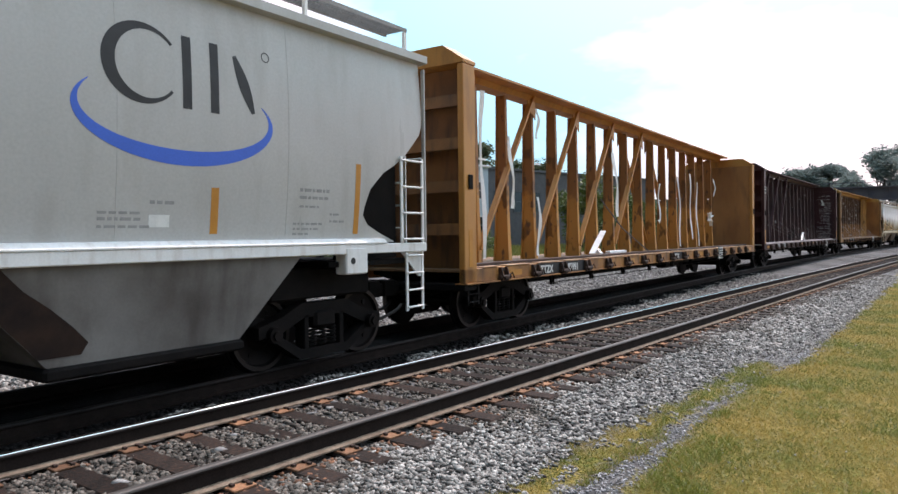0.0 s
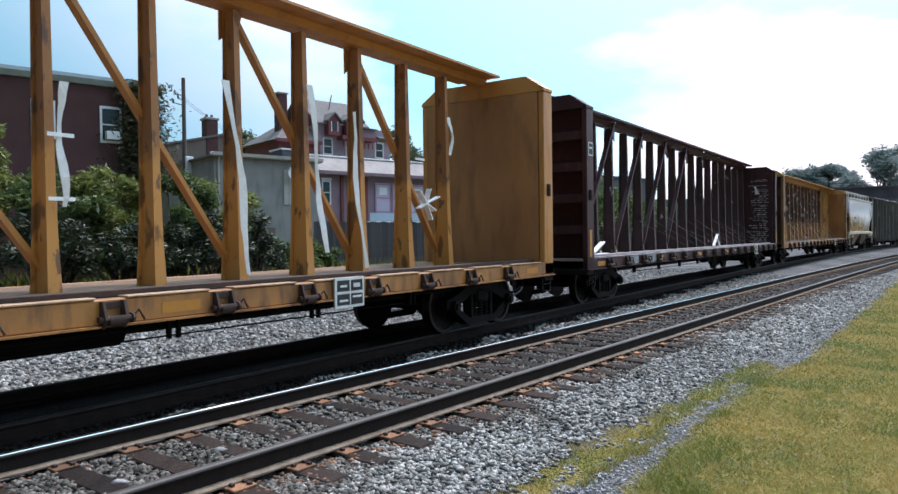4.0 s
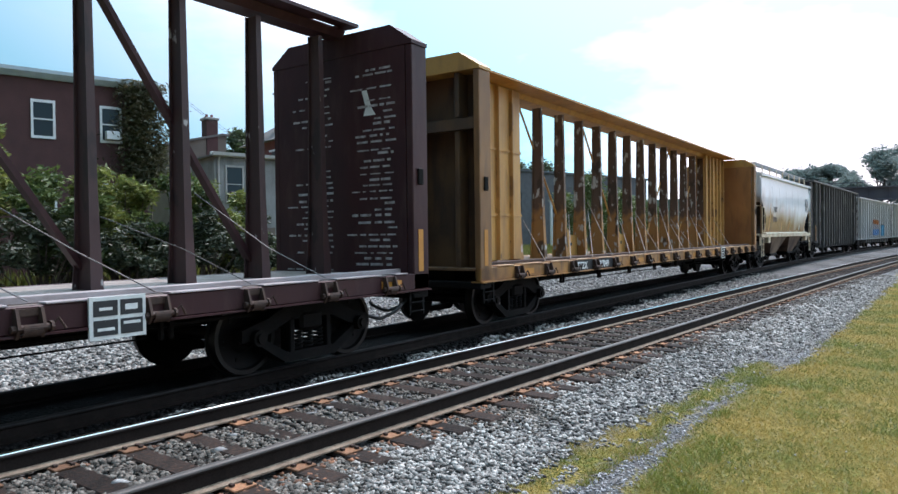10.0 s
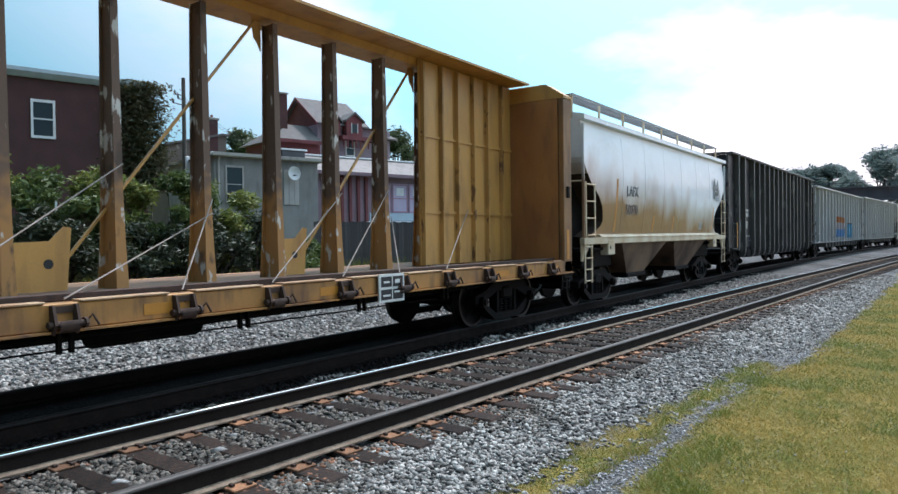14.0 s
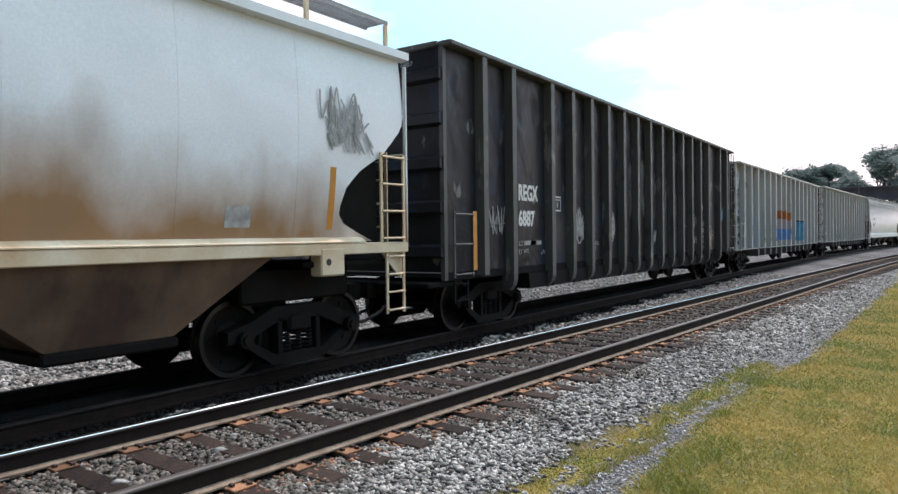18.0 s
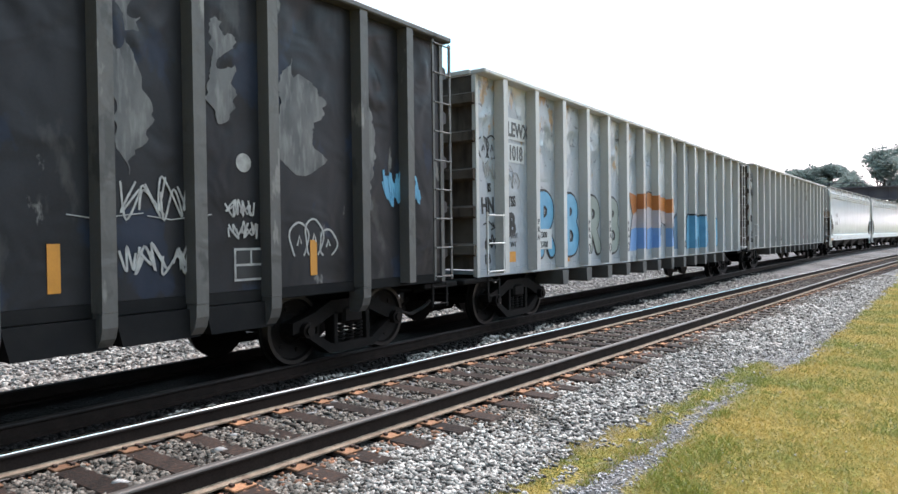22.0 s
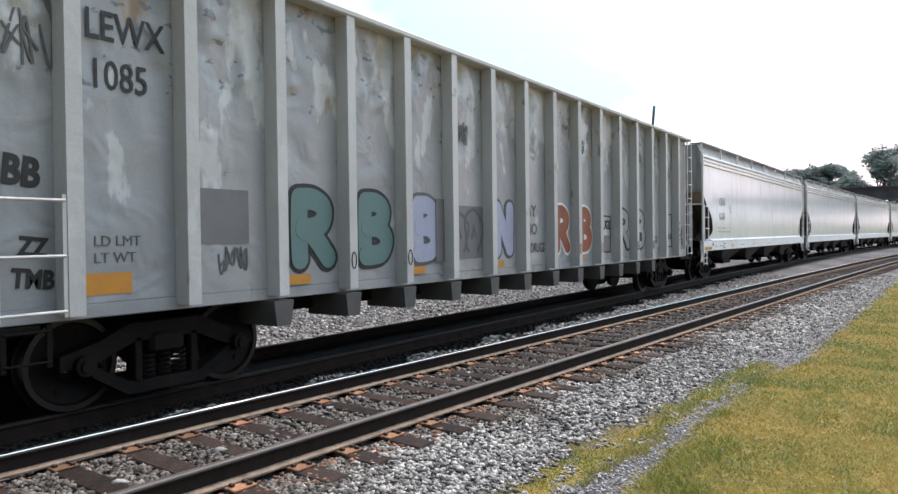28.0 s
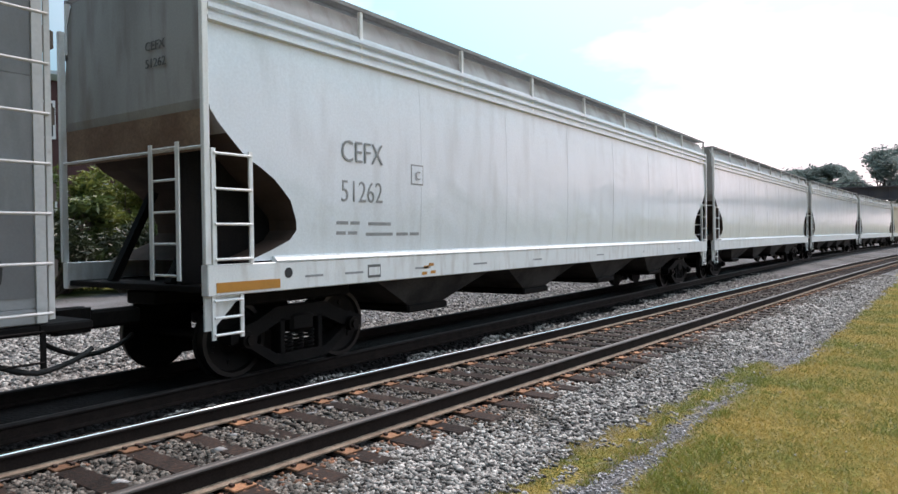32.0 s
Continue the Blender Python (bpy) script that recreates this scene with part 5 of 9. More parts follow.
# ================= gondolas =================
def gondola(label, s, half, mat, ztop, ribs, rib_mat=None, rib_depth=0.20, zb=0.82, foot=(-0.17, 0.17), dents=1.0, end_mat=None):
    car = thing("gondola_car", label, "freight car", "cars of the train")
    W = 1.5
    inner = W - rib_depth
    rib_mat = rib_mat or mat
    rng_d = random.Random(int(s))
    for sgn in (-1, 1):
        a, b = sorted((sgn * inner, sgn * (inner - 0.02)))
        xs = [-half] + ribs + [half] if sgn < 0 else [-half, half]
        for i in range(len(xs) - 1):
            if sgn > 0:
                part("side_sheet", Geo().box(xs[i] + 0.004, xs[i + 1] - 0.004, a, b, zb, ztop - 0.08), mat, car)
                continue
            # a dented sheet: flat along its edges, pushed in and out between them
            xa, xb, za, zt = xs[i] + 0.004, xs[i + 1] - 0.004, zb, ztop - 0.08
            nx, nz = 24, 60
            folds = []
            for j in range(rng_d.randint(6, 10)):
                ang = radians(rng_d.choice((60, 75, 90, 105, 120, 150, 35)) + rng_d.uniform(-12, 12))
                folds.append((rng_d.uniform(xa + 0.15, xb - 0.15), za + (zt - za) * rng_d.uniform(0.68, 0.95), math.cos(ang), math.sin(ang), rng_d.uniform(0.14, 0.42), rng_d.uniform(0.07, 0.16), rng_d.uniform(0.025, 0.065)))
            if i == 1:
                folds = []  # the numbered panel is still flat
            grid = Geo()
            for sheet in (0, 1):
                k0 = len(grid.v)
                for r in range(nz + 1):
                    for c in range(nx + 1):
                        u, w = c / nx, r / nz
                        edge = min(1.0, 5 * min(u, 1 - u)) * min(1.0, 8 * min(w, 1 - w))
                        x, z = xa + (xb - xa) * u, za + (zt - za) * w
                        up = max(0.0, w - 0.40) / 0.6
                        h1 = noise.noise((x * 1.4 + s, z * 1.0, 1.7)) * 0.05
                        h2 = max(0.0, noise.noise((x * 2.6 + s, z * 1.5 + x, 9.3)) - 0.10) * 0.20 * up
                        # folds where the load has struck the sheet from inside
                        out_ = 0.0
                        for fx, fz, ca, sa, ln, wd, dp in folds:
                            along, across = (x - fx) * ca + (z - fz) * sa, (z - fz) * ca - (x - fx) * sa
                            if abs(along) < ln and abs(across) < wd:
                                out_ = max(out_, dp * (1 - abs(along) / ln) * (1 - abs(across) / wd))
                        h2 -= out_
                        grid.v.append((x, a + 0.02 * sheet + edge * (abs(h1) * (0.15 + up) + h2) * dents, z))
                for r in range(nz):
                    for c in range(nx):
                        p0 = k0 + r * (nx + 1) + c
                        grid.f.append((p0, p0 + 1, p0 + nx + 2, p0 + nx + 1))
            part("side_sheet", grid, mat, car, smooth=70)
        a, b = sorted((sgn * W, sgn * (inner - 0.06)))
        part("top_rail", Geo().box(-half - 0.04, half + 0.04, a - 0.02, b + 0.02, ztop - 0.10, ztop, 0.02), rib_mat, car)
        part("side_sill", Geo().box(-half, half, min(sgn * inner, sgn * (inner - 0.1)), max(sgn * inner, sgn * (inner - 0.1)), zb - 0.16, zb - 0.003, 0.01), M["hatch_dark"] if foot[0] < -0.5 else mat, car)
        for x in ribs:
            prof = [(x - 0.10, sgn * inner), (x - 0.085, sgn * W), (x + 0.085, sgn * W), (x + 0.10, sgn * inner)]
            g = Geo().prism(prof, "z", zb - 0.10, ztop - 0.10)
            part("rib", g, rib_mat, car)
            tail = [[(x - k, sgn * yo, z), (x + k, sgn * yo, z), (x + k, sgn * (inner - 0.1), z), (x - k, sgn * (inner - 0.1), z)] for k, yo, z in ((0.086, W - 0.002, zb - 0.104), (0.086, W - 0.006, zb - 0.26), (0.084, W - 0.04, zb - 0.38), (0.08, W - 0.11, zb - 0.47))]
            if sgn < 0 and foot[0] < -0.5 and abs(x) < half - 2.0:
                part("rib_tail", Geo().loft(tail), rib_mat, car)
            if abs(x) < half - 3.0:
                a, b = sorted((sgn * (W - (0.12 if foot[0] < -0.5 else 0.01)), sgn * (inner - 0.55)))
                part("rib_foot", Geo().prism([(x + foot[0], zb - 0.165), (x + foot[1], zb - 0.165), (x + foot[1] - 0.05, zb - 0.50), (x + foot[0] + (0.08 if foot[0] < -0.5 else 0.04), zb - 0.50)], "y", a, b), M["hatch_dark"] if foot[0] < -0.5 else M["foot_grey"], car)
    part("floor", Geo().box(-half, half, -inner + 0.1, inner - 0.1, zb - 0.10, zb - 0.02), mat, car)
    for sgn in (-1, 1):
        a, b = sorted((sgn * (half - 0.03), sgn * half))
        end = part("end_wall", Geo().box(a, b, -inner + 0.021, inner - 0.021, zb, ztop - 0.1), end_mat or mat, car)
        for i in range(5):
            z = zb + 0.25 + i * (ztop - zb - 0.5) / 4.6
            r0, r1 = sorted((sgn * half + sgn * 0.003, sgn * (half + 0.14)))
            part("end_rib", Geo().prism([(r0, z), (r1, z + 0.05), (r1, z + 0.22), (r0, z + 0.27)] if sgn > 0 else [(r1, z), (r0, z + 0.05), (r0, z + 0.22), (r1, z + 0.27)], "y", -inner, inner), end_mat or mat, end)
        part("end_rail", Geo().box(a - 0.06, b + 0.06, -inner + 0.09, inner - 0.09, ztop - 0.09, ztop + 0.01, 0.015), rib_mat, car)
        for y in (-inner - 0.02, inner - 0.06):
            part("corner_post", Geo().box(a - 0.05, b + 0.02, y, y + 0.08, zb - 0.15, ztop - 0.11), rib_mat, car)
        part("stirrup_step", ladder_geo(0.42, 0.24, zb - 0.16, 0.22), M["steel_dark"], car, at=pose(sgn * half - (0.52 if sgn > 0 else -0.1), -W + 0.05, 0))
        part("end_sill", Geo().box(a - 0.5, b + 0.5, -1.3, 1.3, 0.55, zb - 0.17, 0.02), M["steel_dark"], car)
        bogie(car, sgn * (half - 2.1))
    # far end carries a tall ladder on the side, near end a short one
    part("ladder", ladder_geo(0.5, zb - 0.1, ztop - 0.15, 0.47, 0.016, 0.028), rib_mat, car, at=pose(half - 0.55, -W - 0.02, 0))
    part("ladder", ladder_geo(0.62, zb - 0.1, zb + 1.12, 0.56, 0.016, 0.02), rib_mat, car, at=pose(-half + 0.05, -W + 0.02, 0))
    part("centre_sill", Geo().box(-half, half, -0.28, 0.28, 0.40, zb - 0.17, 0.02), M["steel_dark"], car)
    part("underframe", Geo().box(-half + 3.6, half - 3.6, -0.85, 0.85, 0.42, zb - 0.172, 0.02), M["steel_dark"], car)
    ends(car, half + 0.2, 0.95)
    return car, s, inner


def ribs_even(half, first, step, count):
    return [-half + first + step * i for i in range(count)]


TRAIN = []


BUBBLES = {
    "B": (((0.22, 0), (0.20, 0.5), (0.22, 1)), ((0.22, 1), (0.6, 1.0), (0.86, 0.88), (0.82, 0.68), (0.55, 0.55), (0.3, 0.54)), ((0.3, 0.54), (0.7, 0.51), (0.97, 0.30), (0.82, 0.06), (0.5, 0), (0.22, 0))),
    "R": (((0.20, 0), (0.18, 0.5), (0.20, 1)), ((0.20, 1), (0.6, 1.0), (0.9, 0.86), (0.85, 0.62), (0.55, 0.5), (0.3, 0.5)), ((0.45, 0.5), (0.72, 0.27), (1.0, 0.0))),
    "O": (((0.5, 1), (0.12, 0.85), (0.04, 0.5), (0.14, 0.12), (0.5, 0), (0.86, 0.12), (0.96, 0.5), (0.88, 0.85), (0.5, 1)),),
    "M": (((0.08, 0), (0.12, 1)), ((0.12, 1), (0.5, 0.5), (0.88, 1)), ((0.88, 1), (0.92, 0))),
    "N": (((0.12, 0), (0.14, 1)), ((0.14, 1), (0.86, 0.02)), ((0.86, 0.02), (0.88, 1))),
}


def smooth_line(pts, k=6):
    """Points of a smooth curve through the given ones."""
    out = []
    for j in range(len(pts) - 1):
        p0, p1, p2, p3 = pts[max(j - 1, 0)], pts[j], pts[j + 1], pts[min(j + 2, len(pts) - 1)]
        for i in range(k):
            t = i / k
            out.append(tuple(0.5 * (2 * p1[c] + (p2[c] - p0[c]) * t + (2 * p0[c] - 5 * p1[c] + 4 * p2[c] - p3[c]) * t * t + (3 * p1[c] - p0[c] - 3 * p2[c] + p3[c]) * t ** 3) for c in (0, 1)))
    return out + [pts[-1]]


def spray(body, x0, x1, z0, z1, fill, edge, car, y, fat=0.16, line=0.06):
    """A fat round sprayed letter in the box x0 to x1, z0 to z1: a coloured face over a wider outline."""
    pad = fat + line
    for name, mat, r, lift in (("spray_outline", edge, fat + line, 0.0), ("spray_letter", fill, fat, 0.011)):
        if not mat:
            continue
        g = Geo()
        for i, path in enumerate(BUBBLES[body]):
            line_ = smooth_line([(x0 + pad + (x1 - x0 - 2 * pad) * u, z0 + pad + (z1 - z0 - 2 * pad) * w) for u, w in path])
            yy = y - lift - 0.0016 * i
            strip = ribbon(line_, r, yy)
            g.add(strip.v, strip.f)
            for (cx, cz), dy in ((line_[0], 0.0004), (line_[-1], -0.0044)):
                g.cyl((cx, yy + 0.001, cz), (cx, yy - 0.002 + dy, cz), r, 20)
        part(name, g, mat, car)


def patch(car, name, mat, x0, x1, z0, z1, y, label=""):
    return part(name, Geo().box(x0, x1, y - 0.004, y, z0, z1), mat, car, label)


def scrawl(car, mat, x, z, y, w, h, seed, r=0.010, turns=4):
    """A tag: a row of letter-like strokes of spray paint or marker, one flat line each."""
    rng = random.Random(seed)
    cells = max(turns, 2)
    for i in range(cells):
        cx, cw = x + w * i / cells, w / cells * 1.5
        pts = [(cx + cw * rng.uniform(0.0, 0.3), z + h * rng.uniform(0.6, 1.0))]
        for j in range(rng.randint(4, 6)):
            up = 0.15 if j % 2 == 0 else 0.85
            pts.append((cx + cw * rng.uniform(0.0, 1.0), z + h * min(max(up + rng.uniform(-0.25, 0.25), 0), 1.1)))
        curve = smooth_line(pts)
        part("scrawl", ribbon(curve, r, y - 0.0045 * i), mat, car)


def ribbon(curve, r, y):
    """A flat painted line of half width r along points of x and z."""
    rings = []
    for i, (px, pz) in enumerate(curve):
        xa, za = curve[max(i - 1, 0)]
        xb, zb_ = curve[min(i + 1, len(curve) - 1)]
        d = math.hypot(xb - xa, zb_ - za) or 1.0
        nx, nz = -(zb_ - za) / d * r, (xb - xa) / d * r
        rise = 0.004 * i / len(curve)
        rings.append([(px + nx, y - 0.002 - rise, pz + nz), (px - nx, y - 0.002 - rise, pz - nz), (px - nx, y + 0.001, pz - nz), (px + nx, y + 0.001, pz + nz)])
    return Geo().loft(rings)


def loops(car, mat, x, z, y, w, h, n, r):
    """Fat outlined bubble letters: n arched loops side by side."""
    for i in range(n):
        cx, rw = x + w * (i + 0.5) / n, w / n * 0.62
        hh = h * (0.8 + 0.2 * math.sin(i * 2.7))
        part("scrawl", ribbon([(cx + rw * math.cos(a) * (1 + 0.15 * math.sin(3 * a + i)), z + hh * (0.5 + 0.5 * math.sin(a))) for a in [radians(-60 + 15 * k) for k in range(21)]], r, y), mat, car)
        part("scrawl", ribbon([(cx - rw * 0.2, z + hh * 0.35), (cx + rw * 0.05, z + hh * 0.62), (cx + rw * 0.25, z + hh * 0.4)], r, y), mat, car)


# hopper with the blue emblem
c0, s0_, side0 = covered_hopper("light grey covered hopper car with a blue swoosh emblem", 0.3, 9.4, M["grey_car"], M["white_paint"], 3, z0=1.38, ztop=4.40, roof=4.62, bulge=0.20, sill_h=0.15,
                                board_y=1.2, board_z=5.02, bay_x=[(-6.6, -2.2), (-2.2, 2.2), (2.2, 6.6)], bay_low=0.2, bay_y=1.3, bay_mat=M["bay_grey"])
TRAIN.append((c0, s0_))
EY = -1.5 + 0.006


def arc(cx, cz, rx, rz, a0, a1, w0, w1, y, steps=28):
    """A crescent in the xz plane from angle a0 to a1, its width running from w0 in the middle to w1 at the ends."""
    rings = []
    for i in range(steps + 1):
        t = i / steps
        a = radians(a0 + (a1 - a0) * t)
        w = w1 + (w0 - w1) * math.sin(math.pi * t)
        ca, sa = math.cos(a), math.sin(a)
        rings.append([(cx + (rx + k * w) * ca, yy, cz + (rz + k * w) * sa) for k, yy in ((-0.5, y), (0.5, y), (0.5, y + 0.012), (-0.5, y + 0.012))])
    return Geo().loft(rings)


def hug(geo):
    """Lays a flat shape on the bulged side of the first hopper."""
    geo.v = [(x, -side_y(z, 1.5, 1.38, 4.40, 0.20) - 0.003 + (0.006 if y > EY else 0.0), z) for x, y, z in geo.v]
    return geo


def stroke(pts, widths):
    """A pen stroke through points of x and z, its width changing on the way."""
    rings = []
    for i, (x, z) in enumerate(pts):
        xa, za = pts[max(i - 1, 0)]
        xb, zb = pts[min(i + 1, len(pts) - 1)]
        d = math.hypot(xb - xa, zb - za)
        nx, nz = -(zb - za) / d * widths[i] / 2, (xb - xa) / d * widths[i] / 2
        rings.append([(x + nx, EY, z + nz), (x - nx, EY, z - nz), (x - nx, EY + 0.01, z - nz), (x + nx, EY + 0.01, z + nz)])
    return hug(Geo().loft(rings))


def straight(x, z, x2, z2, w, k=8):
    return stroke([(x + (x2 - x) * i / k, z + (z2 - z) * i / k) for i in range(k + 1)], [w] * (k + 1))


part("emblem_swoosh", hug(arc(4.72, 2.92, 1.28, 0.50, 152, 388, 0.175, 0.008, EY, 40)), M["blue"], c0, "blue crescent emblem")
mark = [(4.235 + 0.43 * math.cos(radians(a)), 3.42 + 0.41 * math.sin(radians(a))) for a in range(40, 321, 8)]
part("emblem_mark", stroke(mark, [0.035 + 0.12 * max(0.0, math.sin(math.pi * i / (len(mark) - 1))) ** 2 for i in range(len(mark))]), M["black"], c0, "black curved emblem shape")
for x in (4.76, 5.14):
    part("emblem_mark", straight(x, 2.99, x, 3.83, 0.12, 12), M["black"], c0, "black upright emblem shape")
slant = [(5.44 + 0.28 * i / 12, 3.74 - 0.68 * i / 12) for i in range(13)]
part("emblem_mark", stroke(slant, [0.05 + 0.11 * math.sin(math.pi * i / 12) for i in range(13)]), M["black"], c0, "black slanted emblem shape")
part("emblem_mark", hug(arc(5.94, 3.82, 0.06, 0.06, 0, 360, 0.012, 0.012, EY)), M["black"], c0)
for x, za, zb in ((5.16, 1.54, 2.10), (7.72, 1.53, 2.58)):
    part("reflector", side0(x, 0.055, za, zb), M["reflector"], c0, "upright amber strip")
part("data_plate", side0(4.42, 0.13, 1.62, 1.76, 2), M["lettering"], c0, "small white plate")
rngq = random.Random(8)
for x, z, w, h in ((6.55, 2.12, 0.55, 0.045), (6.55, 2.02, 0.55, 0.04), (6.55, 1.90, 0.36, 0.03), (6.45, 1.66, 0.5, 0.03), (6.45, 1.59, 0.5, 0.03), (6.45, 1.52, 0.3, 0.03), (3.70, 1.76, 0.5, 0.03), (3.70, 1.69, 0.5, 0.035), (3.70, 1.61, 0.5, 0.03), (4.30, 1.88, 0.26, 0.04), (7.15, 1.8, 0.18, 0.03), (7.15, 1.7, 0.2, 0.03)):
    xx = x
    while xx < x + w:
        d = rngq.uniform(0.03, 0.13)
        part("small_print", side0(xx + d / 2, d / 2, z, z + h, 1), M["print_soft"], c0)
        xx += d + 0.03
# black patch laid on the bay in place of the dark gap between bays
gap_rows = []
for z, xa, xb in ((1.24, 2.30, 2.72), (1.0, 2.48, 2.95), (0.8, 2.66, 3.22), (0.6, 2.85, 3.45), (0.42, 3.02, 3.62), (0.30, 3.12, 3.55)):
    y = -1.44 + 0.14 * (1.29 - z) / 1.09 - 0.006
    gap_rows.append([(xa, y, z), (xb, y, z), (xb, y + 0.004, z), (xa, y + 0.004, z)])
part("soot_stain", Geo().loft(gap_rows), M["bay_hole"], c0, "black patch on the bay for the dark gap between bays")
part("door_rod", Geo().pipe([(-6, -1.36, 0.62), (2.6, -1.36, 0.62)], 0.03, 6), M["steel_dark"], c0)

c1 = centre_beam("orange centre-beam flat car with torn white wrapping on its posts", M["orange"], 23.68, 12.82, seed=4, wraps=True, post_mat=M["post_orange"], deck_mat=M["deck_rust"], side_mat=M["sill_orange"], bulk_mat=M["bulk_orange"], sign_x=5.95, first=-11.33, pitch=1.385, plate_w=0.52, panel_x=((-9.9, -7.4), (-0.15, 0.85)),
                 marks=(("TTZX", 0.24, -9.80, 0.64), ("85991", 0.24, -8.40, 0.64), ("TTX", 0.22, 0.0, 0.65)), reflect=(0.92, 0.74, 0.25, -0.12, -0.32, -0.45, -0.85))
c2 = centre_beam("dark red-brown centre-beam flat car with a stencilled bulkhead", M["brown"], 51.2, 12.66, seed=7, post_mat=M["post_brown"], sign_x=7.04, plate_w=0.48, marks=(), cables=0, slots=True,
                 reflect=(0.92, 0.41, 0.122, -0.2, -0.55, -0.93))
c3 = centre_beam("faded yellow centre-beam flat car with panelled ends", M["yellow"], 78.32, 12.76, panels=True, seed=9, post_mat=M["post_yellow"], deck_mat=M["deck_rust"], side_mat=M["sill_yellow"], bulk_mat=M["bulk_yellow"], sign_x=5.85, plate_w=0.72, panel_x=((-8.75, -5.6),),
                 marks=(("TTZX", 0.24, -8.36, 0.64), ("37049", 0.24, -6.95, 0.64)), cables=14, reflect=(0.92, 0.74, 0.36, 0.15, -0.1, -0.3, -0.85))
for xa, xb, body, x in ((-9.95, -9.0, "TR", -9.7), (-8.55, -7.25, "874020", -8.5)):
    part("pale_field", Geo().box(xa, xb, -1.504, -1.501, 0.62, 0.855), M["print_worn"], c2[0], "worn pale field behind the lettering")
    lettering(body, 0.24, M["black"], c2[0], x, 0.65, -1.508, weight=0.006)
for x, z, w in ((2.65, 0.69, 0.06), (2.85, 0.67, 0.34)):
    part("small_print", Geo().box(x, x + w, -1.506, -1.501, z, z + 0.10), M["print_worn"], c2[0])
TRAIN += [c1, c2, c3]
# stencilled lines on the brown bulkhead's inner face, too worn to read
rng2 = random.Random(21)
for i in range(34):
    z = 4.35 - 0.105 * i + rng2.uniform(-0.02, 0.02)
    for y0 in (-1.2, 0.1):
        yy = y0 + rng2.uniform(0, 0.15)
        h = rng2.uniform(0.02, 0.045)
        while yy < y0 + rng2.uniform(0.45, 0.95) and rng2.random() < 0.9:
            w = rng2.uniform(0.05, 0.26)
            part("stencil_line", Geo().box(12.66 - 0.424 - 0.004, 12.66 - 0.424, yy, yy + w, z, z + h), M["print_dim"], c2[0])
            yy += w + rng2.uniform(0.03, 0.09)
part("stencil_line", Geo().prism([(-0.62, 4.02), (-0.52, 4.02), (-0.60, 3.72), (-0.55, 3.58), (-0.80, 3.58), (-0.72, 3.70)], "x", 12.66 - 0.428, 12.66 - 0.424), M["lettering"], c2[0])
for car, h in ((c1[0], 12.82), (c2[0], 12.66), (c3[0], 12.76)):
    for x in (-h + 0.1, h - 0.33):
        part("reflector", Geo().box(x + 0.04, x + 0.17, -1.506, -1.501, 0.90, 1.60), M["reflector"], car, "amber strip on the corner post")
        part("slotted_bracket", Geo().box(x + 0.03, x + 0.17, -1.53, -1.501, 2.35, 2.62, 0.01), M["steel_dark"], car)
pl = patch(c2[0], "plate_sign", M["black"], -12.66 + 0.08, -12.66 + 0.38, 3.48, 3.82, -1.502, "small square sign with a white frame")
for a, b, c, d in ((0.08, 0.38, 3.48, 3.505), (0.08, 0.38, 3.795, 3.82), (0.08, 0.105, 3.505, 3.795), (0.355, 0.38, 3.505, 3.795), (0.14, 0.32, 3.66, 3.70)):
    part("white_bar", Geo().box(-12.66 + a, -12.66 + b, -1.511, -1.507, c, d), M["lettering"], pl)

# short rusty hopper
c4, s4_, side4 = covered_hopper("rust-stained pale grey short covered hopper car", 99.05, 7.25, M["rusty_hopper"], M["cream_sill"], 2, z0=1.40, ztop=4.35, roof=4.62, bulge=0.26, sill_h=0.17,
                                board_y=1.2, board_z=5.02, bay_x=[(-4.5, -0.3), (0.3, 4.5)], bay_low=0.32, bay_y=1.1, bay_mat=M["bay_brown"], ledge_mat=M["cream_sill"])
TRAIN.append((c4, s4_))
lettering("LAFX", 0.40, M["print_dark"], c4, -4.13, 2.57, -1.466, weight=0.010)
lettering("50070", 0.40, M["print_faint"], c4, -4.15, 2.05, -1.434, weight=0.010)
for x, za, zb in ((-4.85, 1.55, 3.0), (-1.6, 1.55, 2.05), (0.45, 1.55, 2.05), (5.55, 1.6, 2.5)):
    part("reflector", side4(x, 0.06, za, zb), M["reflector"], c4, "upright amber strip")
part("data_plate", side4(3.9, 0.2, 1.62, 1.9, 2), M["print_worn"], c4)
for i in range(3):
    scrawl(c4, M["print_soft"], 5.2 + i * 0.1, 3.05 - i * 0.16, -1.5 + 0.012, 0.9, 0.55 - 0.1 * i, 40 + i, 0.013, 4)

# black gondola
c5, s5_, in5 = gondola("black high-sided gondola car with white lettering", 118.5, 10.9, M["black_gon"], 5.01, [-9.75, -8.61] + [-6.81 + 1.135 * i for i in range(13)] + [8.61, 9.75], foot=(-1.0, 0.10), rib_mat=M["black_rib"], rib_depth=0.17, dents=0.5)
del_y = -in5 - 0.004
TRAIN.append((c5, s5_))
lettering("REGX", 0.47, M["lettering"], c5, -8.15, 2.24, del_y, weight=0.014, squeeze=0.74)
lettering("6887", 0.45, M["lettering"], c5, -8.15, 1.69, del_y, weight=0.014, squeeze=0.80)
lettering("LD LMT", 0.15, M["print_worn"], c5, -8.15, 1.26, del_y)
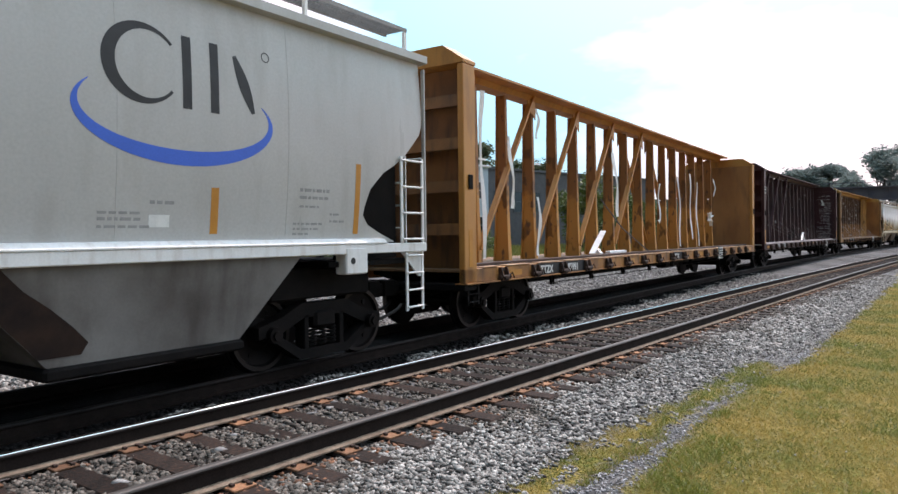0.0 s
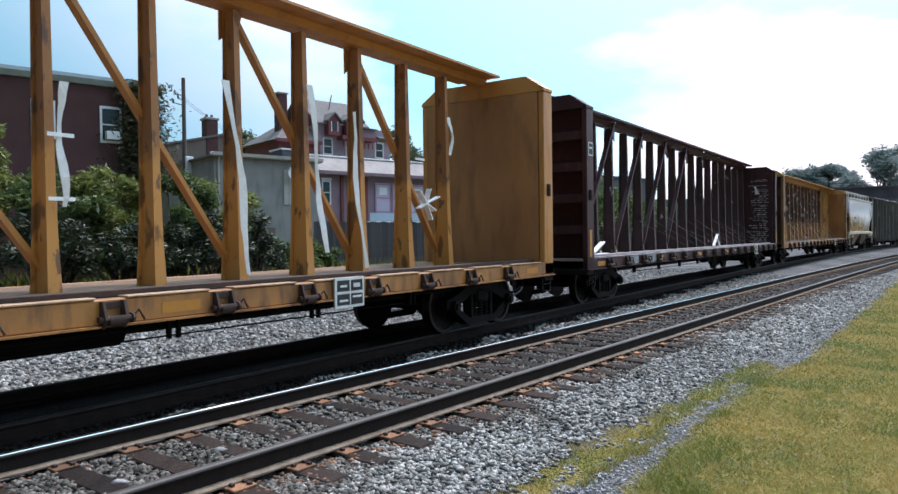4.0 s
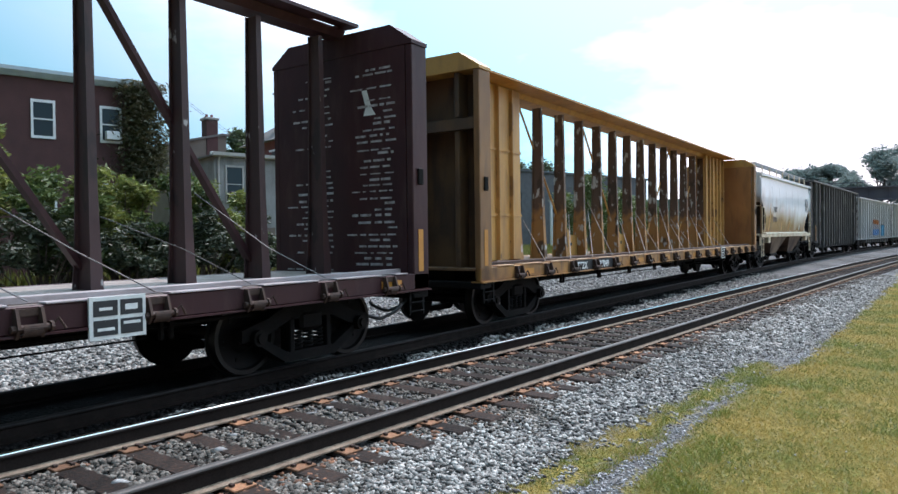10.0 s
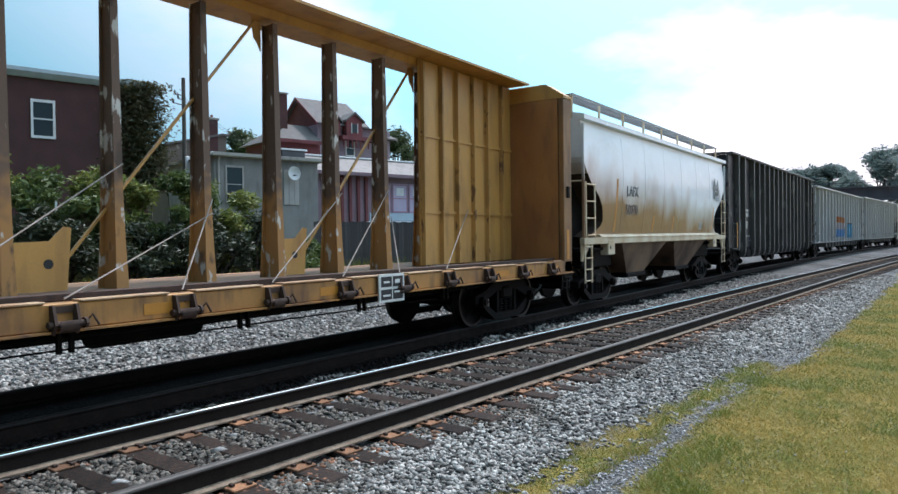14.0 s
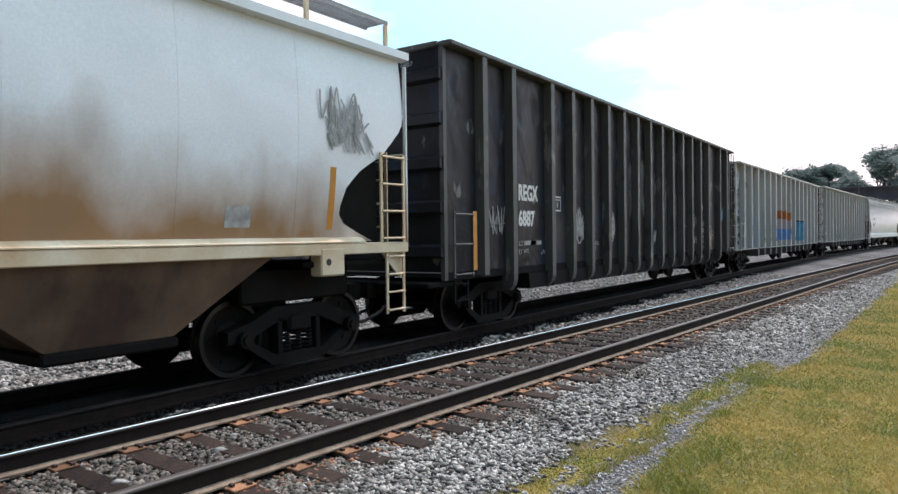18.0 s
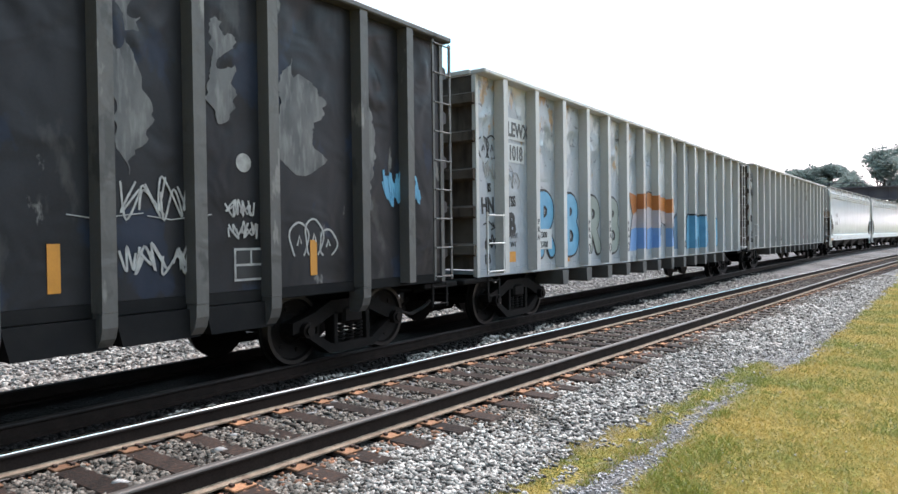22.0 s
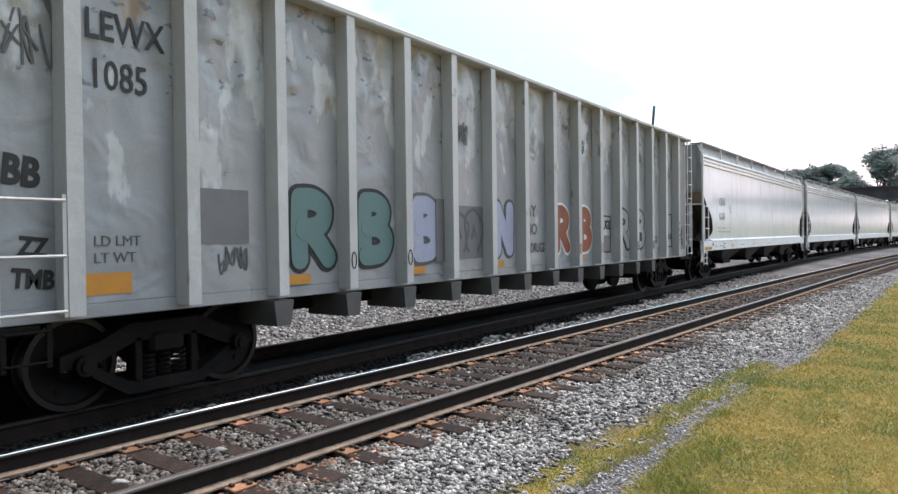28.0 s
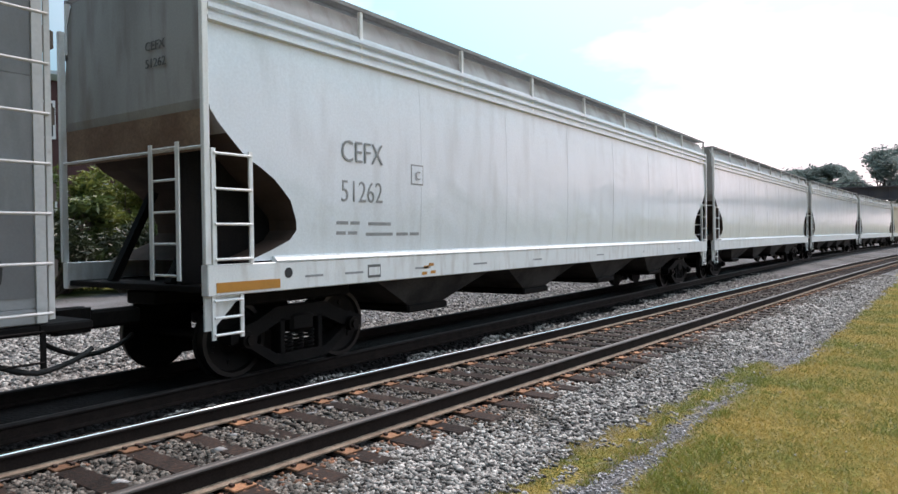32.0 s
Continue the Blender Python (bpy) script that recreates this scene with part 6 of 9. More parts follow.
lettering("LT WT", 0.15, M["print_worn"], c5, -8.15, 1.08, del_y)
for x in (-7.85, -7.6):
    patch(c5, "small_print", M["print_worn"], x - 0.02, x + 0.5, 1.27, 1.36, del_y)
bx = patch(c5, "plate_frame", M["lettering"], -6.42, -6.08, 2.04, 2.38, del_y)
part("plate_face", Geo().box(-6.395, -6.105, del_y - 0.008, del_y - 0.0045, 2.065, 2.355), M["black"], bx)
lettering("F", 0.16, M["lettering"], c5, -6.30, 2.12, del_y - 0.012)
for x, za in ((-10.25, 0.84), (-6.50, 0.95), (-3.1, 0.95), (0.4, 0.95), (4.0, 0.95), (7.6, 0.95)):
    part("reflector", Geo().box(x, x + 0.13, -1.5 - 0.004 if x < -10 else del_y - 0.004, -1.5 if x < -10 else del_y, za, za + (1.1 if x < -10 else 0.5)), M["reflector"], c5, "upright amber strip")
for i, (x, z, w, h, r) in enumerate(((-5.55, 1.35, 0.75, 0.75, 0.020), (-5.5, 1.42, 0.7, 0.6, 0.016), (-3.35, 1.35, 0.62, 0.7, 0.020), (-3.3, 1.45, 0.55, 0.5, 0.016), (-9.4, 1.5, 0.6, 0.6, 0.010), (0.35, 1.1, 0.5, 0.5, 0.012), (6.15, 1.75, 0.45, 0.22, 0.012), (6.2, 1.48, 0.45, 0.2, 0.012))):
    scrawl(c5, M["print_worn"], x, z, del_y, w, h, 60 + i, r, 4)
for x, z, r in ((-5.0, 1.30, 0.14), (-2.85, 1.32, 0.15)):
    part("scrawl", arc(x, z + 0.18, r, 0.22, 0, 360, 0.035, 0.035, del_y - 0.003, 18), M["print_worn"], c5)
scrawl(c5, M["print_worn"], 4.75, 1.70, del_y, 0.95, 0.5, 71, 0.012, 4)
scrawl(c5, M["print_worn"], 4.75, 1.08, del_y, 0.85, 0.34, 72, 0.014, 5)
loops(c5, M["print_worn"], 7.25, 1.20, del_y, 0.85, 0.62, 3, 0.014)
for i, (x, z) in enumerate(((-4.45, 1.32), (-4.15, 1.2), (-4.4, 1.06), (-7.1, 1.05), (-6.9, 1.22))):
    scrawl(c5, M["print_worn"], x, z, del_y, 0.36, 0.12, 80 + i, 0.006, 4)
lettering("PLATE", 0.07, M["lettering"], c5, -6.36, 2.27, del_y - 0.012)
part("white_spot", Geo().cyl((6.45, del_y - 0.004, 2.45), (6.45, del_y, 2.45), 0.12, 20), M["print_worn"], c5)
# pale scraped patches on the sheets, ragged and taller than wide
rngb = random.Random(77)
for x, z0_, z1_, w in ((7.05, 2.35, 3.95, 0.85), (5.95, 2.9, 4.5, 0.42), (8.75, 1.9, 3.7, 0.28), (3.0, 1.7, 3.1, 0.20), (4.72, 2.2, 4.4, 0.40), (-1.45, 1.8, 3.7, 0.20), (-0.35, 2.0, 3.9, 0.24), (0.75, 1.8, 3.4, 0.18), (1.9, 1.6, 3.6, 0.17), (-4.5, 2.3, 4.3, 0.16), (-5.6, 2.9, 4.6, 0.35), (-2.4, 2.4, 4.0, 0.15)):
    k = 48
    lft, rgt, d0, d1 = [], [], 0.0, 0.0
    for i in range(k + 1):
        end = min(1.0, 6 * min(i, k - i) / k)
        d0 = 0.85 * d0 + rngb.uniform(-0.035, 0.035)
        d1 = 0.85 * d1 + rngb.uniform(-0.045, 0.045)
        lft.append(x + w * 0.35 * (1 - end) + d0)
        rgt.append(max(x + w * (0.45 + 0.4 * end + 0.2 * math.sin(i * 0.23 + x)) + d1, lft[-1] + 0.01))
    zs_ = [z0_ + (z1_ - z0_) * i / k for i in range(k + 1)]
    part("scraped_patch", Geo().loft([[(a, del_y + 0.0005, z), (b, del_y + 0.0005, z), (b, del_y + 0.003, z), (a, del_y + 0.003, z)] for a, b, z in zip(lft, rgt, zs_)]), M["scrape"], c5, "pale scraped patch of paint")
bx = patch(c5, "sign_frame", M["print_worn"], 6.28, 6.80, 0.94, 1.36, del_y, "white-framed square with marks")
for a, b, c, d in ((6.31, 6.77, 0.97, 1.13), (6.31, 6.53, 1.16, 1.33), (6.56, 6.77, 1.16, 1.33)):
    part("black_field", Geo().box(a, b, del_y - 0.008, del_y - 0.0045, c, d), M["black"], bx)
for x, z in ((-9.2, 1.75), (4.2, 1.75), (5.1, 1.75), (2.2, 1.6)):
    part("pale_line", Geo().pipe([(x, del_y, z), (x + 0.3, del_y, z - 0.04), (x + 0.85, del_y, z + 0.03)], 0.009, 4), M["print_worn"], c5)
for i in range(3):
    scrawl(c5, M["spray_blue"], 9.2 + 0.03 * i, 2.10 - 0.06 * i, del_y, 0.85, 0.42, 90 + i, 0.022, 5)

lettering("REGX 6887", 0.13, M["print_worn"], c5, -10.9, 4.7, 0.0, name="end_lettering").matrix_basis = pose(-11.0, -0.15, 4.62, 90, 0, -90)

# grey gondola with large pieces
c6, s6_, in6 = gondola("worn grey gondola car with blue and orange spray-paint pieces", 142.0, 11.37, M["grey_gon"], 4.72, ribs_even(11.37, 0.78, 1.385, 16), rib_mat=M["grey_rib"], end_mat=M["end_grime_shade"])
TRAIN.append((c6, s6_))
gy = -in6 - 0.004
R6 = ribs_even(11.37, 0.78, 1.385, 16)
patch(c6, "white_patch", M["patch_white"], -10.32, -9.40, 3.50, 3.95, gy + 0.001)
patch(c6, "white_patch", M["patch_white"], -10.25, -9.45, 3.02, 3.42, gy + 0.001)
lettering("LEWX", 0.42, M["print_grey"], c6, -10.17, 3.57, gy - 0.006, weight=0.012, squeeze=0.80)
lettering("1018", 0.42, M["print_grey"], c6, -10.12, 3.08, gy - 0.006, weight=0.012, squeeze=0.72)
lettering("LD LMT", 0.16, M["print_grey"], c6, -10.3, 1.42, gy - 0.004)
lettering("LT WT", 0.16, M["print_grey"], c6, -10.3, 1.24, gy - 0.004)
patch(c6, "reflector", M["reflector"], -10.44, -9.86, 0.92, 1.14, gy, "amber reflective panel")
for k, (ch, fill) in enumerate((("R", "spray_blue"), ("B", "spray_blue"), ("R", "spray_green"), ("B", "spray_green"))):
    spray(ch, R6[1 + k] + 0.13, R6[2 + k] - 0.12, 0.92, 2.52, M[fill], M["black"], c6, gy, 0.16, 0.06)
# the orange, white and blue piece: block letters over three panels and their ribs
def block(name, mat, pts, y, label=""):
    """A flat painted shape with the given corners in x and z."""
    return part(name, Geo().prism(pts, "y", y - 0.004, y), mat, c6, label)


def banded(x0, x1, top, y, cutb=1.0):
    block("spray_block", M["spray_orange"], [(x0, top - 0.46), (x0 + 0.25 * (x1 - x0), top - 0.40), (x1, top - 0.48), (x1, top), (x0, top + 0.03)], y, "orange sprayed band")
    block("spray_block", M["spray_pale"], [(x0, 1.62), (x1, 1.70), (x1, top - 0.485), (x0 + 0.25 * (x1 - x0), top - 0.405), (x0, top - 0.465)], y, "white sprayed band")
    block("spray_block", M["spray_sky"], [(x0, cutb), (x1, cutb + 0.02), (x1, 1.695), (x0, 1.615)], y, "blue sprayed band")


block("spray_block", M["spray_orange"], [(R6[5] + 0.95, 2.05), (R6[6] - 0.11, 2.16), (R6[6] - 0.11, 2.62), (R6[5] + 0.72, 2.70), (R6[5] + 0.70, 2.5)], gy, "orange sprayed band")
block("spray_block", M["spray_pale"], [(R6[5] + 0.78, 1.62), (R6[6] - 0.11, 1.68), (R6[6] - 0.11, 2.155), (R6[5] + 0.95, 2.045)], gy, "white sprayed band")
block("spray_block", M["spray_sky"], [(R6[5] + 0.62, 0.98), (R6[6] - 0.11, 1.0), (R6[6] - 0.11, 1.675), (R6[5] + 0.78, 1.615)], gy, "blue sprayed band")
# the round letter before it
block("spray_block", M["spray_orange"], [(R6[5] + 0.14, 2.24)] + [(R6[5] + 0.14 + 0.44 * math.sin(math.radians(a)), 2.24 + 0.44 * math.cos(math.radians(a))) for a in range(0, 91, 15)], gy, "orange rounded band")
block("spray_block", M["spray_pale"], [(R6[5] + 0.14, 1.86), (R6[5] + 0.34, 1.90), (R6[5] + 0.50, 2.02), (R6[5] + 0.58, 2.235), (R6[5] + 0.14, 2.235)], gy, "white rounded band")
part("spray_line", ribbon(smooth_line([(R6[5] + 0.13, 1.80), (R6[5] + 0.40, 1.84), (R6[5] + 0.60, 2.05), (R6[5] + 0.62, 2.35), (R6[5] + 0.46, 2.62), (R6[5] + 0.13, 2.74)]), 0.03, gy - 0.005), M["black"], c6)
banded(R6[6] + 0.11, R6[6] + 0.72, 2.52, gy)
banded(R6[6] + 0.80, R6[7] - 0.10, 2.74, gy)
part("spray_line", ribbon(smooth_line([(R6[6] + 0.11, 2.10), (R6[6] + 0.22, 1.95), (R6[6] + 0.30, 1.60), (R6[6] + 0.24, 1.20), (R6[6] + 0.13, 1.02)]), 0.022, gy - 0.006), M["black"], c6)
part("spray_line", ribbon([(R6[6] + 0.12, 2.50), (R6[6] + 0.40, 2.57), (R6[6] + 0.72, 2.54)], 0.018, gy - 0.006), M["black"], c6)
lettering("OFS", 0.2, M["spray_deep"], c6, R6[6] + 0.34, 1.20, gy - 0.008, name="scrawl", weight=0.006, turn=8)
loops(c6, M["lettering"], R6[6] + 0.12, 2.66, gy, 0.45, 0.22, 3, 0.014)
banded(R6[7] + 0.11, R6[7] + 0.36, 2.68, gy)
block("spray_block", M["spray_orange"], [(R6[7] + 0.46, 2.26), (R6[8] - 0.11, 2.20), (R6[8] - 0.11, 2.66), (R6[7] + 0.50, 2.68)], gy, "orange sprayed band")
block("spray_block", M["spray_pale"], [(R6[7] + 0.85, 1.85), (R6[8] - 0.11, 1.75), (R6[8] - 0.11, 2.195), (R6[7] + 0.75, 2.22)], gy)
for k in (6, 7, 8):
    banded(R6[k] - 0.08, R6[k] + 0.08, 2.68 if k < 8 else 2.62, -1.5, 1.05)
for line in ([(R6[6] + 0.78, 2.74), (R6[6] + 0.74, 2.2), (R6[6] + 0.78, 1.6), (R6[6] + 0.76, 1.0)], [(R6[6] + 0.78, 2.76), (R6[6] + 1.0, 2.80), (R6[7] - 0.11, 2.76)], [(R6[7] + 0.37, 2.68), (R6[7] + 0.40, 1.8), (R6[7] + 0.34, 1.0)], [(R6[7] + 0.46, 2.70), (R6[7] + 0.44, 2.4), (R6[7] + 0.50, 2.25), (R6[7] + 0.74, 2.2), (R6[7] + 0.84, 1.85), (R6[8] - 0.12, 1.74)], [(R6[5] + 0.66, 2.72), (R6[5] + 0.70, 2.5), (R6[5] + 0.93, 2.04), (R6[5] + 0.76, 1.62), (R6[5] + 0.60, 0.98)]):
    part("spray_line", ribbon(line, 0.016, gy - 0.005), M["black"], c6)
scrawl(c6, M["black"], R6[7] + 0.46, 1.35, gy - 0.002, 0.30, 0.45, 131, 0.018, 3)
scrawl(c6, M["spray_deep"], R6[8] - 0.06, 1.3, -1.506, 0.12, 0.5, 133, 0.008, 3)
def web(mat, k, z0, z1):
    """Paint on the flank of a rib."""
    x = R6[k]
    part("spray_block", Geo().prism([(x - 0.1035, -1.31), (x - 0.0885, -1.502), (x - 0.085, -1.502), (x - 0.098, -1.31)], "z", z0, z1), M[mat], c6)


for k in (6, 7, 8):
    top = 2.68 if k < 8 else 2.62
    for mat, z0, z1 in (("spray_orange", top - 0.46, top), ("spray_pale", 1.665, top - 0.465), ("spray_sky", 1.04, 1.66)):
        web(mat, k, z0, z1)


def slab(x0, x1, top, left=True, right=True):
    """Part of a fat sky-blue letter on a side sheet: rounded where the letter ends, square where it runs on over a rib."""
    for mat, grow, y in (("black", 0.065, gy), ("spray_blue", 0.0, gy - 0.006)):
        xa, xb, zb = x0 - (grow if left else 0), x1 + (grow if right else 0), top + grow
        r = 0.26 + grow
        pts = [(xa, 0.93), (xb, 0.93)]
        pts += [(xb - r + r * math.cos(math.radians(18 * i)), zb - r + r * math.sin(math.radians(18 * i))) for i in range(6)] if right else [(xb, zb)]
        pts += [(xa + r - r * math.sin(math.radians(18 * i)), zb - r + r * math.cos(math.radians(18 * i))) for i in range(6)] if left else [(xa, zb)]
        block("spray_outline" if mat == "black" else "spray_letter", M[mat], pts, y)


spray("B", R6[9] + 0.22, R6[9] + 0.90, 0.90, 2.24, M["spray_blue"], M["black"], c6, gy, 0.15, 0.05)
slab(R6[9] + 0.95, R6[10] - 0.10, 2.14, right=False)
slab(R6[10] + 0.10, R6[10] + 0.46, 2.14, left=False)
slab(R6[10] + 0.60, R6[11] - 0.10, 2.10, right=False)
spray("B", R6[11] + 0.24, R6[12] - 0.24, 0.90, 2.18, M["spray_blue"], M["black"], c6, gy, 0.16, 0.05)
spray("M", R6[12] + 0.26, R6[13] - 0.11, 0.90, 2.12, M["spray_blue"], M["black"], c6, gy, 0.15, 0.05)
for line in ([(R6[10] + 0.24, 1.78), (R6[10] + 0.30, 1.5), (R6[10] + 0.24, 1.30)], [(R6[11] - 0.34, 1.35), (R6[11] - 0.30, 1.1), (R6[11] - 0.34, 0.95)]):
    part("spray_line", ribbon(smooth_line(line), 0.03, gy - 0.011), M["black"], c6)
for k in (10, 11):
    patch(c6, "spray_block", M["spray_blue"], R6[k] - 0.08, R6[k] + 0.08, 0.94, 2.12, -1.5, "blue spray over a rib")
    patch(c6, "spray_line", M["black"], R6[k] - 0.08, R6[k] + 0.08, 2.12, 2.19, -1.5)
    web("spray_blue", k, 0.94, 2.12)
    web("black", k, 2.125, 2.19)
# dark blue cloud with a bumpy outline
cloud = [(R6[8] + 0.16, 0.95)] + [(R6[8] + 0.16 + 0.98 * i / 14, 1.45 + 0.62 * (i / 14) ** 0.7 + 0.09 * abs(math.sin(i * 1.1))) for i in range(15)] + [(R6[9] - 0.12, 0.95)]
block("spray_block", M["black"], [(x, z + (0.07 if z > 1 else 0)) for x, z in cloud], gy + 0.002, "black cloud outline")
block("spray_block", M["spray_deep"], [(x, z - (0.02 if z > 1 else 0)) for x, z in cloud], gy - 0.001, "deep blue sprayed cloud")
lettering("KITT", 0.26, M["black"], c6, R6[8] + 0.30, 1.22, gy - 0.006, name="scrawl", weight=0.008, squeeze=0.9)
for k, ch in ((14, "R"), (15, "B")):
    spray(ch, R6[k] + 0.13, min(R6[k] + 1.0, 11.3), 0.98, 2.05, M["patch_pink"], M["print_grey"], c6, gy, 0.11, 0.035)
for k in range(1, 15):
    if k in (3, 4, 5, 9, 10):
        part("spray_ring", arc(R6[k], 1.12, 0.06, 0.12, 0, 360, 0.02, 0.02, -1.5 - 0.006, 16), M["black"], c6)
wp = patch(c6, "white_patch", M["patch_white"], R6[1] + 0.16, R6[1] + 1.02, 1.16, 1.62, gy - 0.024, "white field with weights")
lettering("212300", 0.2, M["black"], c6, R6[1] + 0.24, 1.42, gy - 0.032, squeeze=0.9)
lettering("73700", 0.2, M["black"], c6, R6[1] + 0.36, 1.20, gy - 0.032, squeeze=0.9)
for f in (2, 6, 9, 12):
    patch(c6, "reflector", M["reflector"], R6[f] + 0.13, R6[f] + 0.60, 0.83, 0.93, gy - 0.024, "amber reflective panel")
for body, size, x, z, wgt in (("IS", 0.24, -10.98, 2.36, 0.008), ("HN", 0.44, -11.22, 1.92, 0.014), ("RB TSS", 0.30, -10.50, 2.06, 0.008), ("KB", 0.62, -10.42, 1.48, 0.035), ("BB", 0.26, -11.1, 0.92, 0.006)):
    lettering(body, size, M["black"], c6, x, z, gy - 0.002, name="scrawl", weight=wgt, squeeze=0.75, turn=4)
part("scrawl", ribbon([(-11.15, 1.70), (-10.95, 1.76), (-10.72, 1.64)], 0.016, gy), M["black"], c6)
part("scrawl", ribbon([(-10.80, 1.74), (-10.70, 1.64), (-10.86, 1.60)], 0.016, gy), M["black"], c6)
loops(c6, M["black"], -11.3, 3.0, gy, 0.66, 0.55, 2, 0.014)
loops(c6, M["print_soft"], -10.45, 2.45, gy, 0.75, 0.55, 3, 0.014)
scrawl(c6, M["print_soft"], -11.2, 2.62, gy, 0.55, 0.35, 151, 0.013, 3)
scrawl(c6, M["black"], -11.1, 1.22, gy, 0.36, 0.26, 152, 0.013, 3)
scrawl(c6, M["black"], -10.5, 1.15, gy, 0.16, 0.3, 153, 0.010, 2)
for k in (1, 3, 4, 5):
    lettering("P\nR\nA", 0.17, M["print_grey"], c6, R6[k] - 0.05, 1.72, -1.503, name="scrawl", weight=0.003, turn=-3 + k)

for k, ch in ((7, "G"), (8, "S")):
    lettering(ch, 0.24, M["print_grey"], c6, R6[k] - 0.07, 0.40, -1.494, name="scrawl", weight=0.006)

# second grey gondola
R7 = ribs_even(11.37, 0.78, 1.37, 16)
c7, s7_, in7 = gondola("worn grey gondola car with green and red spray-painted letters", 166.55, 11.37, M["grey_gon2"], 4.84, R7, rib_mat=M["grey_rib"], end_mat=M["end_grime_shade"])
TRAIN.append((c7, s7_))
lettering("LEWX", 0.45, M["black"], c7, -10.36, 3.62, gy, weight=0.004, squeeze=0.76)
lettering("1085", 0.45, M["black"], c7, -10.33, 3.10, gy, weight=0.002, squeeze=0.78)
lettering("LD LMT", 0.16, M["print_grey"], c7, -10.3, 1.42, gy)
lettering("LT WT", 0.16, M["print_grey"], c7, -10.3, 1.24, gy)
patch(c7, "reflector", M["reflector"], -10.4, -9.88, 0.90, 1.13, gy, "amber reflective panel")
patch(c7, "grey_patch", M["patch_dark"], -9.20, -8.25, 1.42, 2.10, gy, "dark grey painted-over patch")
for k, ch, fill, edge in ((2, "R", "spray_teal", "black"), (3, "B", "spray_teal", "black"), (4, "B", "spray_lilac", "print_grey"), (6, "N", "spray_lilac", "print_grey"), (8, "R", "spray_red", "lettering"), (9, "B", "spray_red", "lettering"), (11, "R", "grey_gon2", "black"), (12, "B", "grey_gon2", "black")):
    spray(ch, R7[k] + 0.13, R7[k + 1] - 0.13, 0.98, 2.24, M[fill], M[edge], c7, gy, 0.12 if k > 10 else 0.155, 0.075 if k > 10 else 0.06)
for k in (2, 3, 8, 9, 11, 12):
    part("spray_ring", arc(R7[k + 1], 1.14, 0.05, 0.12, 0, 360, 0.02, 0.02, -1.5 - 0.006, 16), M["spray_red" if k in (8, 9) else "black"], c7)
patch(c7, "grey_patch", M["patch_dark"], R7[5] + 0.14, R7[6] - 0.11, 1.05, 2.05, gy, "grey block painted over older letters")
loops(c7, M["print_grey"], R7[5] + 0.16, 1.12, gy - 0.005, 1.0, 0.98, 2, 0.030)
patch(c7, "grey_patch", M["patch_dark"], R7[4] + 1.0, R7[5] - 0.11, 1.02, 2.15, gy - 0.024)
for body, size, x, z, wgt in (("BB", 0.40, -11.2, 2.05, 0.016), ("ZZ", 0.26, -11.05, 1.35, 0.010), ("TMB", 0.26, -11.12, 1.04, 0.010)):
    lettering(body, size, M["black"], c7, x, z, gy - 0.002, name="scrawl", weight=wgt, squeeze=0.8, turn=-6)
patch(c7, "grey_patch", M["patch_dark"], R7[10] + 0.2, R7[10] + 1.1, 1.02, 1.45, gy)
lettering("DRUGS", 0.34, M["black"], c7, R7[10] + 0.17, 1.62, gy, weight=0.012, squeeze=0.85)
for za, zb, xa, xb in ((1.95, 1.99, 0.12, 1.12), (0.98, 1.02, 0.12, 1.12), (1.02, 1.95, 1.08, 1.12)):
    patch(c7, "sprayed_frame", M["black"], R7[10] + xa, R7[10] + xb, za, zb, gy - 0.002)
lettering("SAY", 0.34, M["print_grey"], c7, R7[7] + 0.2, 1.9, gy, weight=0.006)
lettering("NO", 0.34, M["print_grey"], c7, R7[7] + 0.3, 1.5, gy, weight=0.006)
lettering("TO DRUGS", 0.30, M["print_grey"], c7, R7[7] + 0.16, 1.1, gy, weight=0.006, squeeze=0.7)
lettering("SAY", 0.3, M["print_grey"], c7, R7[13] + 0.2, 1.55, gy, weight=0.006)
lettering("DRUGS", 0.3, M["print_grey"], c7, R7[13] + 0.2, 1.2, gy, weight=0.006, squeeze=0.8)
lettering("KIDS\nWILL\nKILL YOU", 0.27, M["black"], c7, R7[14] + 0.2, 1.82, gy, weight=0.004, squeeze=0.8)
for za, zb, xa, xb in ((2.10, 2.14, 0.14, 1.18), (1.02, 1.06, 0.14, 1.18), (1.06, 2.10, 1.14, 1.18)):
    patch(c7, "sprayed_frame", M["black"], R7[14] + xa, R7[14] + xb, za, zb, gy - 0.002)
lettering("P\nR\nA\nY", 0.2, M["print_grey"], c7, R7[15] - 0.06, 1.75, -1.503)
bx = patch(c7, "sign_frame", M["patch_white"], R7[12] + 0.32, R7[12] + 0.86, 1.22, 1.56, gy - 0.024, "white-framed square with marks")
for a, b in ((0.35, 0.57), (0.61, 0.83)):
    part("black_field", Geo().box(R7[12] + a, R7[12] + b, gy - 0.032, gy - 0.0285, 1.25, 1.53), M["black"], bx)
for f in (2, 4, 6, 9, 11, 13, 15):
    patch(c7, "reflector", M["reflector"], R7[f] + 0.16, R7[f] + 0.66, 0.84, 0.97, gy - 0.024, "amber reflective panel")
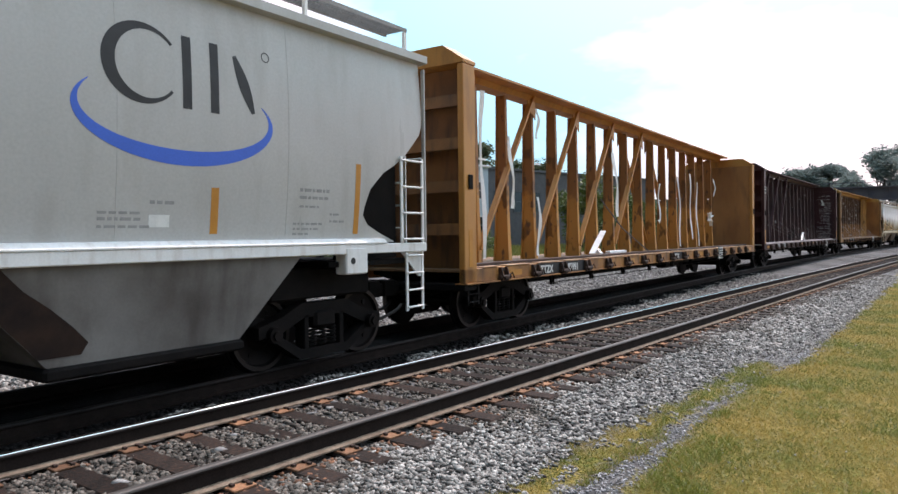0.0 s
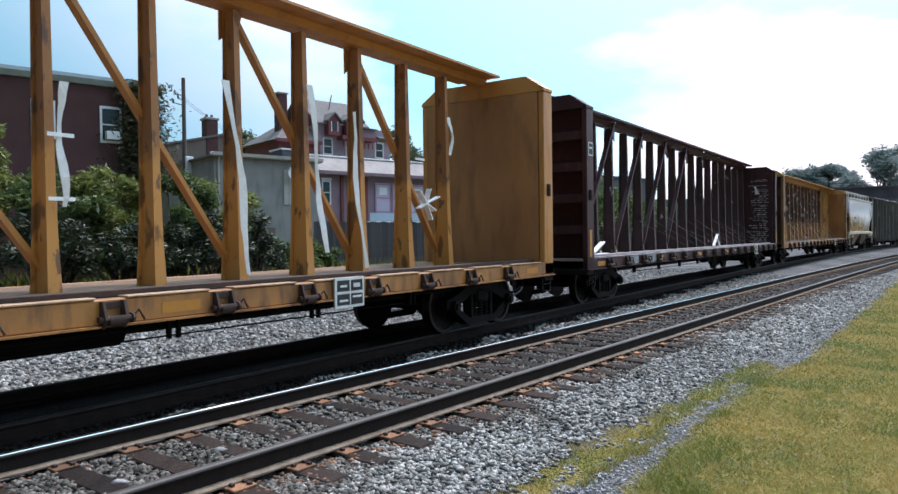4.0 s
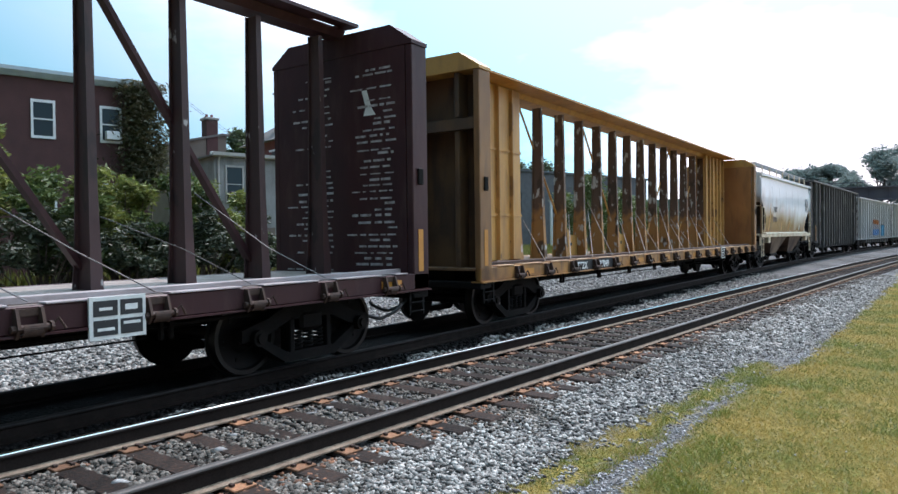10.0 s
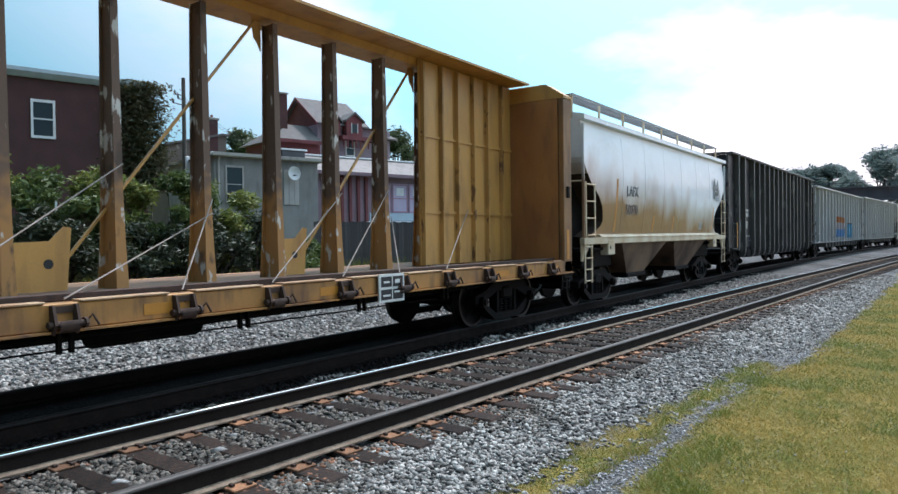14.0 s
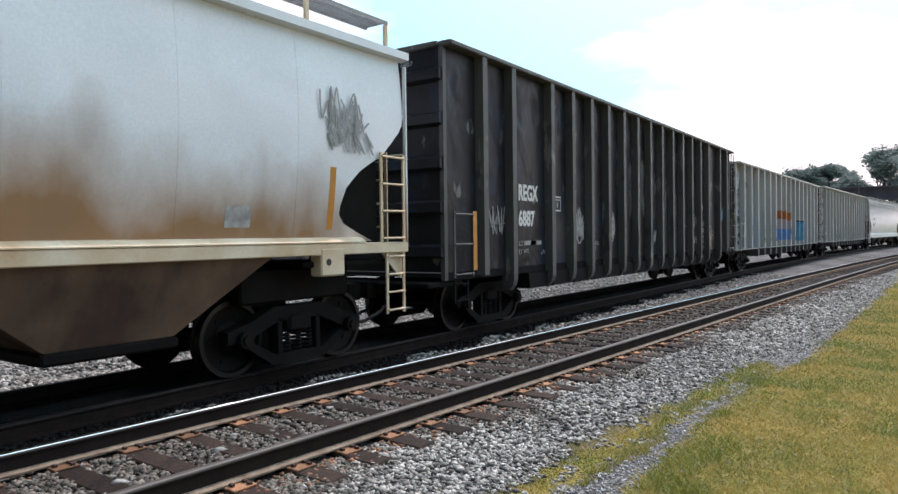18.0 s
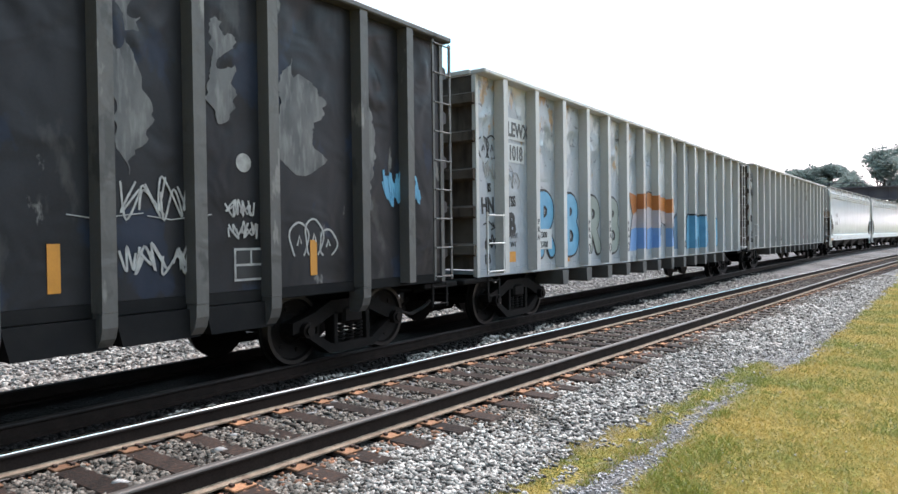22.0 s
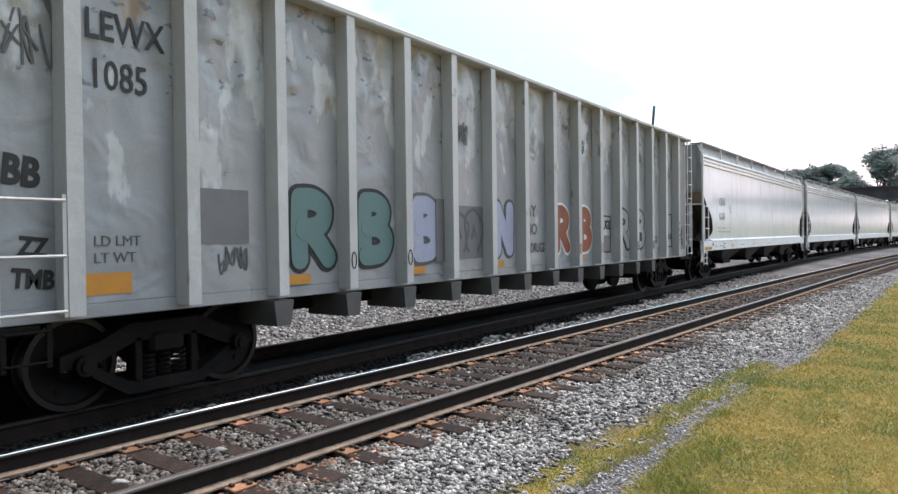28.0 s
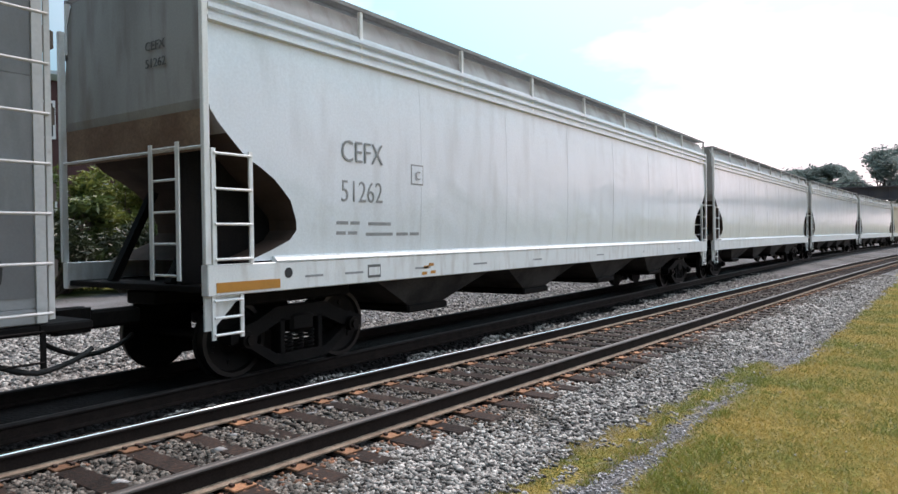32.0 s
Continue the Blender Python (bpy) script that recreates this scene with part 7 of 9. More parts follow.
for i, (x, z, w, h) in enumerate(((-11.25, 3.7, 0.55, 0.7), (-11.2, 3.2, 0.5, 0.6), (-8.75, 1.02, 0.4, 0.4), (R7[14] + 0.25, 3.3, 0.75, 0.5), (R7[15] + 0.2, 3.35, 0.5, 0.55), (R7[9] + 0.3, 3.5, 0.4, 0.4), (R7[12] + 0.4, 3.5, 0.4, 0.4), (R7[5] + 0.3, 3.2, 0.4, 0.4))):
    scrawl(c7, M["print_grey"], x, z, gy, w, h, 180 + i, 0.012, 3)
for z0_, z1_, mt in ((0.92, 1.75, "patch_dark"), (1.755, 3.1, "patch_mid"), (3.105, 4.62, "patch_mid")):
    patch(c7, "grey_patch", M[mt], R7[15] + 0.14, 11.28, z0_, z1_, gy + 0.002, "dark grey end panel")
patch(c7, "white_patch", M["patch_white"], R7[15] + 0.2, R7[15] + 0.62, 3.2, 3.9, gy - 0.004)
for i in range(2):
    scrawl(c7, M["black"], R7[15] + 0.25, 1.05 + 0.33 * i, gy - 0.004, 0.6, 0.3, 210 + i, 0.022, 2)
part("bent_stake", Geo().beam((8.12, -1.2, 4.5), (8.40, -1.2, 5.62), 0.07, 0.05), M["stake"], c7, "upright greenish metal stake over the side", at=None)

# the long pale hoppers
for i in range(5):
    tan = i == 4
    car, s_, sd = covered_hopper("tan covered hopper car far along the train" if tan else "pale grey covered hopper car with a white side sill", 190.95 + i * 23.75, 11.3, M["tan_car"] if tan else M["white_car"], M["white_paint"], 4, z0=1.17, ztop=4.10, roof=4.90, bulge=0.10, bands=True, sill_h=0.38, board_y=1.44, board_z=4.95)
    TRAIN.append((car, s_))
    if i == 0:
        def sd2(x, w, za, zb_, k):
            g = sd(x, w, za, zb_, k)
            g.v = [(p[0], p[1] - 0.003, p[2]) for p in g.v]
            return g
        lettering("CEFX", 0.46, M["print_soft"], car, -8.93, 2.60, -1.5 + 0.020, weight=-0.004, squeeze=0.88)
        lettering("51262", 0.46, M["print_soft"], car, -8.93, 2.01, -1.5 + 0.036, weight=-0.004, squeeze=0.84)
        for x0, x1, z in ((-9.0, -8.75, 1.67), (-8.7, -8.5, 1.67), (-8.3, -7.75, 1.66), (-9.0, -8.8, 1.52), (-8.75, -8.55, 1.52), (-8.35, -7.7, 1.50), (-7.6, -7.3, 1.50), (-7.25, -7.0, 1.50)):
            part("small_print", sd((x0 + x1) / 2, (x1 - x0) / 2, z, z + 0.05, 1), M["print_soft"], car)
        fr = part("plate_frame", sd(-7.07, 0.17, 2.34, 2.68, 2), M["print_soft"], car)
        part("plate_face", sd2(-7.07, 0.148, 2.365, 2.655, 2), M["white_car"], fr)
        lettering("C", 0.2, M["print_soft"], car, -7.14, 2.43, -1.485)
        part("reflector", Geo().box(-11.15, -10.15, -1.506, -1.501, 0.83, 0.95), M["reflector"], car, "amber strip on the sill")
        part("round_hole", Geo().cyl((-10.0, -1.506, 1.02), (-10.0, -1.501, 1.02), 0.07, 12), M["black"], car)
        bb = part("sill_plate", Geo().box(-8.4, -8.1, -1.506, -1.501, 0.86, 1.06), M["print_dark"], car)
        part("sill_plate_face", Geo().box(-8.38, -8.12, -1.51, -1.5065, 0.90, 1.02), M["white_paint"], bb)
        lettering("CEFX", 0.16, M["print_dark"], car, -11.37, 4.15, -1.0, name="end_lettering").matrix_basis = pose(-11.215, -0.35, 3.9, 90, 0, -90)
        lettering("51262", 0.16, M["print_dark"], car, -11.37, 4.15, -1.0, name="end_lettering").matrix_basis = pose(-11.215, -0.35, 3.68, 90, 0, -90)
        part("rust_panel", Geo().box(-11.215, -11.205, -1.42, 1.42, 2.55, 3.05), M["rust_panel"], car, "rust-brown stained end sheet")
        rngc = random.Random(5)
        for x in (-9.7, -8.9, -7.2, -5.4, -3.0, 0.5, 4.0, 7.5):
            w = rngc.uniform(0.1, 0.5)
            part("small_print", Geo().box(x, x + w, -1.504, -1.501, 0.94, 0.97), M["print_soft"], car)
        for x, z in ((-6.9, 0.96), (-6.75, 1.0), (-6.95, 0.86), (-6.7, 0.87)):
            part("amber_fleck", Geo().box(x - 0.07, x + 0.07, -1.504, -1.501, z - 0.025, z + 0.025), M["reflector"], car)


# ================= the place behind the train =================
M["brick_dark"] = make("dark_red_brick", (0.082, 0.034, 0.033), (0.058, 0.027, 0.027), 0.9, 0, 1.2, 30, 0.2, 0.7)
M["brick_red"] = make("red_painted_wood", (0.19, 0.055, 0.06), (0.13, 0.045, 0.05), 0.85, 0, 1.2, 30, 0.1, 0.6)
M["stucco"] = make("weathered_grey_stucco", (0.27, 0.265, 0.26), (0.20, 0.195, 0.19), 0.9, 0, 0.7, 20, 0.2, 0.8, (0.13, 0.125, 0.12), 0.5)
M["fascia"] = make("light_grey_fascia", (0.44, 0.42, 0.40), (0.35, 0.33, 0.32), 0.8, 0, 0.8, 20, 0.1, 0.6, (0.2, 0.19, 0.18), 0.4)
M["mauve"] = make("mauve_painted_wall", (0.27, 0.18, 0.215), (0.19, 0.13, 0.16), 0.85, 0, 0.8, 20, 0.1, 0.7)
M["roof_band"] = make("weathered_beige_roof", (0.30, 0.265, 0.25), (0.23, 0.20, 0.19), 0.85, 0, 0.9, 20, 0.1, 0.8, (0.15, 0.13, 0.12), 0.4)
M["pink_trim"] = make("faded_pink_trim", (0.42, 0.22, 0.28), None, 0.7, 0, 2, 30, 0.05, 0.5)
M["lilac_wall"] = make("pale_lilac_wall", (0.32, 0.25, 0.30), (0.24, 0.19, 0.23), 0.85, 0, 0.8, 20, 0.1, 0.7)
M["lavender"] = make("lavender_board", (0.48, 0.42, 0.55), (0.40, 0.36, 0.50), 0.7, 0, 1.2, 20, 0.05, 0.7)
M["roof_grey"] = make("grey_shingle_roof", (0.15, 0.135, 0.13), (0.11, 0.10, 0.098), 0.9, 0, 2, 14, 0.3, 0.6)
M["trim_white"] = make("white_window_trim", (0.72, 0.73, 0.74), None, 0.6, 0, 3, 30, 0.05, 0.4)
M["trim_blue"] = make("pale_blue_cornice", (0.42, 0.50, 0.56), None, 0.6, 0, 3, 30, 0.05, 0.4)
M["clad_blue"] = make("pale_blue_siding", (0.40, 0.50, 0.57), (0.34, 0.43, 0.50), 0.7, 0, 1, 30, 0.05, 0.5)
M["clad_brown"] = make("brown_render", (0.16, 0.125, 0.105), None, 0.9, 0, 1, 20, 0.1, 0.6)
M["fence_dark"] = make("dark_board_fence", (0.045, 0.042, 0.045), (0.065, 0.06, 0.06), 0.85, 0, 2, 30, 0.2, 0.7, per_object=0.3)
M["shed_dark"] = make("dark_cladding", (0.075, 0.08, 0.09), (0.055, 0.058, 0.065), 0.7, 0, 1.5, 30, 0.1, 0.7)
M["pole"] = make("grey_wood_pole", (0.10, 0.085, 0.075), None, 0.9, 0, 3, 30, 0.2)
M["bark"] = make("bark", (0.09, 0.065, 0.05), None, 0.95, 0, 5, 30, 0.5)
M["bridge"] = make("weathered_girder", (0.11, 0.10, 0.125), (0.15, 0.135, 0.15), 0.8, 0, 0.6, 10, 0.1, 0.6)
M["concrete"] = make("concrete", (0.30, 0.29, 0.28), (0.22, 0.215, 0.21), 0.9, 0, 0.8, 20, 0.2, 0.6)


def glass_material():
    m = bpy.data.materials.new("window_glass")
    m.use_nodes = True
    b = m.node_tree.nodes["Principled BSDF"]
    b.inputs["Base Color"].default_value = (0.02, 0.025, 0.03, 1)
    b.inputs["Roughness"].default_value = 0.06
    return m


M["glass"] = glass_material()


def leaf_material(name, base, second, spread=0.35):
    m = bpy.data.materials.new(name)
    m.use_nodes = True
    n, l = m.node_tree.nodes, m.node_tree.links
    b = n["Principled BSDF"]
    b.inputs["Roughness"].default_value = 0.55
    geo = n.new("ShaderNodeNewGeometry")
    mix = n.new("ShaderNodeMixRGB")
    mix.inputs[1].default_value, mix.inputs[2].default_value = rgb(base), rgb(second)
    l.new(geo.outputs["Random Per Island"], mix.inputs["Fac"])
    l.new(mix.outputs["Color"], b.inputs["Base Color"])
    tr = n.new("ShaderNodeBsdfTranslucent")
    l.new(mix.outputs["Color"], tr.inputs["Color"])
    sh = n.new("ShaderNodeMixShader")
    sh.inputs["Fac"].default_value = spread
    l.new(b.outputs["BSDF"], sh.inputs[1])
    l.new(tr.outputs["BSDF"], sh.inputs[2])
    l.new(sh.outputs["Shader"], n["Material Output"].inputs["Surface"])
    return m


M["leaf"] = leaf_material("green_leaves", (0.045, 0.075, 0.02), (0.12, 0.16, 0.04))
# near-black leaf colour that holds the shade beneath the yard shrubs
M["leaf_dark"] = leaf_material("shade_dark_leaves", (0.018, 0.026, 0.010), (0.04, 0.05, 0.018), 0.15)
M["leaf_light"] = leaf_material("yellow_green_leaves", (0.08, 0.11, 0.025), (0.24, 0.26, 0.06))
# leaves beyond the bridge, paled so that the colour holds the haze
M["leaf_far"] = leaf_material("hazed_distant_leaves", (0.14, 0.19, 0.18), (0.25, 0.31, 0.29), 0.5)
M["leaf_mid"] = leaf_material("dark_tree_leaves", (0.04, 0.06, 0.028), (0.10, 0.13, 0.06), 0.4)
M["ivy"] = leaf_material("brown_green_ivy", (0.05, 0.06, 0.025), (0.11, 0.09, 0.045))
M["tuft_green"] = leaf_material("weed_green", (0.12, 0.155, 0.022), (0.23, 0.25, 0.05), 0.35)
M["grass_green"] = leaf_material("green_grass", (0.105, 0.125, 0.028), (0.19, 0.18, 0.045), 0.35)


def grass_material():
    """Short turf: ochre and green in large patches, each blade a little different."""
    m = leaf_material("short_dry_grass", (0.125, 0.155, 0.024), (0.36, 0.265, 0.068), 0.35)
    n, l = m.node_tree.nodes, m.node_tree.links
    mix = n["Mix (Legacy)"] if "Mix (Legacy)" in n else [q for q in n if q.bl_idname == "ShaderNodeMixRGB"][0]
    tc = n.new("ShaderNodeTexCoord")
    nz = n.new("ShaderNodeTexNoise")
    nz.inputs["Scale"].default_value, nz.inputs["Detail"].default_value = 1.1, 4
    l.new(tc.outputs["Object"], nz.inputs["Vector"])
    rnd = n.new("ShaderNodeNewGeometry").outputs["Random Per Island"]
    ad = n.new("ShaderNodeMath")
    ad.operation = "MULTIPLY_ADD"
    ad.inputs[1].default_value = 0.16
    l.new(rnd, ad.inputs[0])
    l.new(nz.outputs["Fac"], ad.inputs[2])
    r = n.new("ShaderNodeMapRange")
    r.inputs["From Min"].default_value, r.inputs["From Max"].default_value = 0.48, 0.66
    l.new(ad.outputs[0], r.inputs["Value"])
    l.new(r.outputs["Result"], mix.inputs["Fac"])
    return m


M["grass_blade"] = grass_material()


def tri_mesh(name, v, f, material):
    me = bpy.data.meshes.new(name)
    me.vertices.add(len(v))
    me.vertices.foreach_set("co", np.asarray(v, dtype=np.float32).reshape(-1))
    f = np.asarray(f, dtype=np.int32)
    k = f.shape[1]
    me.loops.add(f.size)
    me.loops.foreach_set("vertex_index", f.reshape(-1))
    me.polygons.add(len(f))
    me.polygons.foreach_set("loop_start", np.arange(0, f.size, k, dtype=np.int32))
    me.update(calc_edges=True)
    me.materials.append(material)
    return me


def leaves(name, centres, size, material, rng, droop=0.4):
    """Small folded leaves round the given places."""
    c = np.asarray(centres)
    n = len(c)
    d = rng.normal(size=(n, 3))
    d[:, 2] = d[:, 2] * 0.5 - droop * 0.3
    d /= np.linalg.norm(d, axis=1)[:, None]
    e = np.cross(d, rng.normal(size=(n, 3)))
    e /= np.linalg.norm(e, axis=1)[:, None]
    s = size * rng.uniform(0.6, 1.3, (n, 1))
    v = np.stack([c - d * s, c + e * s * 0.27, c + d * s, c - e * s * 0.27], axis=1).reshape(-1, 3)
    f = np.arange(n * 4).reshape(-1, 4)
    return tri_mesh(name, v, f, material)


def crown_points(rng, n, clumps, radius):
    """Points in uneven clumps: clumps is a list of centre and size."""
    out = []
    w = np.array([c[3] ** 2 for c in clumps])
    pick = rng.choice(len(clumps), size=n, p=w / w.sum())
    for i in pick:
        x, y, z, r = clumps[i]
        p = rng.normal(size=3)
        p /= np.linalg.norm(p)
        p *= r * (rng.uniform(0.2, 1.0) + 0.45 * rng.random() ** 4)
        p[2] *= 0.8
        out.append((x + p[0], y + p[1], z + p[2]))
    return out


def tree(x, y, z, height, spread, label, mat, seed, count=3500, leaf=0.28, low=0.35):
    rng = np.random.default_rng(seed)
    root = thing("tree", label, "tree", at=pose(x, y, z))
    g = Geo()
    r0 = 0.035 * height
    g.cyl((0, 0, -0.2), (0.1, 0, height * 0.5), r0, 9, r0 * 0.6)
    clumps = []
    for i in range(11):
        a = i * 2.4 + rng.uniform(-0.4, 0.4)
        h = height * rng.uniform(low + 0.1, 0.95)
        rad = spread * rng.uniform(0.15, 0.8) * (1.15 - 0.6 * max(0, h / height - 0.5))
        tip = (math.cos(a) * rad, math.sin(a) * rad, h)
        g.cyl((0.08, 0, height * rng.uniform(0.3, 0.5)), tip, r0 * 0.35, 6, r0 * 0.08)
        clumps.append((*tip, spread * rng.uniform(0.28, 0.46)))
    clumps.append((0, 0, height * 0.9, spread * 0.36))
    part("trunk", g, M["bark"], root)
    part("crown", leaves("crown", crown_points(rng, count, clumps, spread), leaf, mat, rng), None, root)
    return root


def shrub(x, y, z, height, spread, label, mat, seed, count=2500, leaf=0.16):
    rng = np.random.default_rng(seed)
    root = thing("shrub", label, "bush", at=pose(x, y, z))
    g = Geo()
    clumps = []
    for i in range(22):
        a = i * 2.4 + rng.uniform(-0.5, 0.5)
        rad = spread * rng.uniform(0.1, 0.95)
        h = height * rng.uniform(0.25, 0.85) * (1.1 - 0.35 * rad / spread)
        g.cyl((math.cos(a) * rad * 0.2, math.sin(a) * rad * 0.2, -0.1), (math.cos(a) * rad, math.sin(a) * rad, h), 0.04, 5, 0.012)
        clumps.append((math.cos(a) * rad, math.sin(a) * rad, h, max(spread * rng.uniform(0.18, 0.34), 0.25)))
    part("stem_clump", g, M["bark"], root)
    part("foliage", leaves("foliage", crown_points(rng, count, clumps, spread), leaf, mat, rng, 0.8), None, root)
    return root


# the street behind lies at an angle to the track: a runs along it, q across it
STREET = -15.0


def street_pose(a, q, z=-0.3):
    c, s_ = math.cos(radians(STREET)), math.sin(radians(STREET))
    return pose(c * a - s_ * q, s_ * a + c * q, z, 0, 0, STREET)


def window(parent, x, z, w, h, y, trim, air=False):
    """A sash window in a wall that faces -y."""
    fr = Geo()
    for a, b, c, d in ((x - 0.1, x + w + 0.1, z - 0.12, z), (x - 0.1, x + w + 0.1, z + h, z + h + 0.12), (x - 0.1, x, z, z + h), (x + w, x + w + 0.1, z, z + h), (x, x + w, z + h * 0.5 - 0.03, z + h * 0.5 + 0.03)):
        fr.box(a, b, y - 0.06, y + 0.04, c, d)
    win = part("window", fr, trim, parent, "sash window")
    part("pane", Geo().box(x, x + w, y - 0.012, y - 0.004, z, z + h), M["glass"], win)
    if air:
        part("air_conditioner", Geo().box(x + 0.1, x + w - 0.1, y - 0.4, y - 0.065, z + 0.02, z + 0.42, 0.02), M["trim_white"], win)
    return win


# dark brick building with ivy
b1 = thing("brick_building", "dark red brick building with white windows and ivy", "building", at=street_pose(0, 36))
part("wall", Geo().box(-9.5, 11.4, 0, 11, -0.2, 9.25), M["brick_dark"], b1)
part("roof", Geo().box(-9.45, 11.35, 0.05, 10.95, 9.254, 9.35), M["roof_grey"], b1)
part("cornice", Geo().prism([(-0.35, 9.42), (-0.35, 9.58), (0.0, 9.58), (0.0, 9.2), (-0.12, 9.2)], "x", -9.6, 11.5), M["trim_blue"], b1)
for x, air in ((-6.2, False), (-2.6, False), (0.6, False), (3.6, False), (6.5, False), (9.35, True)):
    window(b1, x, 6.65, 0.78, 1.5, 0, M["trim_white"], air)
    window(b1, x, 3.0, 0.78, 1.5, 0, M["trim_white"])
rngp = np.random.default_rng(5)
ivy = [(11.2 + rngp.normal() * 0.55, -0.12 - abs(rngp.normal()) * 0.22, zz) for zz in rngp.uniform(4.2, 9.6, 9000)]
iv = thing("ivy", "brown and green ivy hanging over the brick corner", "ivy", at=street_pose(0, 36))
part("foliage", leaves("foliage", ivy, 0.13, M["ivy"], rngp, 1.0), None, iv)
part("stem_clump", Geo().pipe([(11.0, -0.06, 0), (11.1, -0.06, 4), (10.8, -0.06, 9)], 0.04, 6).pipe([(11.45, -0.05, 0), (11.6, -0.05, 5), (11.5, -0.05, 9.3)], 0.04, 6), M["bark"], iv)

# brown house: a plain gable side rising to a brick chimney
b2_ = thing("brown_house", "brown rendered house with a brick chimney", "house", at=street_pose(0, 52))
part("wall", Geo().prism([(17.9, -0.2), (17.9, 8.75), (21.9, 9.75), (22.3, 9.75), (22.3, -0.2)], "y", 0, 8), M["clad_brown"], b2_)
part("roof", Geo().prism([(17.7, 8.76), (17.7, 8.90), (21.9, 9.92), (22.5, 9.92), (22.5, 9.76), (21.9, 9.76)], "y", -0.15, 8.2), M["roof_grey"], b2_)
ch = part("chimney", Geo().box(20.75, 21.65, -0.06, 0.9, 8.0, 10.9, 0.03), M["brick_dark"], b2_)
part("chimney_cap", Geo().box(20.65, 21.75, -0.15, 1.0, 10.9, 11.08, 0.03), M["concrete"], ch)
for x in (20.95, 21.35):
    part("chimney_pot", Geo().cyl((x, 0.4, 11.08), (x, 0.4, 11.35), 0.11, 10, 0.09), M["brick_red"], ch)
part("service_box", Geo().box(18.3, 18.7, -0.2, -0.004, 6.3, 7.3, 0.03), M["trim_white"], b2_, "white meter box")

# grey stucco block
b3 = thing("stucco_building", "weathered grey stucco building with a flat roof", "building", at=street_pose(0, 42))
part("wall", Geo().box(17.2, 24.4, 0, 8, -0.2, 6.95), M["stucco"], b3)
part("roof", Geo().box(17.0, 24.6, -0.2, 8.2, 6.954, 7.06), M["roof_grey"], b3)
part("gutter", Geo().prism([(-0.22, 6.95), (-0.42, 7.02), (-0.44, 7.22), (-0.40, 7.22), (-0.22, 7.10)], "x", 17.0, 24.6), M["fascia"], b3)
part("parapet", Geo().box(17.0, 24.6, -0.2, 0.1, 7.064, 7.25, 0.02), M["trim_white"], b3)
part("downpipe", Geo().pipe([(17.45, -0.30, 7.0), (17.45, -0.08, 6.7), (17.45, -0.08, 0.2)], 0.07, 8), M["fascia"], b3)
part("roof_hatch", Geo().box(22.0, 23.7, 0.4, 2.0, 7.064, 7.75, 0.03), M["shed_dark"], b3, "dark box with a pale lid on the roof")
part("roof_hatch_lid", Geo().box(21.9, 23.8, 0.3, 2.1, 7.754, 7.86), M["trim_white"], b3)
win = window(b3, 18.0, 4.25, 1.0, 2.1, 0, M["fascia"])
part("air_conditioner", Geo().box(18.08, 18.92, -0.45, -0.065, 4.28, 4.85, 0.02), M["roof_grey"], win)
part("door", Geo().box(21.85, 22.95, -0.05, -0.004, 4.1, 6.4), M["fascia"], b3, "pale boarded-up opening")
for x in (22.2, 22.6):
    part("board_seam", Geo().box(x, x + 0.03, -0.056, -0.0504, 4.1, 6.4), M["stucco"], b3)
window(b3, 22.45, 0.75, 0.6, 0.8, 0, M["fence_dark"])
part("cellar_patch", Geo().box(17.25, 21.2, -0.03, -0.004, -0.2, 2.6), M["clad_brown"], b3, "brown patch along the foot of the wall")
dish = thing("satellite_dish", "white satellite dish on a grey wall", "satellite dish", at=street_pose(22.4, 41.65, 5.85))
rings = [[(math.cos(2 * math.pi * i / 16) * r, -d, math.sin(2 * math.pi * i / 16) * r) for i in range(16)] for r, d in ((0.02, 0.0), (0.25, 0.04), (0.45, 0.14), (0.46, 0.12), (0.25, 0.0), (0.02, -0.04))]
part("bowl", Geo().loft(rings), M["trim_white"], dish, smooth=50)
part("arm", Geo().cyl((0, 0.35, -0.1), (0, -0.4, -0.15), 0.03, 6), M["steel_dark"], dish)
for i, (x, w) in enumerate(((16.2, 0.75), (17.1, 0.6))):
    bin_ = thing("storage_bin", "dark blue-grey lidded bin in the yard", "bin", at=street_pose(x, 35.5, -0.35))
    part("bin_body", Geo().loft([[(-w * k, -0.4 * k, z), (w * k, -0.4 * k, z), (w * k, 0.4 * k, z), (-w * k, 0.4 * k, z)] for k, z in ((0.42, 0.0), (0.5, 1.5), (0.5, 1.9))]), M["shed_dark"], bin_)
    part("bin_lid", Geo().box(-w * 0.55, w * 0.55, -0.25, 0.25, 1.904, 2.0, 0.03), M["shed_dark"], bin_)

# long low shop under a sloping pale roof
b4 = thing("shop_building", "mauve shop building with a sloping pale roof band and lavender panels", "building", at=street_pose(0, 44))
part("wall", Geo().box(25.0, 37.3, 0, 9, -0.2, 6.6), M["mauve"], b4)
part("roof_band", Geo().prism([(-0.7, 6.50), (-0.7, 6.66), (1.2, 7.85), (9.2, 7.85), (9.2, 6.61), (0.0, 6.61)], "x", 24.75, 37.7), M["roof_band"], b4, "pale sloping roof band")
part("eave_board", Geo().box(24.75, 37.7, -0.76, -0.705, 6.42, 6.66), M["mauve"], b4)
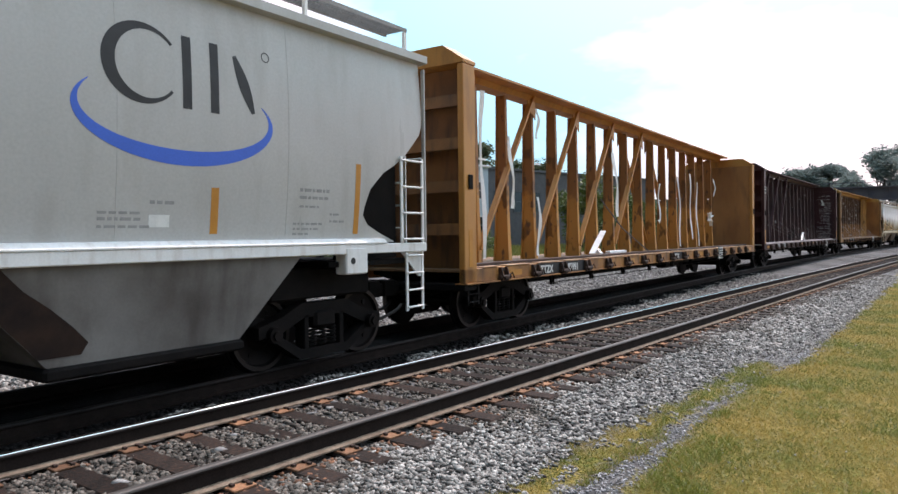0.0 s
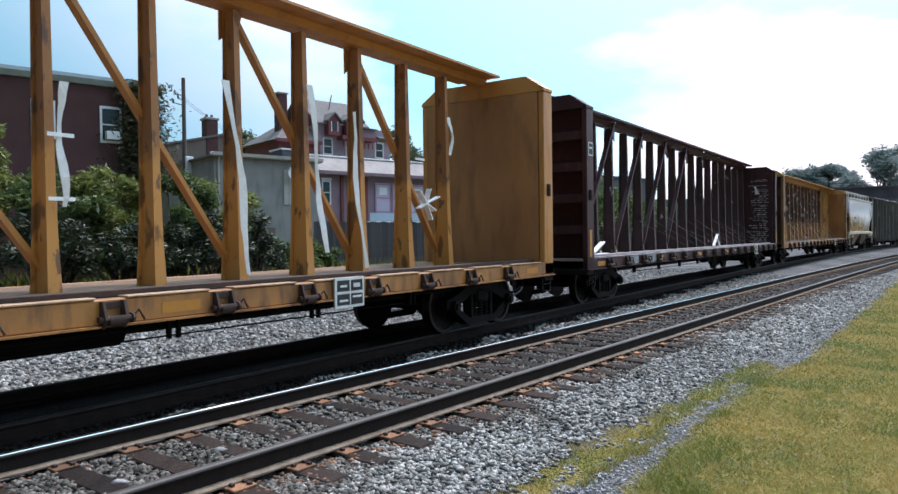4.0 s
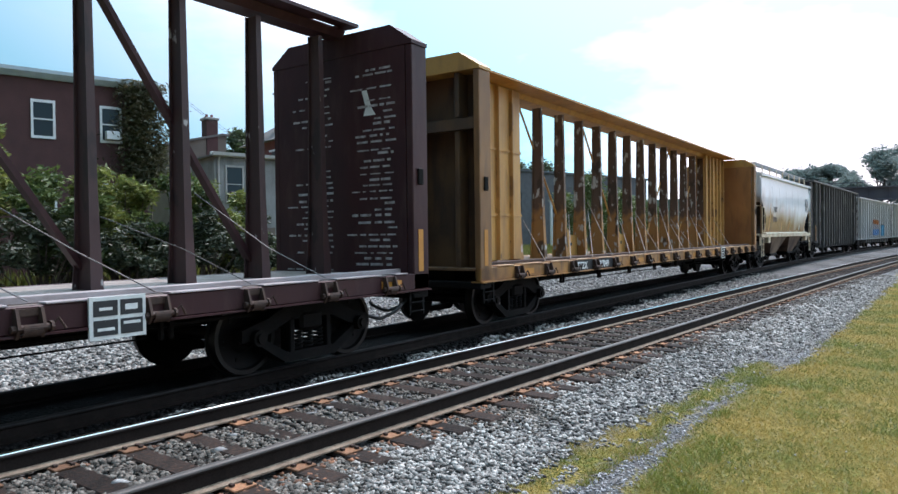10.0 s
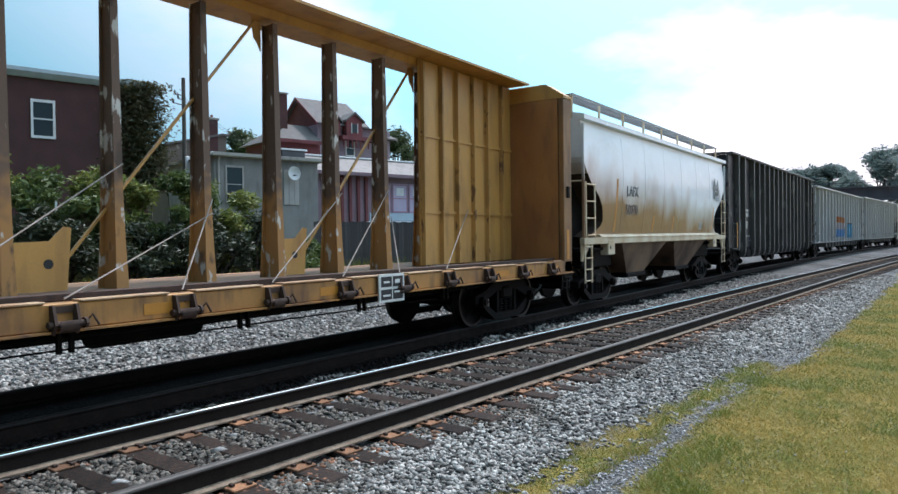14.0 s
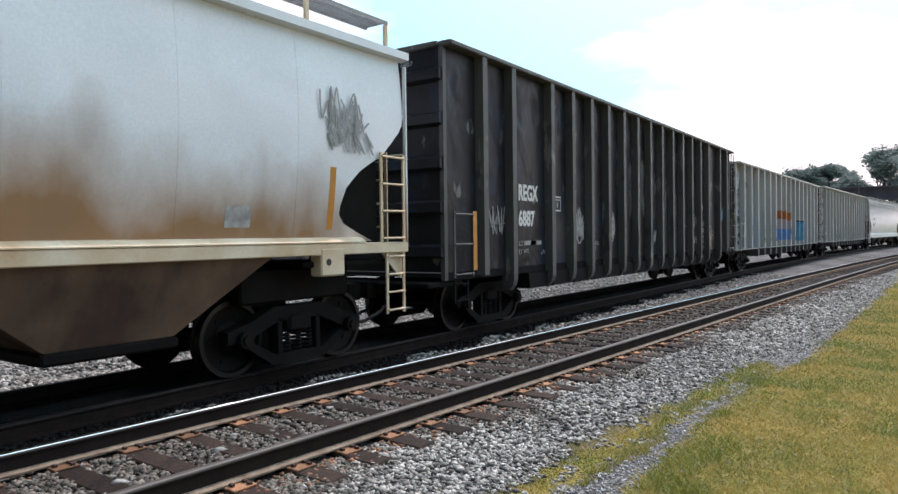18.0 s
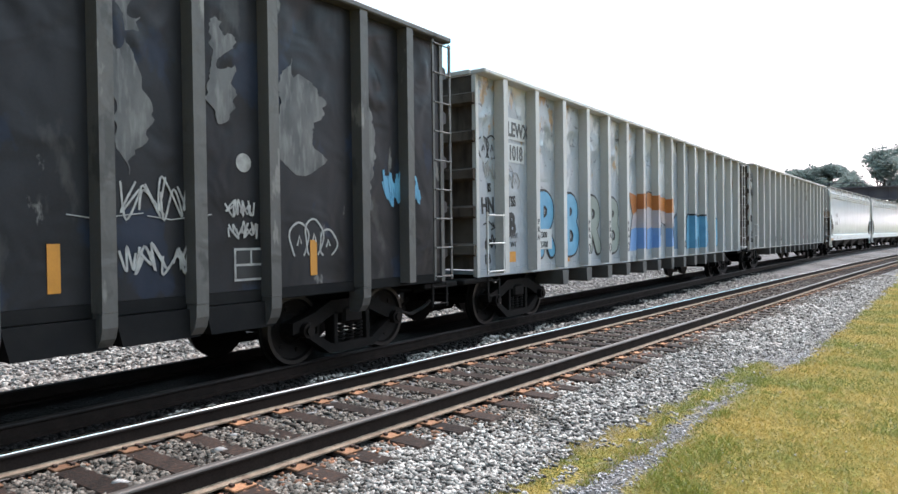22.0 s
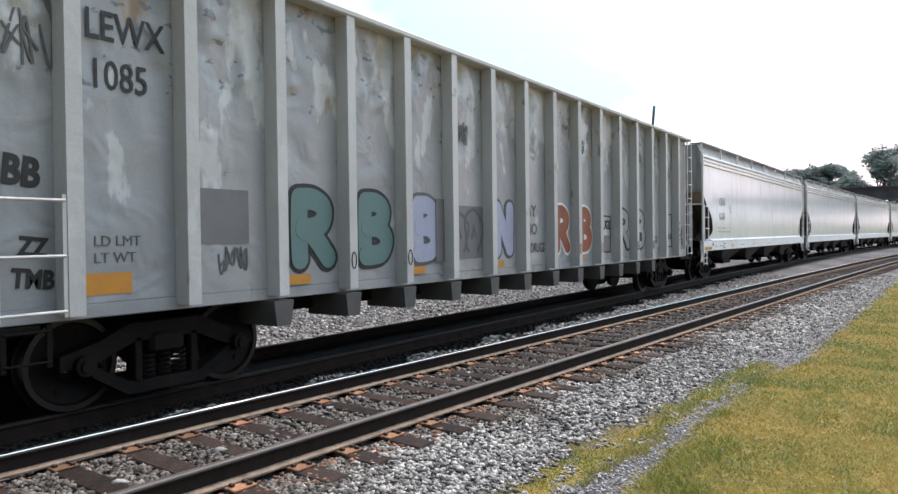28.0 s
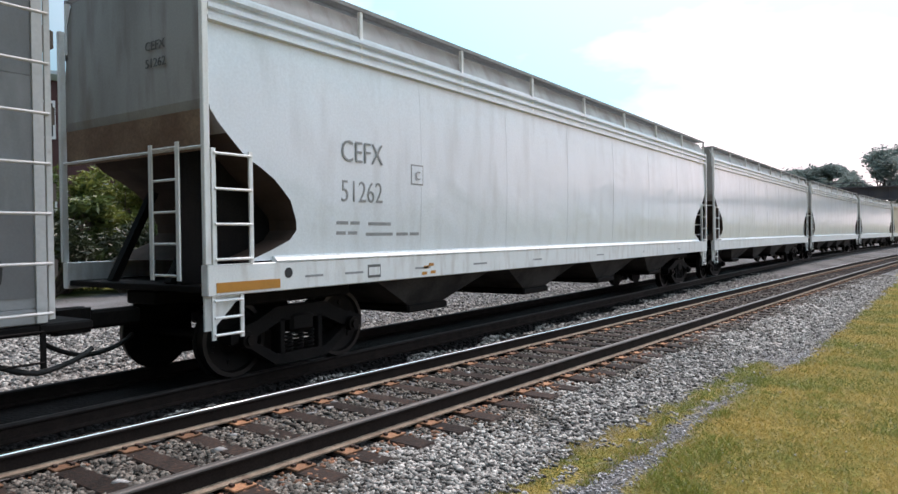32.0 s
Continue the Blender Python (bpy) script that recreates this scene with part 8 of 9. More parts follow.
part("ridge_cap", Geo().box(24.7, 37.8, 1.1, 1.5, 7.854, 7.97, 0.02), M["trim_white"], b4)
part("corner_pillar", Geo().box(37.31, 37.75, -0.3, 0.4, -0.2, 6.40, 0.03), M["trim_white"], b4)
for x, w, z0_, z1_ in ((30.4, 1.5, 3.75, 6.0), (32.0, 1.5, 3.75, 6.0), (33.6, 1.6, 3.75, 6.0)):
    pan = part("shop_panel", Geo().box(x, x + w, -0.06, -0.004, z0_, z1_, 0.01), M["lavender"], b4, "lavender board panel")
    for zz in (0.0, 0.5, 1.0):
        zc = z0_ + 0.05 + (z1_ - z0_ - 0.18) * zz
        part("panel_rail", Geo().box(x + 0.04, x + w - 0.04, -0.085, -0.0605, zc, zc + 0.08), M["pink_trim"], pan)
    for k in (0.0, 1.0):
        xc = x + 0.04 + (w - 0.16) * k
        part("panel_stile", Geo().box(xc, xc + 0.08, -0.085, -0.0605, z0_ + 0.14, z1_ - 0.14), M["pink_trim"], pan)
    part("panel_window", Geo().box(x + 0.4, x + w - 0.4, -0.075, -0.0605, z0_ + 1.35, z1_ - 0.32), M["trim_white"], pan)
part("plinth_band", Geo().box(29.9, 35.4, -0.08, -0.004, 3.15, 3.74), M["clad_blue"], b4, "pale blue band under the panels")
aw = Geo()
for i in range(14):
    x = 29.6 + i * 0.41
    d = 0.16 * math.sin(i * 2.1) + 0.08 * math.sin(i * 5.3)
    aw.prism([(-1.5, 2.62 + d), (-1.5, 2.70 + d), (-0.09, 3.12), (-0.09, 3.02)], "x", x, x + 0.405)
part("awning", aw, M["trim_white"], b4, "torn sagging white awning")
for x in (27.4, 28.1, 28.8, 29.5):
    part("brick_pier", Geo().box(x, x + 0.22, -0.14, -0.004, -0.2, 6.40), M["brick_red"], b4)
win = window(b4, 25.95, 4.4, 0.55, 1.5, 0, M["trim_white"])
part("lintel", Geo().box(25.8, 26.65, -0.1, -0.065, 6.04, 6.2), M["trim_white"], win)
window(b4, 35.75, 4.6, 0.8, 1.4, 0, M["trim_white"])
part("lower_sign", Geo().box(35.5, 36.9, -0.1, -0.004, 3.5, 4.1), M["trim_white"], b4, "white board under a window")

# red gabled house
b5 = thing("gabled_house", "red and lavender gabled house with a grey shingle roof and dormers", "house", at=street_pose(0, 56))
part("wall", Geo().box(32.6, 40.6, 0, 7.0, -0.2, 12.2), M["lilac_wall"], b5, "lavender rendered wall")
part("gable_wall", Geo().prism([(0.02, 12.21), (3.5, 14.85), (7.0, 12.21)], "x", 32.62, 32.9), M["brick_red"], b5, "red boarded gable")
part("roof", Geo().prism([(-0.45, 12.16), (-0.45, 12.30), (3.5, 15.1), (7.4, 12.30), (7.4, 12.16), (3.5, 14.86)], "x", 32.3, 37.9), M["roof_grey"], b5)
part("verge_board", Geo().prism([(-0.45, 12.02), (-0.45, 12.30), (3.5, 15.12), (7.4, 12.30), (7.4, 12.02), (3.5, 14.80)], "x", 32.22, 32.295), M["brick_red"], b5)
part("hip_end", Geo().loft([[(37.91, -0.4, 12.2), (37.91, 7.3, 12.2), (37.91, 3.5, 15.0)], [(39.0, -0.4, 12.2), (39.0, 7.3, 12.2), (38.0, 3.5, 12.4)]]), M["roof_grey"], b5)
part("side_roof", Geo().prism([(-0.4, 11.3), (-0.4, 11.45), (3.2, 12.9), (7.2, 11.45), (7.2, 11.3)], "x", 39.02, 41.2), M["roof_grey"], b5)
for xa, xb, zt in ((33.3, 34.5, 13.1), (35.2, 36.9, 13.3)):
    m_ = (xa + xb) / 2
    dm = part("dormer", Geo().prism([(xa, 11.2), (xa, zt - 0.6), (m_, zt), (xb, zt - 0.6), (xb, 11.2)], "y", -0.75, 2.2), M["brick_red"], b5)
    part("dormer_roof", Geo().prism([(xa - 0.2, zt - 0.75), (xa - 0.2, zt - 0.58), (m_, zt + 0.22), (xb + 0.2, zt - 0.58), (xb + 0.2, zt - 0.75), (m_, zt + 0.03)], "y", -0.95, 2.6), M["roof_grey"], dm)
    part("dormer_pane", Geo().box(m_ - 0.28, m_ + 0.28, -0.79, -0.755, 11.6, 12.4), M["glass"], dm)
    for x in (m_ - 0.36, m_ + 0.29):
        part("dormer_trim", Geo().box(x, x + 0.07, -0.80, -0.755, 11.55, 12.45), M["trim_white"], dm)
part("porch", Geo().box(34.6, 38.4, -1.0, -0.005, 10.9, 11.25), M["brick_red"], b5, "red balcony rail")
for i in range(9):
    part("baluster", Geo().box(34.7 + i * 0.45, 34.8 + i * 0.45, -0.98, -0.9, 10.2, 10.895), M["brick_red"], b5)
for x in (33.2, 35.6, 38.9):
    window(b5, x, 9.6, 0.8, 1.3, 0, M["trim_white"])
# lower wing with its own hipped roof and the tall chimney
part("wing_wall", Geo().box(28.5, 32.59, -0.4, 6.0, -0.2, 10.4), M["brick_red"], b5)
part("wing_roof", Geo().loft([[(28.0, -0.9, 10.4), (32.59, -0.9, 10.4), (32.59, 6.4, 10.4), (28.0, 6.4, 10.4)], [(30.3, 1.8, 12.2), (32.59, 1.8, 12.2), (32.59, 3.6, 12.2), (30.3, 3.6, 12.2)]]), M["roof_grey"], b5)
part("wing_fascia", Geo().box(28.0, 32.55, -0.96, -0.905, 10.2, 10.5), M["brick_red"], b5)
chm = part("chimney", Geo().box(29.3, 30.15, 1.0, 1.9, 10.5, 14.7, 0.03), M["brick_dark"], b5)
part("chimney_cap", Geo().box(29.2, 30.25, 0.9, 2.0, 14.704, 14.86, 0.03), M["concrete"], chm)
part("roof_mast", Geo().cyl((34.9, 2.0, 13.6), (35.3, 2.0, 15.4), 0.05, 6), M["pole"], b5)

# pale blue house and the long dark building
b6 = thing("blue_house", "pale blue sided house", "house", at=street_pose(0, 62))
part("wall", Geo().box(53.3, 59.6, 0, 8, -0.2, 10.2), M["clad_blue"], b6)
part("roof", Geo().box(53.0, 59.9, -0.3, 8.3, 10.2, 10.45, 0.03), M["trim_white"], b6)
for x in (54.2, 56.0, 57.8):
    window(b6, x, 6.4, 0.8, 2.0, 0, M["trim_white"])
    window(b6, x, 2.2, 0.8, 2.0, 0, M["trim_white"])
b7 = thing("long_dark_building", "long dark grey clad building", "building", at=street_pose(0, 64))
part("wall", Geo().box(61.0, 96.0, 0, 10, -0.2, 10.3), M["shed_dark"], b7)
part("roof", Geo().box(60.8, 96.2, -0.2, 10.2, 10.304, 10.6), M["shed_dark"], b7)
for i in range(9):
    window(b7, 62.5 + i * 3.6, 5.0, 1.4, 2.6, 0, M["shed_dark"])

# board fence in front of the shop
fence = thing("board_fence", "dark weathered board fence", "fence", at=street_pose(0, 36))
bm_ = Geo().box(0, 0.20, -0.015, 0.015, -0.3, 2.85).mesh("board", M["fence_dark"])
for i in range(46):
    part("board", bm_, None, fence, at=pose(20.6 + i * 0.21, 0, 0.03 * math.sin(i * 1.7)))
for z in (0.4, 2.0):
    part("rail", Geo().box(20.6, 30.2, 0.018, 0.08, z, z + 0.09), M["fence_dark"], fence)

# utility pole and wires
pole = thing("utility_pole", "grey wooden utility pole with wires", "utility pole", at=street_pose(16.9, 46))
part("mast", Geo().cyl((0, 0, 0), (0, 0, 12.4), 0.17, 9, 0.12), M["pole"], pole)
for z, dx in ((11.2, -0.6), (10.9, -0.4), (10.6, -0.7)):
    arm_ = part("bracket", Geo().cyl((0, -0.1, z), (dx, -0.1, z + 0.12), 0.03, 6), M["pole"], pole)
    part("insulator", Geo().cyl((dx, -0.1, z + 0.12), (dx, -0.1, z + 0.34), 0.07, 8, 0.04), M["steel_dark"], arm_)
part("meter_box", Geo().box(-0.05, 0.45, -0.36, -0.19, 6.2, 7.3, 0.03), M["trim_white"], pole, "white box on the pole")
for dx, z in ((-0.6, 11.5), (-0.4, 11.2)):
    part("wire", Geo().pipe([(dx, -0.1, z), (dx + 4, 4, z - 0.9), (dx + 8.5, 8, z - 1.8)], 0.012, 5), M["rubber"], pole)

# sign post and marker post
post = thing("sign_post", "slim white sign post", "post", at=street_pose(66.5, 58))
part("mast", Geo().box(-0.12, 0.12, -0.12, 0.12, 0, 6.2, 0.02), M["trim_white"], post)
mk = thing("marker_post", "weathered pale blue marker post", "post", at=pose(5.6, 18.0, -0.35))
part("mast", Geo().box(-0.13, 0.13, -0.13, 0.13, 0, 1.75, 0.02), M["clad_blue"], mk)

# shrubs along the yard
for i, (a, q, h, r) in enumerate(((0.5, 30, 7.0, 2.6), (3.6, 30.5, 7.2, 2.0), (6.0, 29.5, 5.2, 1.9), (8.4, 30, 5.6, 2.1), (10.6, 29.5, 5.2, 1.9), (12.6, 30.5, 5.4, 2.0), (-3.5, 31, 6.5, 2.8))):
    c, s_ = math.cos(radians(STREET)), math.sin(radians(STREET))
    shrub(c * a - s_ * q, s_ * a + c * q, -0.35, h, r, "tall leafy green shrub with yellowing tops", M["leaf_light" if i % 2 else "leaf"], 300 + i, 7500, 0.16)
# low shrubs added so that their dark leaves give the shade underneath
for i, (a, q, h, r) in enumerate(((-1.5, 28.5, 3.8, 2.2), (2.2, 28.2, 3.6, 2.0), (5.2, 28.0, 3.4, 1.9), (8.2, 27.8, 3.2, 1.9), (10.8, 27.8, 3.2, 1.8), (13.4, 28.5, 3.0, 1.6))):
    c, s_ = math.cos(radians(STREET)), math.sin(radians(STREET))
    shrub(c * a - s_ * q, s_ * a + c * q, -0.35, h, r, "low shrub with dark leaves standing in for shade below taller shrubs", M["leaf_dark"], 320 + i, 5000, 0.14)
for i, (a, q, h, r) in enumerate(((15.5, 33, 2.6, 1.3), (18.5, 34, 2.2, 1.4), (20.5, 35, 1.8, 1.0), (33.0, 40, 2.0, 1.4), (40.0, 46, 2.4, 2.0), (46.0, 50, 2.6, 2.4), (52.0, 54, 2.8, 2.4), (61.5, 48, 9.5, 4.0), (67, 50, 8.0, 4.0), (75, 52, 7.0, 4.0))):
    c, s_ = math.cos(radians(STREET)), math.sin(radians(STREET))
    shrub(c * a - s_ * q, s_ * a + c * q, -0.35, h, r, "low green weeds and brush", M["leaf"], 340 + i, 2200 if h < 5 else 5000, 0.15 if h < 5 else 0.26)
for i, (a, q, h, r) in enumerate(((55.0, 74, 15.5, 4.2), (66.8, 72, 15.2, 5.0), (32.0, 72, 14.0, 3.4), (84, 76, 13.5, 5.0))):
    c, s_ = math.cos(radians(STREET)), math.sin(radians(STREET))
    tree(c * a - s_ * q, s_ * a + c * q, -0.3, h, r, "dark green broadleaf tree behind the houses", M["leaf_mid"], 400 + i, 9000, 0.32)

# trees and overbridge far along the line
for i, (x, y, h, r) in enumerate(((165, 22.5, 15.0, 5.6), (168, 17.5, 16.2, 5.0), (160, 8.0, 18.2, 6.5), (158, -1.5, 19.0, 7.5), (175, 13.0, 13.0, 5.0), (185, 30, 14, 6), (150, -14, 18, 7))):
    tree(x, y, -0.3, h, r, "dark green broadleaf tree beyond the bridge", M["leaf_far"], 420 + i, 13000, 0.42, 0.2)
bridge = thing("road_overbridge", "dark steel road bridge over the tracks", "bridge", at=pose(148, 0, -0.3, 0, 0, 6))
part("girder", Geo().prism([(-0.6, 7.4), (0.6, 7.4), (0.6, 7.6), (0.15, 7.65), (0.15, 9.6), (0.6, 9.7), (0.6, 9.9), (-0.6, 9.9), (-0.6, 9.7), (-0.15, 9.6), (-0.15, 7.65), (-0.6, 7.6)], "y", -60, 18), M["bridge"], bridge)
part("deck", Geo().box(0.62, 9.0, -60, 18, 8.4, 8.9), M["concrete"], bridge)
for i in range(26):
    y = -60 + 3 * i
    part("stiffener", Geo().box(-0.55, -0.16, y, y + 0.1, 7.66, 9.59), M["bridge"], bridge)
part("parapet_rail", Geo().box(-0.3, -0.2, -60, 18, 10.6, 10.72), M["bridge"], bridge)
for i in range(27):
    part("parapet_post", Geo().box(-0.3, -0.2, -60 + 3 * i, -59.9 + 3 * i, 9.904, 10.6), M["bridge"], bridge)
part("abutment", Geo().box(-1.5, 10, 13.5, 24, 0, 7.39), M["concrete"], bridge)
part("pier", Geo().box(0.0, 8.0, -16.6, -15, 0, 7.39, 0.1), M["concrete"], bridge)
part("embankment", Geo().prism([(14.0, 0.0), (24.0, 8.6), (60.0, 8.6), (60.0, 0.0)], "x", -6, 15), M["leaf_far"], bridge)

# ================= ties, stones and grass =================
track = tagged(new("near_track_ties"), "weathered wooden ties with rusty plates", "track", kind="structure")
tie_me = Geo().box(-0.115, 0.115, -1.3, 1.3, -0.36, -0.192, 0.015).mesh("tie", M["tie"])
half_plate = Geo().box(-0.10, 0.10, -0.19, 0.19, -0.190, -0.172, 0.005).mesh("tie_plate", M["plate"])
sp = Geo()
for sgn in (-1, 1):
    for dx, dy in ((-0.055, -0.10), (0.055, -0.10), (-0.055, 0.10), (0.055, 0.10), (-0.05, 0.16), (0.05, -0.16)):
        y = sgn * 0.7535 + dy
        sp.box(dx - 0.016, dx + 0.016, y - 0.02, y + 0.02, -0.171, -0.150, 0.004)
spike_me = sp.mesh("spikes", M["spike"])
rt = random.Random(3)
for i in range(-9, 88):
    x, y, a = near_at(2.784 + 0.535 * i)
    tie = part("tie", tie_me, None, track, at=pose(x + rt.uniform(-0.02, 0.02), y, rt.uniform(-0.006, 0.004), 0, 0, math.degrees(a) + rt.uniform(-1, 1)))
    for sgn in (-1, 1):
        part("tie_plate", half_plate, None, tie, at=pose(0, sgn * 0.7535, 0))
    part("spikes", spike_me, None, tie)
far_ties = Geo()
for i in range(88, 420):
    x, y, a = near_at(2.784 + 0.535 * i)
    far_ties.beam((x - math.sin(a) * -1.3, y - 1.3 * math.cos(a), -0.27), (x - math.sin(a) * 1.3, y + 1.3 * math.cos(a), -0.27), 0.22, 0.16)
tagged(new("far_ties", far_ties.mesh("far_ties", M["tie"])), "weathered wooden ties further along the line", "track", kind="stuff")
oil_shade_ties = Geo()
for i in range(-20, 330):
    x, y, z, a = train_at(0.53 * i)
    oil_shade_ties.beam((x + math.sin(a) * 1.3, y - 1.3 * math.cos(a), z - 0.275), (x - math.sin(a) * 1.3, y + 1.3 * math.cos(a), z - 0.275), 0.22, 0.16)
tagged(new("train_track_ties", oil_shade_ties.mesh("train_track_ties", M["tie_oil_shade"])), "wooden ties coloured black with oil and the train's shade", "track", kind="stuff")

rngs = np.random.default_rng(11)


def strewn(n, x0, x1, y0, y1, keep=None, lift=0.0):
    """n places on the ground, thinning with distance."""
    u = rngs.uniform(0, 1, n)
    xs = x0 * (x1 / x0) ** u if x0 > 0 else rngs.uniform(x0, x1, n)
    ys = rngs.uniform(y0, y1, n)
    out = []
    for x, y in zip(xs, ys):
        if keep is None or keep(x, y):
            out.append((x, y, ground_z(x, y) + lift))
    return np.array(out)


def near_offset(x, y):
    return y - near_at(x)[1]


def is_lawn(x, y):
    """The lawn and the strip of grass between the path and the shoulder."""
    wob = 0.16 * noise.noise((x * 1.1, y * 1.1, 8)) + 0.12 * noise.noise((x * 4, y * 4, 2)) + 0.10 * noise.noise((x * 13, y * 13, 4))
    edge = 1.93 - 0.36 * min(max((x - 10.2) / 1.4, 0), 1) - 0.025 * max(x - 11.3, 0)
    if y < edge + wob:
        return True
    return x < 11.3 and abs(y + 0.072 * x - 2.83) + wob < 0.19 and noise.noise((x * 5.1, y * 5.1, 1)) > -0.25


def on_shoulder(x, y):
    return near_offset(x, y) < -0.85 and (not is_lawn(x, y) or rngs.random() < 0.005)


def between_rails(x, y):
    if abs(near_offset(x, y)) > 0.66:
        return False
    k = ((x - 0.046 * near_offset(x, y) / 0.75 - 2.784) / 0.535) % 1.0
    return 0.17 < k < 0.83 or rngs.random() < 0.06


def beyond(x, y):
    return near_offset(x, y) > 0.86 and y < TRAIN_Y - 0.85


pa = strewn(60000, 2.6, 34, 0.6, 4.6, on_shoulder, 0.008)
off_ = np.array([near_offset(x, y) for x, y, z in pa])
size_ = rngs.uniform(0.026, 0.062, len(pa)) * np.where(pa[:, 0] > 12, 1.35, 1.0) * np.clip(0.42 + (pa[:, 1] + 0.072 * pa[:, 0] - 2.45) * 0.75, 0.42, 1.0)
stained_ = off_ + 0.35 * np.sin(pa[:, 0] * 2.3) + rngs.normal(size=len(pa)) * 0.25 > -1.25
path_ = (pa[:, 1] + 0.072 * pa[:, 0] < 2.62) & (pa[:, 0] < 13)
scatter("path_gravel", pa[path_], size_[path_], M["path_stone"], "fine pale gravel on the worn path", 30)
stained_, clean_ = stained_ & ~path_, ~stained_ & ~path_
scatter("shoulder_ballast", pa[clean_], size_[clean_], M["stone"], "loose grey crushed stones on the track shoulder", 21)
scatter("stained_ballast", pa[stained_], size_[stained_], M["stone_brown"], "rust-stained crushed stones beside the near rail", 29)
pa2 = strewn(9000, -8, 2.6, 1.6, 4.6, on_shoulder, 0.010)
scatter("path_ballast", pa2, rngs.uniform(0.03, 0.07, len(pa2)), M["stone"], "loose grey crushed stones beside the near track", 28)
pb = strewn(30000, 1.8, 34, 2.6, 5.9, between_rails, 0.018)
scatter("track_ballast", pb, rngs.uniform(0.028, 0.066, len(pb)), M["stone_brown"], "rust-stained stones between the ties", 22)
# stones beside the train, with its shade coloured in on top of the oil
dark_stone = make("oil_and_shade_dark_stone", (0.014, 0.013, 0.013), (0.010, 0.009, 0.009), 0.8, 0, 9, 60, 0.3, 0.6, per_island=0.4)
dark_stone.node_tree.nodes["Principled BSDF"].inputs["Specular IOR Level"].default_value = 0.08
pc = strewn(26000, 1.8, 34, 3.2, 7.9, beyond, 0.012)
oily_shaded_ = pc[:, 1] > TRAIN_Y - 1.25 + 0.2 * np.sin(pc[:, 0] * 3.1)
pe = pc[oily_shaded_]
scatter("oily_ballast", pe, rngs.uniform(0.04, 0.075, len(pe)), dark_stone, "stones coloured dark with oil and shade along the train's track", 25)
pc = pc[~oily_shaded_]
scatter("middle_ballast", pc, rngs.uniform(0.04, 0.075, len(pc)), M["stone"], "grey crushed stones between the two tracks", 23)
rust_stone = make("rust_red_stone", (0.21, 0.09, 0.045), (0.10, 0.05, 0.032), 0.9, 0, 9, 60, 0.3, 0.7, per_island=0.5)


def beside_rail(x, y):
    d = near_offset(x, y)
    return -1.22 < d < -0.82 and rngs.random() < max(0.1, 0.9 - abs(d + 0.84) * 2.2) or abs(abs(d) - 0.6) < 0.06 and rngs.random() < 0.5


pr = strewn(9000, 2.0, 16, 2.6, 6.2, beside_rail, 0.016)
scatter("rust_flakes", pr, rngs.uniform(0.03, 0.07, len(pr)), rust_stone, "rust-red stones and flakes beside the rails", 26)
big = strewn(26, 2.0, 9, 3.2, 5.4, lambda x, y: abs(near_offset(x, y)) < 0.6, 0.03)
scatter("pale_stones", big, rngs.uniform(0.08, 0.13, len(big)), M["concrete"], "larger pale stones between the ties", 27, 0.4)
pd_ = strewn(26000, 2.5, 40, 8.6, 18.0, None, 0.012)
scatter("far_ballast", pd_, rngs.uniform(0.05, 0.10, len(pd_)), M["stone"], "grey crushed stones behind the train", 24)


def blades(name, n, x1, mat, h0, h1, seed, label, x0=3.6):
    rng = np.random.default_rng(seed)
    u = rng.uniform(0, 1, n)
    xs = 3.6 * (x1 / 3.6) ** u if x0 > 0 else x0 + (x1 - x0) * u
    ys = rng.uniform(-3.5, 2.7, n)
    base = np.array([(x, y, ground_z(x, y) - 0.005) for x, y in zip(xs, ys) if is_lawn(x, y)])
    n = len(base)
    a = rng.uniform(0, 6.283, n)
    w = rng.uniform(0.0016, 0.0036, n) * (1 + base[:, 0] / 9)
    h = rng.uniform(h0, h1, n)
    lean = rng.normal(size=(n, 2)) * 0.9
    d = np.stack([np.cos(a), np.sin(a), np.zeros(n)], 1) * w[:, None]
    top = base + np.stack([lean[:, 0] * h, lean[:, 1] * h, h], 1)
    v = np.stack([base - d, base + d, top], 1).reshape(-1, 3)
    me = tri_mesh(name, v, np.arange(n * 3).reshape(-1, 3), mat)
    return tagged(new(name, me), label, "grass", kind="stuff")


blades("dry_grass", 300000, 34, M["grass_blade"], 0.012, 0.05, 31, "short dry yellow grass beside the track")
blades("green_grass", 60000, 24, M["grass_green"], 0.012, 0.045, 32, "short green grass in the dry lawn")

